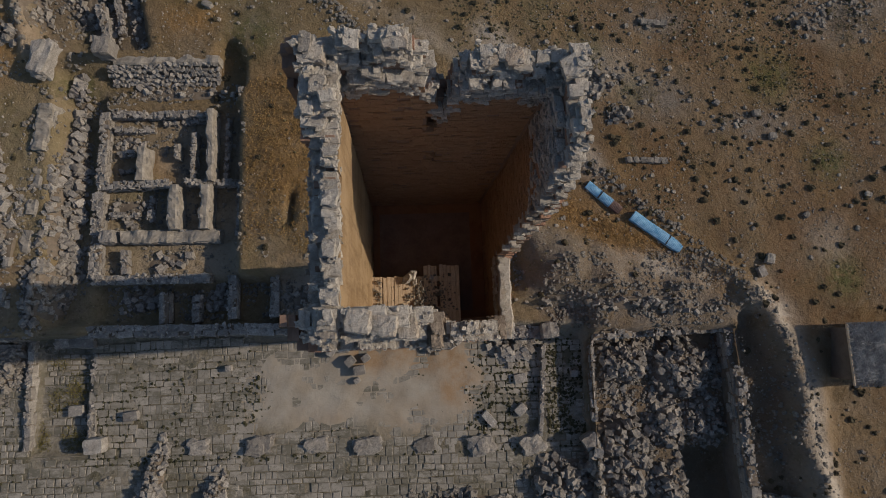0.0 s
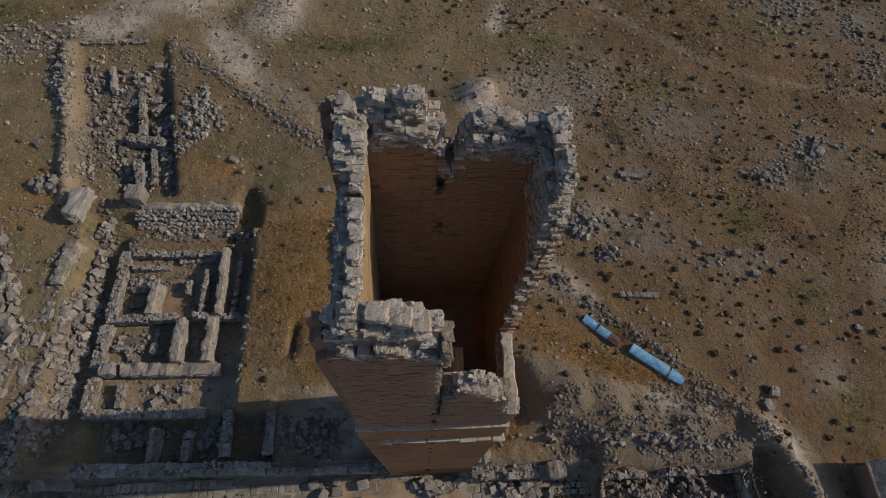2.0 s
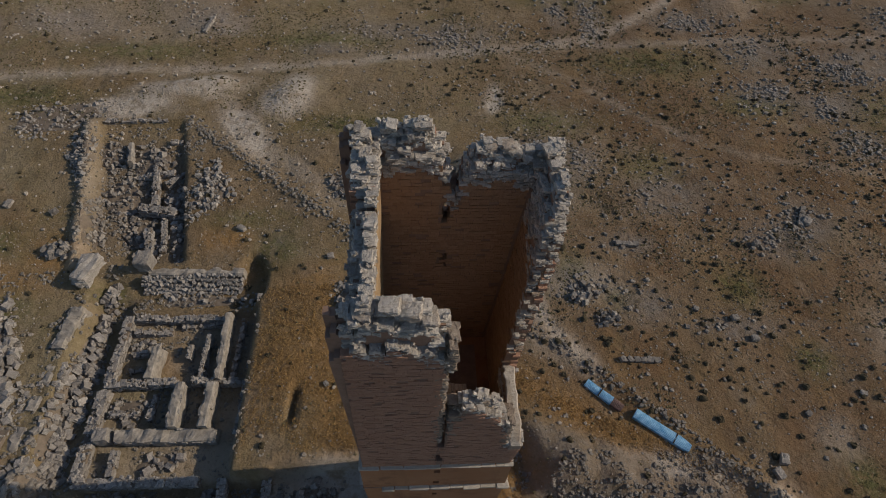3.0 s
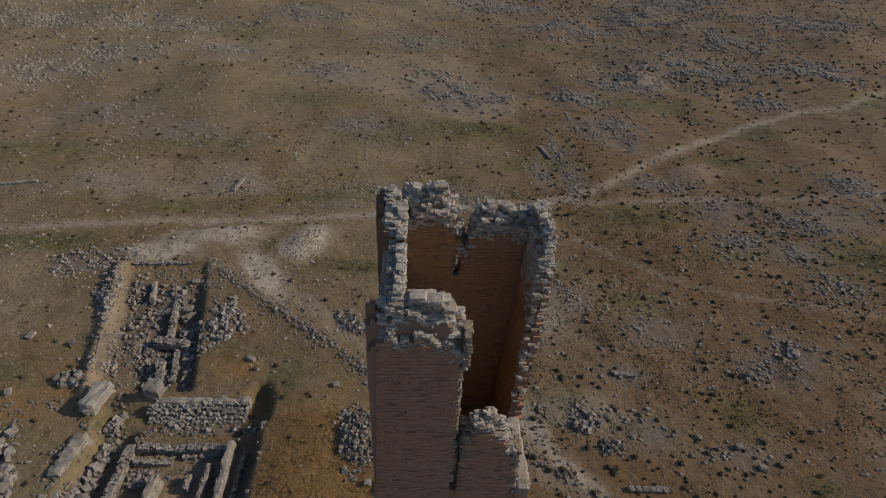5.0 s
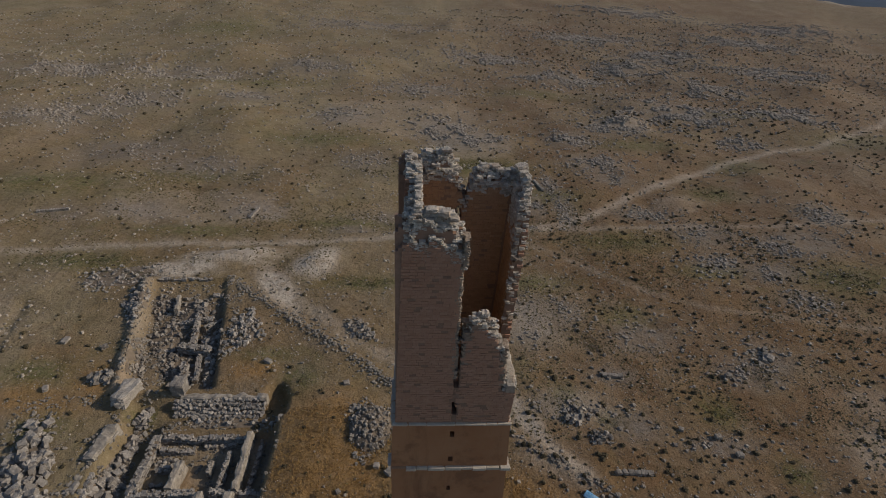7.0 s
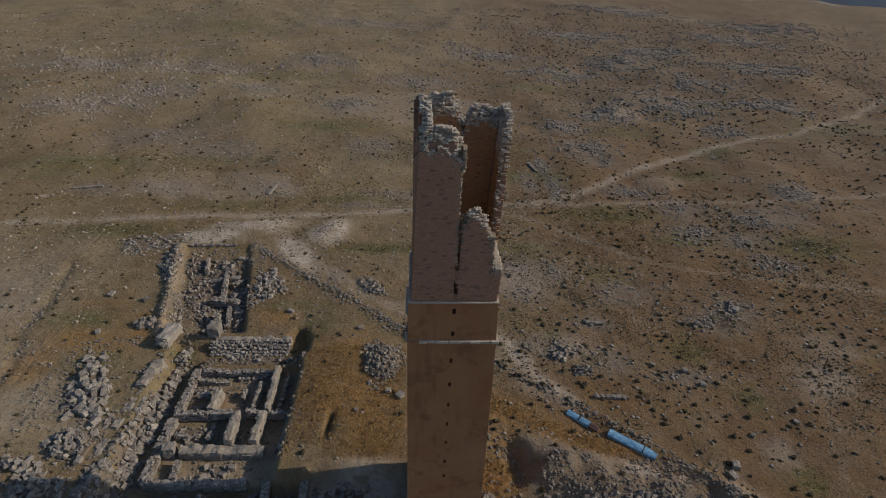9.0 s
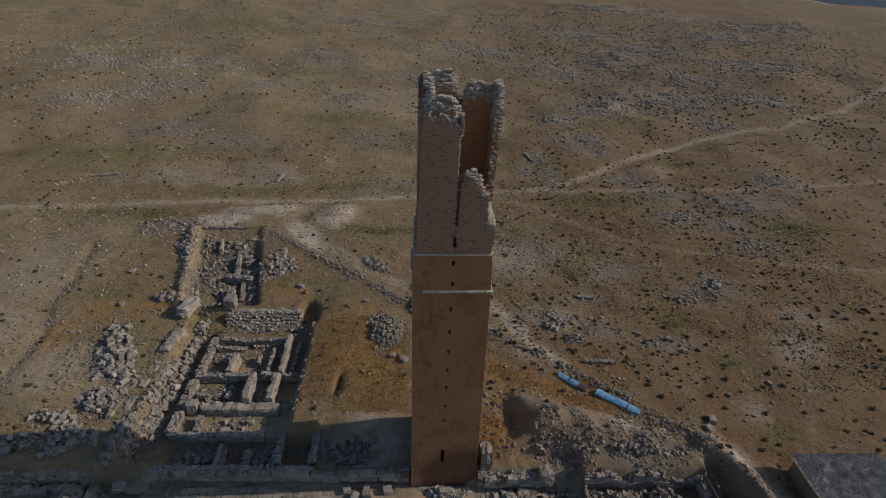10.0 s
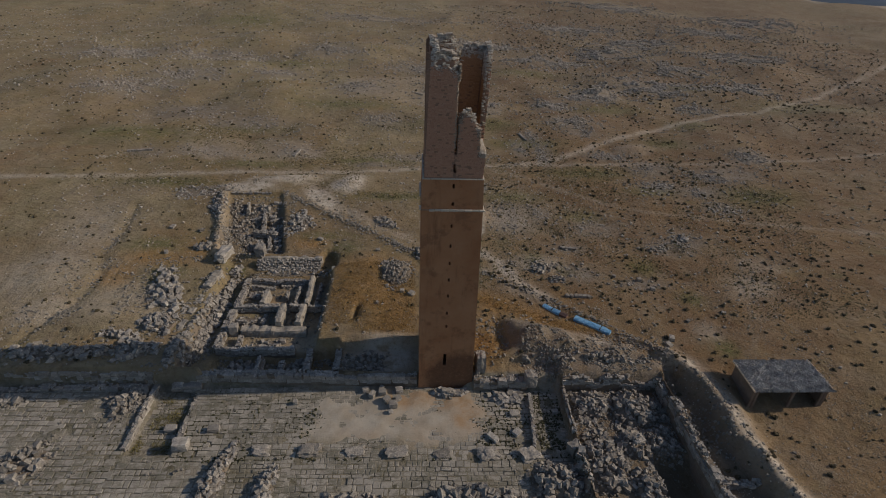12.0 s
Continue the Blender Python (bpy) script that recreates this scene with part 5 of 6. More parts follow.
WALLS += [
    ("wall_room", "low rubble partition in a ruined room", (-21.4, 9.0), (-21.4, 11.2), 0.5, -1.7, -0.9, (0.45, 0.3), "lime", 0.6),
    ("wall_room", "low rubble partition in a ruined room", (-15.6, 12.3), (-15.5, 17.4), 0.4, -1.7, -1.0, (0.45, 0.3), "lime", 0.7),
    ("wall_room", "row of squared blocks on the room floor", (-24.6, 9.6), (-22.2, 9.7), 0.5, -1.7, -0.9, (0.5, 0.35), "block", 0.6),
    ("wall_street", "broken row of pale blocks beside the street", (-31.6, 3.0), (-30.6, 12.5), 0.8, -0.6, 0.55, (0.9, 0.5), "lime", 1.3),
    ("wall_trench", "leaning pale remains of a wall with a smooth top", (-30.0, 37.6), (-29.4, 34.9), 0.5, -0.9, 0.8, (1.3, 0.6), "block", 0.2),
    ("wall_trench", "short cross wall in the trench", (-28.6, 33.6), (-24.8, 34.0), 0.6, -0.9, 0.15, (0.5, 0.3), "lime", 0.7),
    ("wall_trench", "short cross wall in the trench", (-26.0, 37.8), (-22.8, 38.3), 0.5, -0.6, 0.7, (0.5, 0.3), "lime", 0.6),
    ("wall_trench", "stub of a wall in the trench", (-23.9, 24.5), (-24.7, 28.4), 0.5, -1.2, 0.0, (0.6, 0.35), "block", 0.5),
]
WALLS += [
    ("wall_trench", "row of stones along the trench", (-33.6, 40.7), (-25.4, 40.9), 0.5, 0.2, 0.95, (0.5, 0.3), "lime", 0.5),
    ("wall_ditch", "low wall crossing the ditch", (24.8, -13.6), (30.2, -14.0), 0.7, -1.6, 0.2, (0.7, 0.4), "lime", 0.4),
    ("wall_court", "lower row of squared blocks in shade", (-50, -0.5), (-31, -0.5), 0.7, -2.4, -1.5, (0.9, 0.45), "block", 0.5),
    ("wall_pit", "retaining wall of rubble masonry", (12.9, -1.0), (24.0, -0.8), 0.7, -2.4, 0.25, (0.6, 0.35), "lime", 1.1),
    ("wall_pit", "thin retaining wall of rubble masonry", (12.9, -1.4), (12.8, -7.5), 0.4, -2.3, -0.6, (0.6, 0.35), "lime", 0.3),
    ("wall_pit", "long wall capped with large pale blocks", (23.8, -1.2), (24.1, -17.0), 0.85, -4.2, 0.5, (0.8, 0.45), "lime", 1.0),
]
for i, (nm, lab, p0, p1, th, z0, z1, block, kind, ruin) in enumerate(WALLS):
    wall_run(nm, lab, p0, p1, th, z0, z1, block, kind, ruin, seed=20 + i, rows=2 if th < 1.15 and kind == "block" else 3, cap="smooth top" in lab)

HEAPS = [
    ("heap of small grey stones on dry grass", -5.4, 17.6, 2.2, 2.9, 0.85, 270, (0.13, 0.36), "grey", 0),
    ("scattered heap of pale rubble", -20.6, 31.3, 1.8, 3.0, 0.14, 130, (0.2, 0.55), "lime", 0),
    ("bank of tumbled rubble along a wall", -27.7, 12.0, 1.0, 7.6, 0.5, 200, (0.35, 0.75), "lime", -3),
    ("heap of grey rubble blocks", -34.2, 14.2, 1.7, 4.4, 0.25, 130, (0.4, 0.95), "lime", 22),
    ("heap of grey rubble blocks", -32.8, 8.0, 1.6, 1.8, 0.6, 110, (0.25, 0.65), "lime", 0),
    ("spill of rubble over a broken wall", -28.6, 3.6, 1.5, 2.6, 0.6, 120, (0.25, 0.55), "grey", -20),
    ("dark rubble in the shade of the tower", -41.0, 2.9, 6.5, 1.1, 0.35, 110, (0.3, 0.8), "grey", 0),
    ("dark rubble in the shade of the tower", -33.6, 3.2, 2.0, 1.5, 0.4, 70, (0.3, 0.7), "grey", 0),
    ("loose blocks in the sunken rooms", -22.3, 2.8, 1.7, 1.0, 0.2, 40, (0.25, 0.6), "lime", 0),
    ("loose blocks in the sunken rooms", -16.0, 2.8, 0.9, 1.1, 0.2, 34, (0.25, 0.6), "lime", 0),
]
HEAPS += [
    ("loose blocks in the sunken rooms", -8.4, 2.6, 2.2, 1.4, 0.3, 60, (0.25, 0.6), "grey", 0),
    ("loose blocks in a ruined room", -23.2, 10.0, 1.4, 1.0, 0.15, 22, (0.25, 0.6), "lime", 0),
    ("loose blocks in a ruined room", -20.0, 5.9, 2.0, 0.6, 0.1, 14, (0.3, 0.7), "block", 10),
    ("loose blocks in a ruined room", -23.6, 15.6, 1.0, 0.8, 0.15, 18, (0.25, 0.5), "lime", 0),
    ("scatter of stones below the stone bank", -19.8, 19.5, 4.4, 0.7, 0.05, 20, (0.25, 0.5), "lime", 0),
    ("row of loose boulders", -36.3, 5.8, 2.2, 0.7, 0.15, 22, (0.35, 0.8), "lime", -8),
    ("heap of rubble over paving", -32.4, -1.9, 1.7, 2.4, 0.45, 130, (0.3, 0.75), "grey", -30),
    ("heap of rubble over paving", -38.5, -9.5, 2.6, 1.8, 0.35, 60, (0.35, 0.8), "grey", 10),
    ("loose blocks over paving", -44.5, -2.0, 2.4, 0.8, 0.15, 26, (0.4, 0.8), "lime", 0),
    ("heap of rubble filling a sunken room", 15.6, -3.2, 2.3, 1.9, 1.1, 190, (0.22, 0.6), "grey", 0),
]
HEAPS += [
    ("heap of rubble filling a sunken room", 20.2, -3.9, 2.8, 2.6, 1.2, 220, (0.22, 0.65), "grey", 0),
    ("heap of rubble filling a sunken room", 15.0, -10.4, 2.4, 3.4, 1.1, 200, (0.25, 0.7), "grey", 0),
    ("heap of rubble filling a sunken room", 18.6, -8.4, 1.5, 1.5, 1.0, 70, (0.3, 0.7), "grey", 0),
    ("heap of rubble filling a sunken room", 21.6, -8.0, 1.9, 2.0, 0.5, 110, (0.22, 0.55), "grey", 0),
    ("heap of rubble filling a sunken room", 18.6, -13.0, 1.6, 2.4, 0.9, 100, (0.3, 0.7), "grey", 0),
    ("large heap of grey rubble on paving", 10.6, -12.4, 3.0, 2.2, 1.0, 190, (0.25, 0.75), "grey", 0),
    ("large heap of grey rubble on paving", 2.5, -13.9, 4.6, 1.3, 0.7, 160, (0.3, 0.9), "grey", 0),
    ("heap of rubble on paving", -8.5, -14.8, 4.5, 1.4, 0.6, 110, (0.3, 0.8), "grey", 0),
    ("ridge of tumbled rubble", -21.0, -11.6, 0.9, 3.4, 0.8, 120, (0.28, 0.6), "lime", -12),
    ("ridge of tumbled rubble", -16.3, -12.8, 0.8, 2.6, 0.7, 80, (0.28, 0.65), "lime", -6),
    ("squared blocks fallen at the tower's foot", 0.9, -1.35, 1.5, 0.5, 0.25, 30, (0.45, 0.75), "block", 0),
]
HEAPS += [
    ("squared blocks fallen beside the tower", 7.0, -1.9, 1.8, 0.9, 0.35, 50, (0.4, 0.7), "block", 0),
    ("bank of rubble beside the earth mound", 11.0, 1.7, 2.6, 0.6, 0.15, 26, (0.2, 0.6), "grey", 0),
    ("bank of rubble beside the earth mound", 17.5, 1.2, 4.6, 0.7, 0.15, 44, (0.2, 0.6), "grey", -4),
    ("tumbled rubble in the trench", -25.6, 25.5, 1.2, 2.2, 0.3, 30, (0.23, 0.55), "lime", 12),
    ("tumbled rubble in the trench", -23.2, 27.0, 0.7, 4.5, 0.2, 50, (0.23, 0.51), "lime", 12),
    ("tumbled rubble in the trench", -29.4, 31.0, 1.8, 2.8, 0.3, 70, (0.2, 0.55), "grey", 12),
    ("tumbled blocks in the trench", -27.2, 27.6, 1.6, 2.4, 0.3, 46, (0.27, 0.66), "grey", 12),
    ("tumbled blocks in the trench", -27.6, 35.6, 2.2, 2.0, 0.3, 54, (0.23, 0.62), "grey", 12),
    ("tumbled rubble in the trench", -31.6, 36.2, 1.2, 2.4, 0.2, 44, (0.2, 0.47), "grey", 12),
    ("tumbled rubble in the trench", -24.0, 30.6, 1.2, 1.6, 0.4, 34, (0.23, 0.55), "lime", 12),
    ("tumbled rubble below the trench bank", -31.0, 27.6, 0.8, 3.2, 0.15, 46, (0.25, 0.6), "grey", 14),
    ("small heap of squared grey stones", -32.8, 24.3, 1.3, 0.9, 0.3, 26, (0.4, 0.7), "grey", 20),
    ("bank of rubble beside the trench", -34.1, 35.6, 1.3, 3.0, 0.15, 80, (0.25, 0.5), "lime", 15),
    ("heap of grey stones behind the trench", -38.5, 41.2, 5.0, 2.6, 0.06, 150, (0.16, 0.45), "lime", 10),
]
HEAPS += [
    ("cluster of grey stones on the field", 14.6, 19.0, 1.7, 1.0, 0.25, 44, (0.25, 0.6), "grey", 20),
    ("cluster of grey stones on the field", 16.0, 16.4, 1.0, 0.8, 0.2, 24, (0.25, 0.6), "grey", 0),
    ("cluster of pale stones beside the stone line", -1.6, 22.4, 1.4, 1.6, 0.3, 60, (0.2, 0.5), "grey", 40),
    ("cluster of grey stones beside the stone line", -7.6, 31.4, 1.0, 2.2, 0.2, 60, (0.25, 0.6), "grey", 40),
]
for i, (lab, cx, cy, rx, ry, hg, cnt, size, kind, turn) in enumerate(HEAPS):
    heap(lab, cx, cy, rx, ry, hg, cnt, size, kind, 70 + i, turn)
bank("sloping face packed with grey rubble stones", -24.7, -16.0, 20.35, 21.55, -0.85, 0.1, 0.32, "lime", 7)


# ---- single blocks ----
FALLEN = ((-8.2, -0.9, 20, 0.7), (-7.4, -1.6, 60, 0.75), (-6.4, -1.4, 5, 0.8), (-5.9, -2.4, 40, 0.8), (-5.2, -3.1, 8, 0.9), (-5.4, -3.9, 30, 0.5), (-4.6, -1.0, 12, 0.8), (-4.7, -2.2, 35, 0.65), (-6.5, -0.7, 70, 0.6))
def boulder(name, label, category, x, y, sx, sy, sz, turn, seed, rough=0.16, group="", mat=M_STONE, sink=0.08):
    """One large weathered block."""
    bm = bmesh.new()
    bmesh.ops.create_cube(bm, size=1.0)
    bmesh.ops.subdivide_edges(bm, edges=bm.edges[:], cuts=5, use_grid_fill=True)
    base = hz(x, y)
    m = Matrix.Translation((x, y, base + sz / 2 - sink)) @ Matrix.Rotation(radians(turn), 4, "Z")
    for v in bm.verts:
        p = v.co.copy()
        p = p.lerp(p.normalized() * 0.62, 0.28)
        n = noise.fractal(p * 2.2 + Vector((seed * 3.7, seed, 0)), 1.0, 2.0, 4)
        p *= 1 + rough * n
        v.co = m @ Vector((p.x * sx, p.y * sy, p.z * sz))
    return tagged(part(name, bm, mat, None), label, category, group)


boulder("masonry_lump", "large standing lump of pale masonry with a cut face", "masonry", -29.3, 21.9, 1.5, 2.7, 1.2, -14, 1, 0.3)
boulder("masonry_lump", "tall weathered block at the end of a wall", "masonry", -24.3, 7.8, 1.0, 1.0, 1.5, 5, 2)
boulder("masonry_lump", "rounded broken corner of a rubble wall", "masonry", -24.5, 22.6, 1.3, 1.4, 1.5, 0, 3)
boulder("masonry_lump", "large weathered block among rubble", "masonry", 18.9, -8.3, 1.1, 0.9, 1.2, 20, 4)
boulder("masonry_lump", "large weathered block among rubble", "masonry", 12.4, -9.0, 1.2, 1.0, 1.1, 30, 5)
boulder("masonry_lump", "broken pier of masonry beside the tower", "masonry", 4.1, 0.6, 1.0, 1.3, 2.4, 5, 6)
boulder("masonry_lump", "broken pier of masonry at the wall's end", "masonry", 9.6, -0.5, 1.3, 1.2, 1.7, 5, 7)
for i, (x, y, a, b, c) in enumerate(((28.4, 14.3, 0.6, 0.5, 0.45), (30.4, 7.8, 0.5, 0.4, 0.3), (26.9, 4.4, 0.8, 0.6, 0.5), (26.2, 3.4, 0.8, 0.6, 0.45), (24.1, 17.2, 0.45, 0.4, 0.35), (27.2, 16.2, 0.6, 0.5, 0.5), (-34.5, 28.5, 0.7, 0.55, 0.4), (-39, 29.5, 0.9, 0.6, 0.35), (-37.5, 22.8, 0.7, 0.5, 0.35), (-16.8, 26.5, 0.8, 0.5, 0.4), (-8.2, 23.0, 0.6, 0.5, 0.4), (-3.4, 12.8, 0.8, 0.7, 0.5), (-4.6, 13.4, 0.5, 0.5, 0.4), (-7.6, 11.0, 0.4, 0.35, 0.3), (35.6, 9.3, 0.5, 0.4, 0.3), (32.0, 24.0, 0.7, 0.5, 0.5), (38.0, 26.5, 0.9, 0.7, 0.6))):
    boulder("boulder", "lone grey boulder on dry earth", "boulder", x, y, a, b, c, i * 37, 10 + i, 0.2, "boulders on the field", M_BASALT)
boulder("stone_block", "small squared pale block lying on paving", "stone block", -15.3, -2.6, 0.45, 0.45, 0.5, 8, 30, 0.05, "blocks on the paving", M_STONE, 0.0)
for i, (x, y, turn, big) in enumerate(FALLEN):
    boulder("fallen_block", "squared pale block fallen beside the tower", "stone block", x, y, big, 0.8 * big, 0.75 * big, turn, 300 + i, 0.05, "fallen blocks beside the tower", M_STONE, 0.02)
boulder("stone_block", "pale squared block lying on paving", "stone block", -22.6, -5.9, 1.1, 0.7, 0.5, 8, 31, 0.08, "blocks on the paving", M_STONE, 0.0)
boulder("stone_block", "pale squared block lying on grass", "stone block", -27.0, -5.4, 1.1, 0.8, 0.5, 3, 32, 0.08, "blocks on the paving", M_STONE, 0.0)
boulder("stone_block", "large pale block beside the kerb", "stone block", -25.0, -7.9, 1.4, 1.1, 1.0, 3, 33, 0.12, "blocks on the paving", M_STONE, 0.0)
boulder("stone_block", "flat pale slab lying among weeds", "stone block", 7.4, -4.2, 1.0, 0.7, 0.35, 10, 34, 0.06, "blocks on the paving", M_STONE, 0.0)
boulder("stone_block", "pale block lying among weeds", "stone block", 7.3, -6.6, 0.9, 0.7, 0.4, 40, 35, 0.08, "blocks on the paving", M_STONE, 0.0)
boulder("stone_block", "pale slab lying on paving", "stone block", 4.8, -7.2, 1.3, 0.6, 0.4, -50, 36, 0.08, "blocks on the paving", M_STONE, 0.0)
boulder("stone_block", "small pale stone on dark ground", "stone block", 11.7, -4.0, 0.6, 0.5, 0.4, 0, 37, 0.08, "blocks on the paving", M_STONE, 0.0)


# ---- shelter ----
def build_shelter():
    x0, x1, y0, y1, zr = 31.2, 39.6, -5.2, -0.9, 2.25
    g = hz(35, -6) - 0.3
    hut = tagged(empty_at("shelter", 35.4, -3.0, g), "open mud walled shelter with a flat roof of dry branches", "shelter")
    part("side_wall", boxed(x0 + 0.2, x0 + 0.55, y0 + 0.3, y1 - 0.2, g, zr - 0.12, 0.04), M_MUDWALL, hut)
    part("side_wall", boxed(x1 - 0.55, x1 - 0.2, y0 + 0.3, y1 - 0.2, g, zr - 0.12, 0.04), M_MUDWALL, hut)
    part("back_wall", boxed(x0 + 0.55, x1 - 0.55, y1 - 0.55, y1 - 0.2, g, zr - 0.12, 0.04), M_MUDWALL, hut)
    for px in (x0 + 0.55, x0 + 4.4, x1 - 0.9):
        part("post", boxed(px, px + 0.3, y0 + 0.25, y0 + 0.53, g, zr - 0.1, 0.04), M_MUDWALL, hut)
    roof = part("roof", boxed(x0, x1, y0, y1, zr - 0.14, zr, 0.03), M_BRUSH, hut, "flat roof of dry branches")
    part("edge_beam", boxed(x0 - 0.06, x0 + 0.06, y0 - 0.1, y1 + 0.1, zr - 0.1, zr + 0.06, 0.02), M_WOOD, roof, "bare wooden edge beam")
    part("edge_beam", boxed(x1 - 0.06, x1 + 0.06, y0 - 0.1, y1 + 0.1, zr - 0.1, zr + 0.06, 0.02), M_WOOD, roof, "bare wooden edge beam")
    rng = random.Random(3)
    bm = bmesh.new()
    for i in range(3400):
        l, t = rng.uniform(0.8, 2.4), rng.gauss(1.57, 0.75)
        c = Vector((rng.uniform(x0 + 0.3, x1 - 0.3), rng.uniform(y0 + 0.1, y1 - 0.1), zr + rng.uniform(0.01, 0.09)))
        u = Vector((math.cos(t), math.sin(t), rng.uniform(-0.03, 0.03))) * l / 2
        w = Vector((-math.sin(t), math.cos(t), 0)) * rng.uniform(0.012, 0.03)
        up = Vector((0, 0, 0.03))
        p = [c - u - w, c - u + w, c - u + up, c + u - w, c + u + w, c + u + up]
        for q in p:
            q.x, q.y = min(max(q.x, x0 - 0.1), x1 + 0.1), min(max(q.y, y0 - 0.2), y1 + 0.2)
        vs = [bm.verts.new(q) for q in p]
        for f in ((0, 3, 5, 2), (1, 2, 5, 4), (0, 1, 4, 3)):
            bm.faces.new([vs[k] for k in f])
    tagged(part("thatch", bm, M_STICK, roof), kind="stuff")


build_shelter()


# ---- blue sheets ----
def blue_bundle(label, cx, cy, length, width, turn, rusty):
    """A bundle of corrugated sheets, tied round, its far end tapering to a blunt nose."""
    base = hz(cx, cy)
    thing = empty_at("sheet_bundle", cx, cy, base)
    tagged(thing, label, "metal sheets", "blue sheet bundles")
    place = Matrix.Translation((cx, cy, base)) @ Matrix.Rotation(radians(turn), 4, "Z")

    def shell(x0, x1, nose):
        bm = bmesh.new()
        rows = []
        steps = 14
        for i in range(steps + 1):
            x = x0 + (x1 - x0) * i / steps
            k = 1.0
            if nose:
                k = 1 - 0.3 * max(0, (i / steps - 0.8) / 0.2) ** 2
            ring = []
            for j in range(17):
                v = j / 16 - 0.5
                ridge = 0.025 if j % 2 else 0.0
                ring.append(bm.verts.new(place @ Vector((x, v * width * k, 0.24 + 0.10 * (1 - (2 * v) ** 2) + ridge + 0.03 * math.sin(x * 1.7)))))
            ring.append(bm.verts.new(place @ Vector((x, 0.5 * width * k, -0.1))))
            ring.append(bm.verts.new(place @ Vector((x, -0.5 * width * k, -0.1))))
            rows.append(ring)
        for a, b in zip(rows, rows[1:]):
            for j in range(19):
                k = (j + 1) % 19
                bm.faces.new((a[j], b[j], b[k], a[k]))
        bm.faces.new(rows[0])
        bm.faces.new(list(reversed(rows[-1])))
        bmesh.ops.recalc_face_normals(bm, faces=bm.faces[:])
        return bm
    half = length / 2
    if rusty:
        part("corrugated_cover", shell(-half, 0.16 * length, False), M_BLUE, thing)
        part("rusty_end", shell(0.16 * length, 0.42 * length, True), M_RUST, thing, "rusty brown broken end")
    else:
        part("corrugated_cover", shell(-half, half, True), M_BLUE, thing)
    strap = (-0.15 if rusty else 0.22) * length
    part("strap", tilted_box(place, strap, strap + 0.09, -width * 0.51, width * 0.51, 0.2, 0.385), M_DARK, thing, "dark strap round the bundle")
    return thing


def tilted_box(place, x0, x1, y0, y1, z0, z1):
    bm = boxed(x0, x1, y0, y1, z0, z1, 0.01)
    bmesh.ops.transform(bm, matrix=place, verts=bm.verts[:])
    return bm


blue_bundle("long bundle of faded blue corrugated sheets on the bank", 18.15, 6.7, 4.5, 0.85, -38, False)
blue_bundle("shorter bundle of blue sheets with a rusty end", 14.4, 9.5, 3.6, 0.7, -42, True)


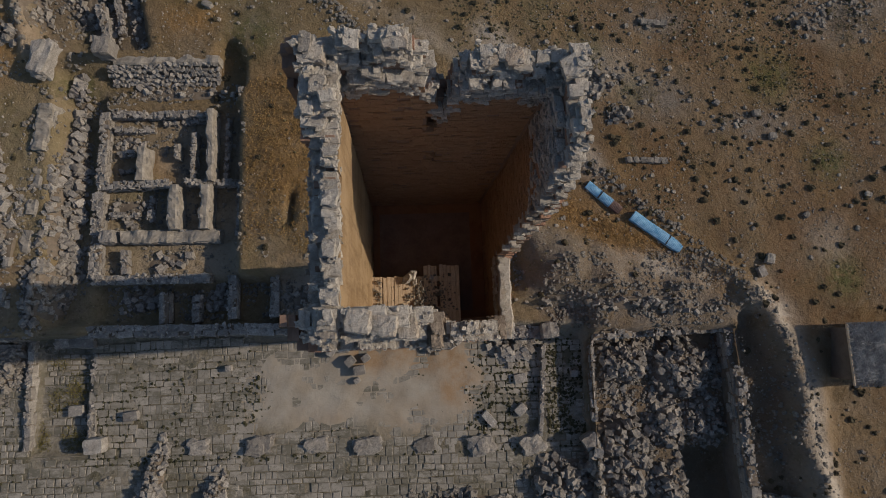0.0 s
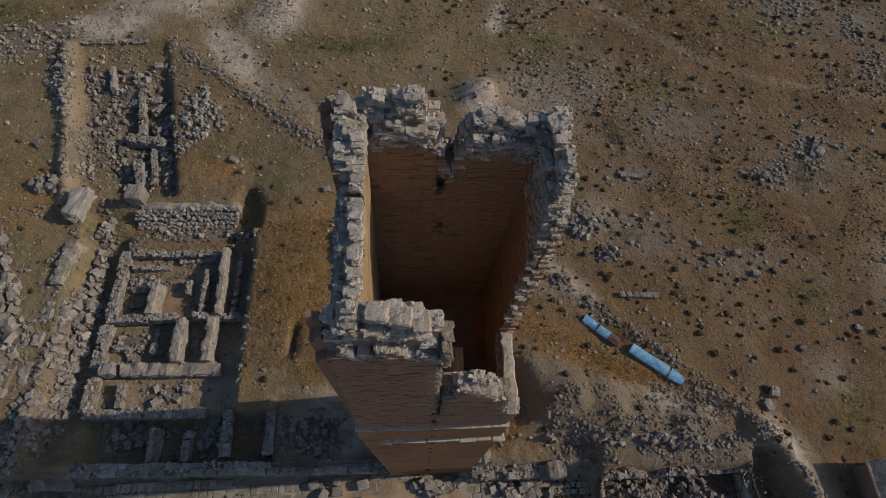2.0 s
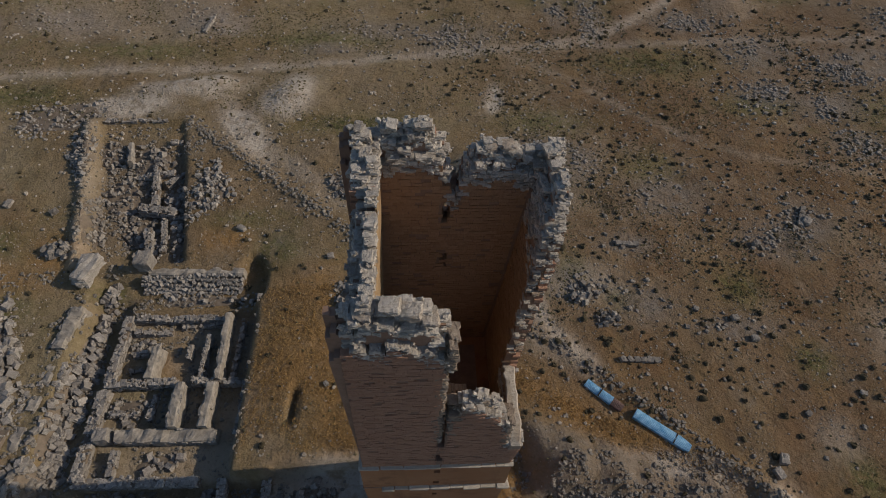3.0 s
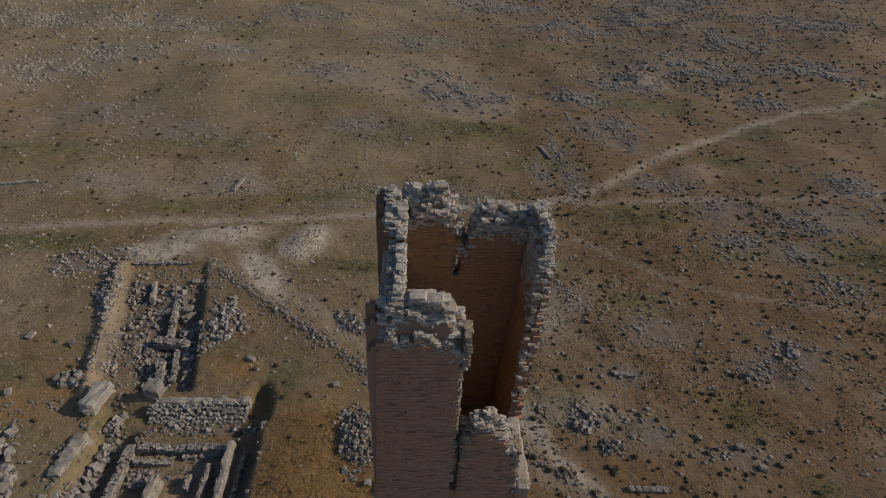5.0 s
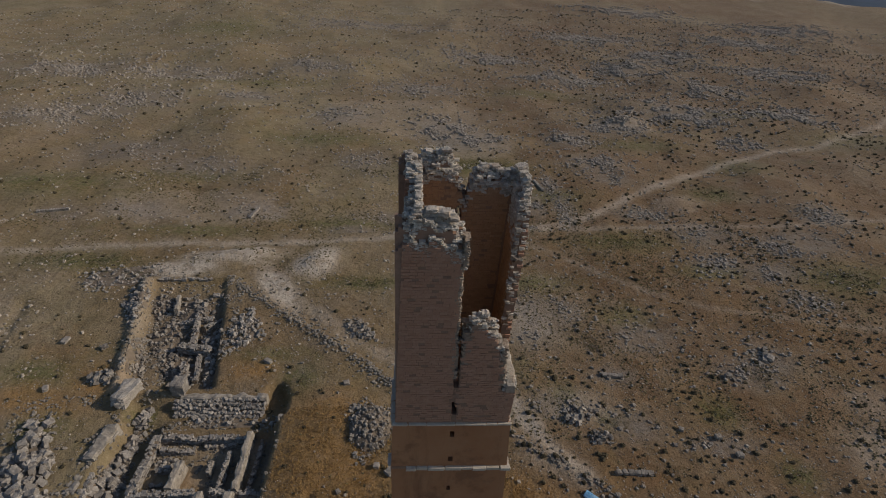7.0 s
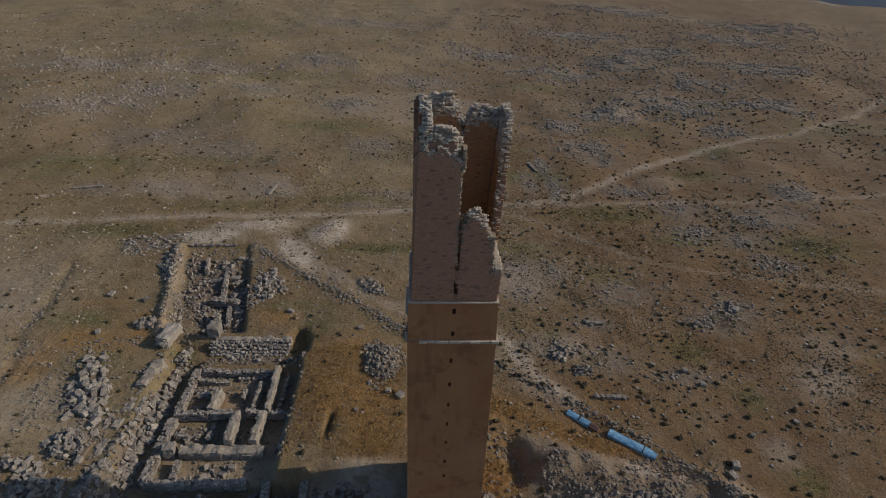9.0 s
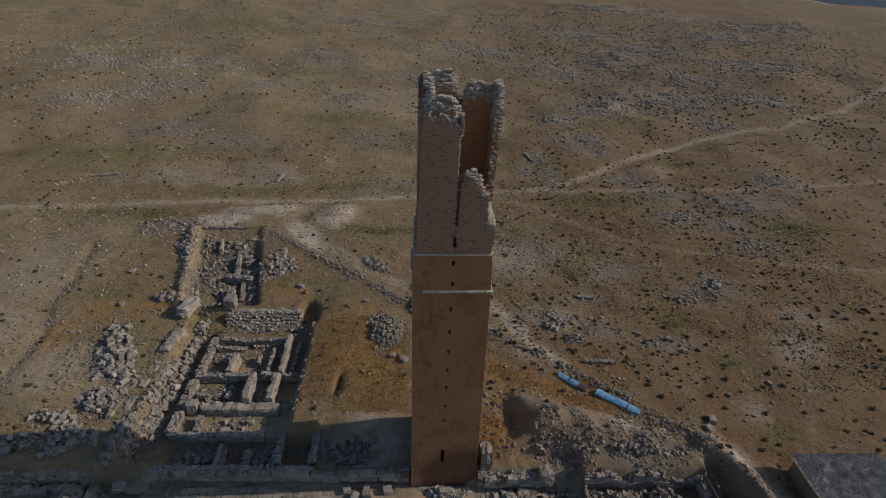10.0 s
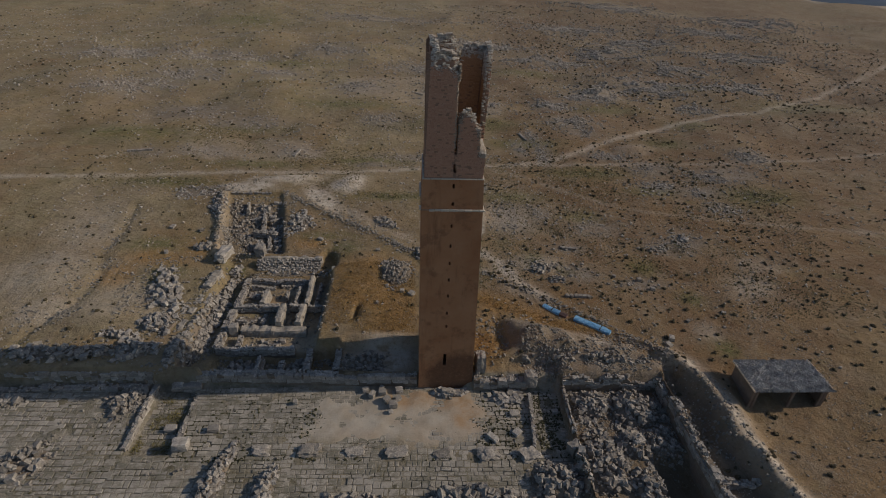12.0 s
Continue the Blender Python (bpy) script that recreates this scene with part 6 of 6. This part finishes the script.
# ---- paving ----
def build_paving():
    rng = random.Random(31)
    bm = boxed(-25.8, 12.6, -16, -0.3, -2.4, -2.12, 0)
    add_box(bm, -50, -30.1, -16, -0.3, -2.4, -2.12)
    add_box(bm, -30.1, -25.8, -16, -8.7, -2.4, -2.12)
    add_box(bm, -30.1, -25.8, -8.7, -0.3, -2.9, -2.65)
    bed = tagged(part("pavement", bm, M_BED, None), "worn courtyard paving of pale limestone slabs", "pavement", kind="structure")
    verts, faces, joints = [], [], []
    count = 0
    edges = [-46.0, -38.5, -30.6, -22.6, -14.5, -7.0, 0.5, 6.6, 12.4]
    for xa, xb in zip(edges, edges[1:]):
        y = -15.8 + rng.uniform(0, 0.4)
        lean = rng.uniform(-0.012, 0.012)
        while y < -0.7:
            dp = rng.choice((rng.uniform(0.4, 0.55), rng.uniform(0.55, 0.8)))
            x = xa + rng.uniform(-0.35, 0.35)
            while x < xb:
                w = rng.choice((rng.uniform(0.36, 0.65), rng.uniform(0.6, 1.1)))
                cx, cy = x + w / 2, y + dp / 2 + lean * (x - xa) + rng.uniform(-0.03, 0.03)
                x += w
                if -30.6 < cx < -29.8 and cy > -8.5 or cy > -0.5:
                    continue
                worn = float(vnoise(np.array([cx]), np.array([cy]), 2.6, 91)[0])
                mossy = float(vnoise(np.array([cx * 0.6]), np.array([cy]), 1.9, 93)[0]) + (0.25 if cx < -13 or cx > 4 else -0.55)
                if cy > -9.4 and cx > -26:
                    for k in range(int(max(0.0, 6 * mossy + rng.random()))):
                        joints.append((cx - w / 2 + rng.gauss(0, 0.03), cy + rng.uniform(-0.5, 0.5) * dp) if rng.random() < 0.4 else (cx + rng.uniform(-0.5, 0.5) * w, cy - dp / 2 + rng.gauss(0, 0.03)))
                open_joint = 0.06 if cx < -29.5 else 0.03 if cy < -9.6 or cx > 3.0 or cx < -14 else 0.01
                if rng.random() < 0.03 + (0.16 * max(0.0, worn) if cx < -30 or cy < -9 else 0.05 * max(0.0, worn)):
                    continue
                z = -2.05 + rng.uniform(-0.022, 0.02) + (0.012 if open_joint > 0.02 else 0.0)
                if -30.1 < cx < -25.8 and cy > -8.7:
                    z -= 0.52
                    open_joint = 0.07
                g = open_joint + 0.06 * max(0.0, worn)
                sx, sy = w - g * 0.8 - rng.uniform(0.0, 0.05), dp - g - rng.uniform(0.0, 0.05)
                turn = rng.gauss(0, 0.025)
                if -24 < cx < -13 and -8.2 < cy < -2 and count < 300:
                    m = Matrix.LocRotScale((cx, cy, z - 0.05), Euler((rng.uniform(-0.015, 0.015), rng.uniform(-0.015, 0.015), turn)), (sx, sy, 0.2))
                    piece("paver", rng.choice(ROCKS["paver"]), m, bed)
                    count += 1
                    continue
                k = len(verts)
                co, si = math.cos(turn), math.sin(turn)
                skew = [(rng.uniform(-0.035, 0.035), rng.uniform(-0.035, 0.035)) for _ in range(4)]
                for zz, ins in ((z - 0.12, 0.0), (z + 0.02, 0.0), (z + 0.05, 0.035)):
                    for (ux, uy), (jx, jy) in zip(((-1, -1), (1, -1), (1, 1), (-1, 1)), skew):
                        px, py = ux * (sx / 2 - ins) + jx, uy * (sy / 2 - ins) + jy
                        verts.append((cx + px * co - py * si, cy + px * si + py * co, zz))
                for o in (0, 4):
                    for i in range(4):
                        i2 = (i + 1) % 4
                        faces.append((k + o + i, k + o + i2, k + o + 4 + i2, k + o + 4 + i))
                faces.append((k + 8, k + 9, k + 10, k + 11))
            y += dp
    ob = new("paving_slabs", mesh_of("paving_slabs", verts, faces, M_PAVER_J))
    ob.parent = bed
    tagged(ob, kind="stuff")
    return np.array(joints)


PAVING_JOINTS = build_paving()


# ---- column bases ----
COLUMN_BASES = ((-17.5, -8.4, 1.3, 1.0, 0.5), (-12.9, -8.5, 1.6, 1.2, 0.6), (-8.6, -8.6, 1.3, 1.0, 0.4), (-4.6, -8.8, 1.6, 1.1, 0.5), (-0.3, -9.0, 1.2, 0.9, 0.35), (4.1, -9.1, 1.5, 1.3, 0.75), (8.1, -9.2, 1.4, 1.3, 0.8))
for i, (x, y, a, b, c) in enumerate(COLUMN_BASES):
    boulder("pillar_base", "battered stump of a pillar base on paving", "pillar base", x, y, 1.15 * a, b, 0.62 * c, 3 * i, 60 + i, 0.5, "pillar bases in a row", M_BASALT, -0.05)


# ---- loose stones and plants ----
def scatter(name, label, category, templates, pts, sizes, mat, sink, seed, level=None):
    rng = np.random.default_rng(seed)
    tv = [np.array(t[0]) for t in templates]
    V, F, off = [], [], 0
    zs = height(pts[:, 0], pts[:, 1]) if level is None else np.full(len(pts), level)
    for i, ((x, y), s, z) in enumerate(zip(pts, sizes, zs)):
        k = rng.integers(len(templates))
        t = rng.uniform(0, 6.283)
        c, sn = math.cos(t), math.sin(t)
        v = tv[k] * s
        w = np.stack([v[:, 0] * c - v[:, 1] * sn + x, v[:, 0] * sn + v[:, 1] * c + y, v[:, 2] + z - sink * s], -1)
        V.append(w)
        F.extend([tuple(off + q for q in f) for f in templates[k][1]])
        off += len(v)
    me = mesh_of(name, np.concatenate(V).tolist(), F, mat)
    return tagged(new(name, me), label, category, kind="stuff")


def rock_templates(n, seed):
    """Small stones: a six-sided foot, a smaller upper ring and a worn top."""
    rng = random.Random(seed)
    out = []
    for i in range(n):
        v = []
        long = rng.uniform(0.62, 1.0)
        for z, k in ((-0.3, 1.0), (0.1, 0.97), (0.33, 0.7)):
            for j in range(6):
                t = 1.047 * j + rng.uniform(-0.3, 0.3)
                r = 0.5 * k * rng.uniform(0.78, 1.12)
                v.append((r * math.cos(t), long * r * math.sin(t), z + rng.uniform(-0.09, 0.09)))
        f = [(12, 13, 14, 15, 16, 17)]
        for o in (0, 6):
            f += [(o + j, o + (j + 1) % 6, o + 6 + (j + 1) % 6, o + 6 + j) for j in range(6)]
        out.append((v, f))
    return out


def tuft_templates(n, seed, blades=12, spread=0.5, dome=True):
    """Low bushes: a ragged dark body of twigs with sprigs standing out of it."""
    rng = random.Random(seed)
    out = []
    for i in range(n):
        v, f = [], []
        if dome:
            for ring, (rad, hh) in enumerate(((0.42, 0.0), (0.38, 0.2), (0.2, 0.36))):
                for j in range(7):
                    t = 6.283 * j / 7 + ring * 0.4
                    r = rad * rng.uniform(0.65, 1.25)
                    v.append((r * math.cos(t), r * math.sin(t), hh * rng.uniform(0.7, 1.2)))
            for ring in (0, 7):
                for j in range(7):
                    k = (j + 1) % 7
                    f.append((ring + j, ring + k, ring + 7 + k, ring + 7 + j))
            f.append(tuple(range(14, 21)))
        for b in range(blades):
            t, r = rng.uniform(0, 6.283), math.sqrt(rng.random()) * spread
            h = (1 - (r / spread) ** 2) * 0.35 + rng.uniform(0, 0.15)
            c = Vector((r * math.cos(t), r * math.sin(t), h))
            u = Vector((math.cos(t), math.sin(t), rng.uniform(0.2, 1.5))).normalized() * rng.uniform(0.1, 0.22)
            w = Vector([rng.uniform(-1, 1) for _ in range(3)]).normalized() * rng.uniform(0.03, 0.07)
            k = len(v)
            v += [tuple(c - u), tuple(c + w), tuple(c + u), tuple(c - w)]
            f.append((k, k + 1, k + 2, k + 3))
        out.append((v, f))
    return out


def outside_ruins(p):
    x, y = p[:, 0], p[:, 1]
    bad = (x > -31) & (x < -13.8) & (y > 0) & (y < 19) | (x > -14) & (x < -2) & (y < 5.5) | (y < 0.8) & (x < 24.5) | (np.abs(x - 0.4) < 3.3) & (np.abs(y - 2.4) < 3.2)
    bad |= (x > 31) & (x < 40) & (y > -5.6) & (y < -0.6) | (x > -30) & (x < -21) & (y > 22) & (y < 41)
    return p[~bad]


def field_points(n, seed, clump, power):
    """Points thinning out with distance, gathered in patches."""
    rng = np.random.default_rng(seed)
    u = rng.random((n, 2))
    r = 260 * u[:, 0] ** power
    t = rng.uniform(-0.25, 3.4, n)
    p = np.stack([r * np.cos(t), r * np.sin(t) - 8], -1)
    keep = vnoise(p[:, 0], p[:, 1], clump, seed) + 0.6 * vnoise(p[:, 0], p[:, 1], clump * 0.3, seed + 1) > rng.uniform(-1.1, 0.9, n)
    return outside_ruins(p[keep])


rg = np.random.default_rng(1)


def around(spots, per_area, seed):
    """Points gathered round given places."""
    rng = np.random.default_rng(seed)
    got = []
    for x, y, rx, ry in spots:
        n = int(per_area * rx * ry)
        got.append(rng.normal(size=(n, 2)) * (0.55 * rx, 0.55 * ry) + (x, y))
    return np.concatenate(got)


def along(line, n, width, seed):
    rng = np.random.default_rng(seed)
    a = np.array(line)
    seg = np.hypot(*(a[1:] - a[:-1]).T)
    pick = rng.choice(len(seg), n, p=seg / seg.sum())
    t = rng.random(n)[:, None]
    return a[pick] * (1 - t) + a[pick + 1] * t + rng.normal(size=(n, 2)) * width


def inside(x0, x1, y0, y1, n, seed, clump=2.0, cut=0.0):
    rng = np.random.default_rng(seed)
    p = rng.random((n, 2)) * (x1 - x0, y1 - y0) + (x0, y0)
    return p[vnoise(p[:, 0], p[:, 1], clump, seed) > cut]


ROCK_T, TUFT_T, GRASS_T = rock_templates(10, 3), tuft_templates(8, 4, 6), tuft_templates(6, 6, 9, 0.55, False)
more = field_points(24000, 91, 7, 0.58)
more = more[more[:, 1] > 26]
pts = np.concatenate([more, field_points(60000, 51, 14, 0.54), outside_ruins(inside(3, 70, 6, 62, 3800, 52, 5.0, -0.1)), outside_ruins(inside(-60, 3, 24, 75, 3000, 53, 5.0, 0.0))])
scatter("field_stones", "scattered small pale and grey field stones", "stones", ROCK_T, pts, (0.08 + 0.4 * rg.random(len(pts)) ** 2.8 + 0.16 * (np.arange(len(pts)) < len(more))) * (1 + 0.5 * sstep(70, 140, pts[:, 1])), M_FIELD, 0.03, 3)
WEST, EAST = [p for p in PATCHES if p[0] < 3], [p for p in PATCHES if p[0] >= 3]
pts = np.concatenate([around(WEST, 11, 81), around([(x, y, 2.0 * rx, 2.0 * ry) for x, y, rx, ry in WEST], 3.0, 82), field_points(9000, 83, 9, 0.55)])
pts = pts[(pts[:, 0] < 22) & ((pts[:, 1] > 52) | (pts[:, 0] < -32))]
pts = pts[vnoise(pts[:, 0], pts[:, 1], 3.2, 73) + 0.6 * vnoise(pts[:, 0], pts[:, 1], 1.3, 74) > -0.15]
scatter("pale_stones", "loose drifts of pale stones on the plain", "stones", ROCK_T, pts, (0.12 + 0.44 * rg.random(len(pts)) ** 2.4) * (1 + 0.8 * sstep(60, 120, pts[:, 1])), M_PATCH, 0.03, 84)
pts = np.concatenate([around(EAST, 26, 8), around([(x, y, 2.2 * rx, 1.8 * ry) for x, y, rx, ry in EAST], 5.0, 88)])
pts = pts[vnoise(pts[:, 0], pts[:, 1], 2.5, 71) + 0.5 * vnoise(pts[:, 0], pts[:, 1], 1.1, 72) > -0.1]
scatter("stone_patches", "patches of dark grey rubble on the plain", "stones", ROCK_T, pts, (0.13 + 0.5 * rg.random(len(pts)) ** 2.4) * (1 + 0.9 * sstep(60, 120, pts[:, 1])), M_PATCH, 0.03, 9)
rows_rng = random.Random(77)
LOW_ROWS = []
for i in range(60):
    x, y = rows_rng.uniform(-90, 90), 52 + 130 * rows_rng.random() ** 1.5
    t = radians(rows_rng.choice((12, 12, 102, 40, -35)) + rows_rng.uniform(-12, 12))
    l = rows_rng.uniform(2, 6)
    line = [(x, y), (x + l * math.cos(t), y + l * math.sin(t))]
    if rows_rng.random() < 0.4:
        line.append((line[1][0] - 0.6 * l * math.sin(t), line[1][1] + 0.6 * l * math.cos(t)))
    LOW_ROWS.append(along(line, int(5 * l), 0.4, 300 + i))
pts = np.concatenate(LOW_ROWS)
scatter("low_rows", "low rows of pale stones left from old walls on the plain", "stones", ROCK_T, pts, 0.15 + 0.45 * rg.random(len(pts)) ** 2, M_FIELD, 0.03, 85)
pts = np.concatenate([along(STONE_LINE, 1100, 0.32, 4), along(STONE_LINE[:4], 350, 0.8, 64), along(RIDGE, 420, 0.8, 5), along(BANK_W, 60, 0.5, 6), along(FURROW[1:3], 90, 0.3, 7), along(FURROW, 110, 0.6, 78), along([(22.2, 57.5), (22.3, 66), (22.2, 77)], 200, 0.5, 54)])
scatter("stone_row", "line of small stones heaped along a low bank", "stones", ROCK_T, pts, 0.1 + 0.4 * rg.random(len(pts)) ** 2.2, M_RUBBLE_J, 0.03, 10)
pts = outside_ruins(np.concatenate([inside(-52, 44, 1, 46, 20000, 14, 5.0, -0.2), inside(24, 44, -16, 8, 3500, 15, 4.0, -0.4), inside(3, 60, 8, 60, 14000, 63, 3.0, 0.1)]))
scatter("pebbles", "small pebbles strewn over bare earth", "pebbles", rock_templates(6, 8), pts, 0.05 + 0.12 * rg.random(len(pts)) ** 2, M_FIELD, 0.0, 11)
pts = np.concatenate([inside(-31, -13.6, 4.6, 20.2, 2600, 16, 0.9, 0.0), inside(-32, -22, 23.4, 40, 2400, 17, 1.0, 0.0), inside(-46, -24, -14, -2, 900, 23, 1.5, 0.2), inside(13, 20, -15, -1.3, 1400, 18, 2.0, -0.3), inside(20, 23.5, -6, -1.3, 500, 48, 2.0, -0.3), inside(24, 28, -15, 0, 600, 19, 2.0, -0.2), inside(6.6, 25, 0.6, 5.2, 1500, 20, 1.2, -0.1), inside(10, 25, -0.4, 1.8, 900, 79, 0.8, -0.1), inside(3.4, 7.5, 1, 8, 260, 49, 1.2, 0.0), inside(-25, -10, 1.3, 4.2, 1300, 21, 1.0, -0.1), inside(-50, -29.5, 1.6, 22, 2600, 22, 2.0, 0.1)])
scatter("ruin_stones", "small fallen stones among the ruined walls", "stones", ROCK_T, pts, 0.1 + 0.35 * rg.random(len(pts)) ** 2.2, M_RUBBLE_J, 0.0, 12)
pts = field_points(32000, 61, 7, 0.56)
pts = np.concatenate([pts, outside_ruins(inside(3, 60, 8, 60, 800, 62, 4.0, -0.3))])
pts = pts[rg.random(len(pts)) < (0.62 + 0.38 * sstep(-20, 25, pts[:, 0])) * (1 - 0.6 * sstep(58, 95, pts[:, 1]) * sstep(60, 0, pts[:, 0]))]
scatter("dry_shrubs", "low dark dry shrubs dotted over the field", "shrubs", TUFT_T, pts, (0.28 + 0.5 * rg.random(len(pts)) ** 2.0) * (1 + 0.35 * sstep(40, 110, pts[:, 1])), M_SHRUB, 0.02, 5)
pts = np.concatenate([outside_ruins(inside(3, 60, 8, 62, 15000, 65, 6.0, 0.15)), outside_ruins(inside(-60, 3, 41, 75, 9000, 66, 5.0, 0.1)), field_points(26000, 67, 11, 0.6)])
scatter("withered_tufts", "small withered tufts of weeds in patches on the field", "weeds", tuft_templates(5, 14, 3), pts, (0.12 + 0.16 * rg.random(len(pts))) * (1 + 0.8 * sstep(40, 110, pts[:, 1])), M_TUFT, 0.03, 68)
GREENS = [(17.5, 18.5, 1, 1), (13.9, 21.2, 1.2, 1), (32.8, 12.2, 1.3, 1.3), (28.8, 19.4, 1.5, 1.5), (33, 2.8, 1.4, 1.4), (-7, 40.5, 6, 1.4), (-45, 44.5, 7, 1.6), (58, 42, 6, 3), (29.6, 51.7, 6, 2), (9.5, 76.6, 9, 3), (51, 68, 3, 2), (19, 28, 2, 2), (-38, 41.8, 3, 1), (-27.8, -3.6, 1.2, 1.8), (6, 16, 2, 2), (36, 24, 2, 2), (-3, 22, 1, 1), (21.5, 12.5, 1, 1), (18.5, 8.2, 1, 0.7)]
pts = around(GREENS, 22, 24)
TUFTY = [(18.7, 17.8, 1.3, 1.3), (29.9, 19.4, 1.8, 1.5), (34.6, 17, 1.5, 1.3), (18.2, 30.3, 1.6, 1.4), (36.2, 25.1, 2.0, 2.0), (21, 23, 1.8, 1.4), (26, 42, 7, 3.5), (52, 37, 6, 3), (13.5, 20.8, 2.0, 1.5), (24, 14, 1.6, 1.2), (40, 33, 4, 2.5), (16, 38, 4, 3)]
pts2 = around(TUFTY, 26, 69)
scatter("olive_tufts", "yellowish green tufts in dense small patches on the field", "weeds", GRASS_T, pts2, 0.16 + 0.2 * rg.random(len(pts2)), M_OLIVE, 0.03, 70)
scatter("green_weeds", "small green weeds in loose patches", "weeds", GRASS_T, pts, 0.25 + 0.35 * rg.random(len(pts)), M_GREEN, 0.03, 25)
pts = outside_ruins(np.concatenate([inside(-13.5, -3, 6, 20, 5200, 26, 3.0, -0.2), along(GRASS_BAND, 1800, 0.75, 27), inside(3.5, 7, 1.5, 6, 700, 28, 1.5, -0.2)]))
scatter("dry_grass", "tufts of dry orange grass", "grass", GRASS_T, pts, 0.2 + 0.35 * rg.random(len(pts)) ** 2, M_GRASS, 0.04, 29)
scatter("joint_moss", "dark moss and small weeds in the joints of the paving", "weeds", tuft_templates(5, 19, 4), PAVING_JOINTS, 0.1 + 0.22 * rg.random(len(PAVING_JOINTS)) ** 2, M_WEED, 0.12, 32, -2.0)
pts = np.concatenate([inside(3, 9.0, -8.6, -1.5, 520, 40, 1.1, 0.15), inside(9.4, 12.4, -8.6, -1.5, 900, 46, 1.2, -0.1), inside(-24, -12, -8.6, -2.2, 420, 41, 1.2, 0.3), inside(-24, 12, -9.7, -9.2, 260, 42, 1.4, 0.0), inside(-46, -31, -13, -2, 260, 43, 2.0, 0.3), inside(-2, 4, -7.5, -2.5, 40, 44, 0.8, 0.2)])
scatter("paving_weeds", "dark weeds growing in the paving joints", "weeds", TUFT_T, pts, 0.1 + 0.26 * rg.random(len(pts)) ** 2, M_WEED, 0.1, 30, -2.0)


pts = inside(-29.8, -26.2, -8.5, -1.5, 1000, 45, 1.5, -0.2)
scatter("corridor_weeds", "low olive weeds on the sunken paving", "weeds", GRASS_T, pts, 0.25 + 0.35 * rg.random(len(pts)) ** 2, M_OLIVE, 0.1, 31, -2.5)


# ---- stone rows on the field ----
def stone_row(x, y, n, turn, seed):
    rng = random.Random(seed)
    row = tagged(empty_at("block_row", x, y, hz(x, y)), "short row of squared grey blocks on bare earth", "stone row", "rows of blocks on the field")
    c, s = math.cos(radians(turn)), math.sin(radians(turn))
    for i in range(n):
        u = (i - n / 2) * 0.55
        px, py = x + u * c, y + u * s
        piece("stone", rng.choice(ROCKS["grey"]), Matrix.LocRotScale((px, py, hz(px, py) + 0.14), Euler((rng.uniform(-0.1, 0.1), 0, radians(turn) + rng.uniform(-0.2, 0.2))), (0.52, 0.45, 0.4)), row)


for k, (x, y, n, turn) in enumerate(((18.2, 12.5, 6, -3), (19.8, 24.2, 4, -5), (-55, 57.5, 8, 12), (-26, 58.5, 6, 80), (38, 27.5, 5, 60), (20.2, 70, 7, 105))):
    stone_row(x, y, n, turn, 200 + k)
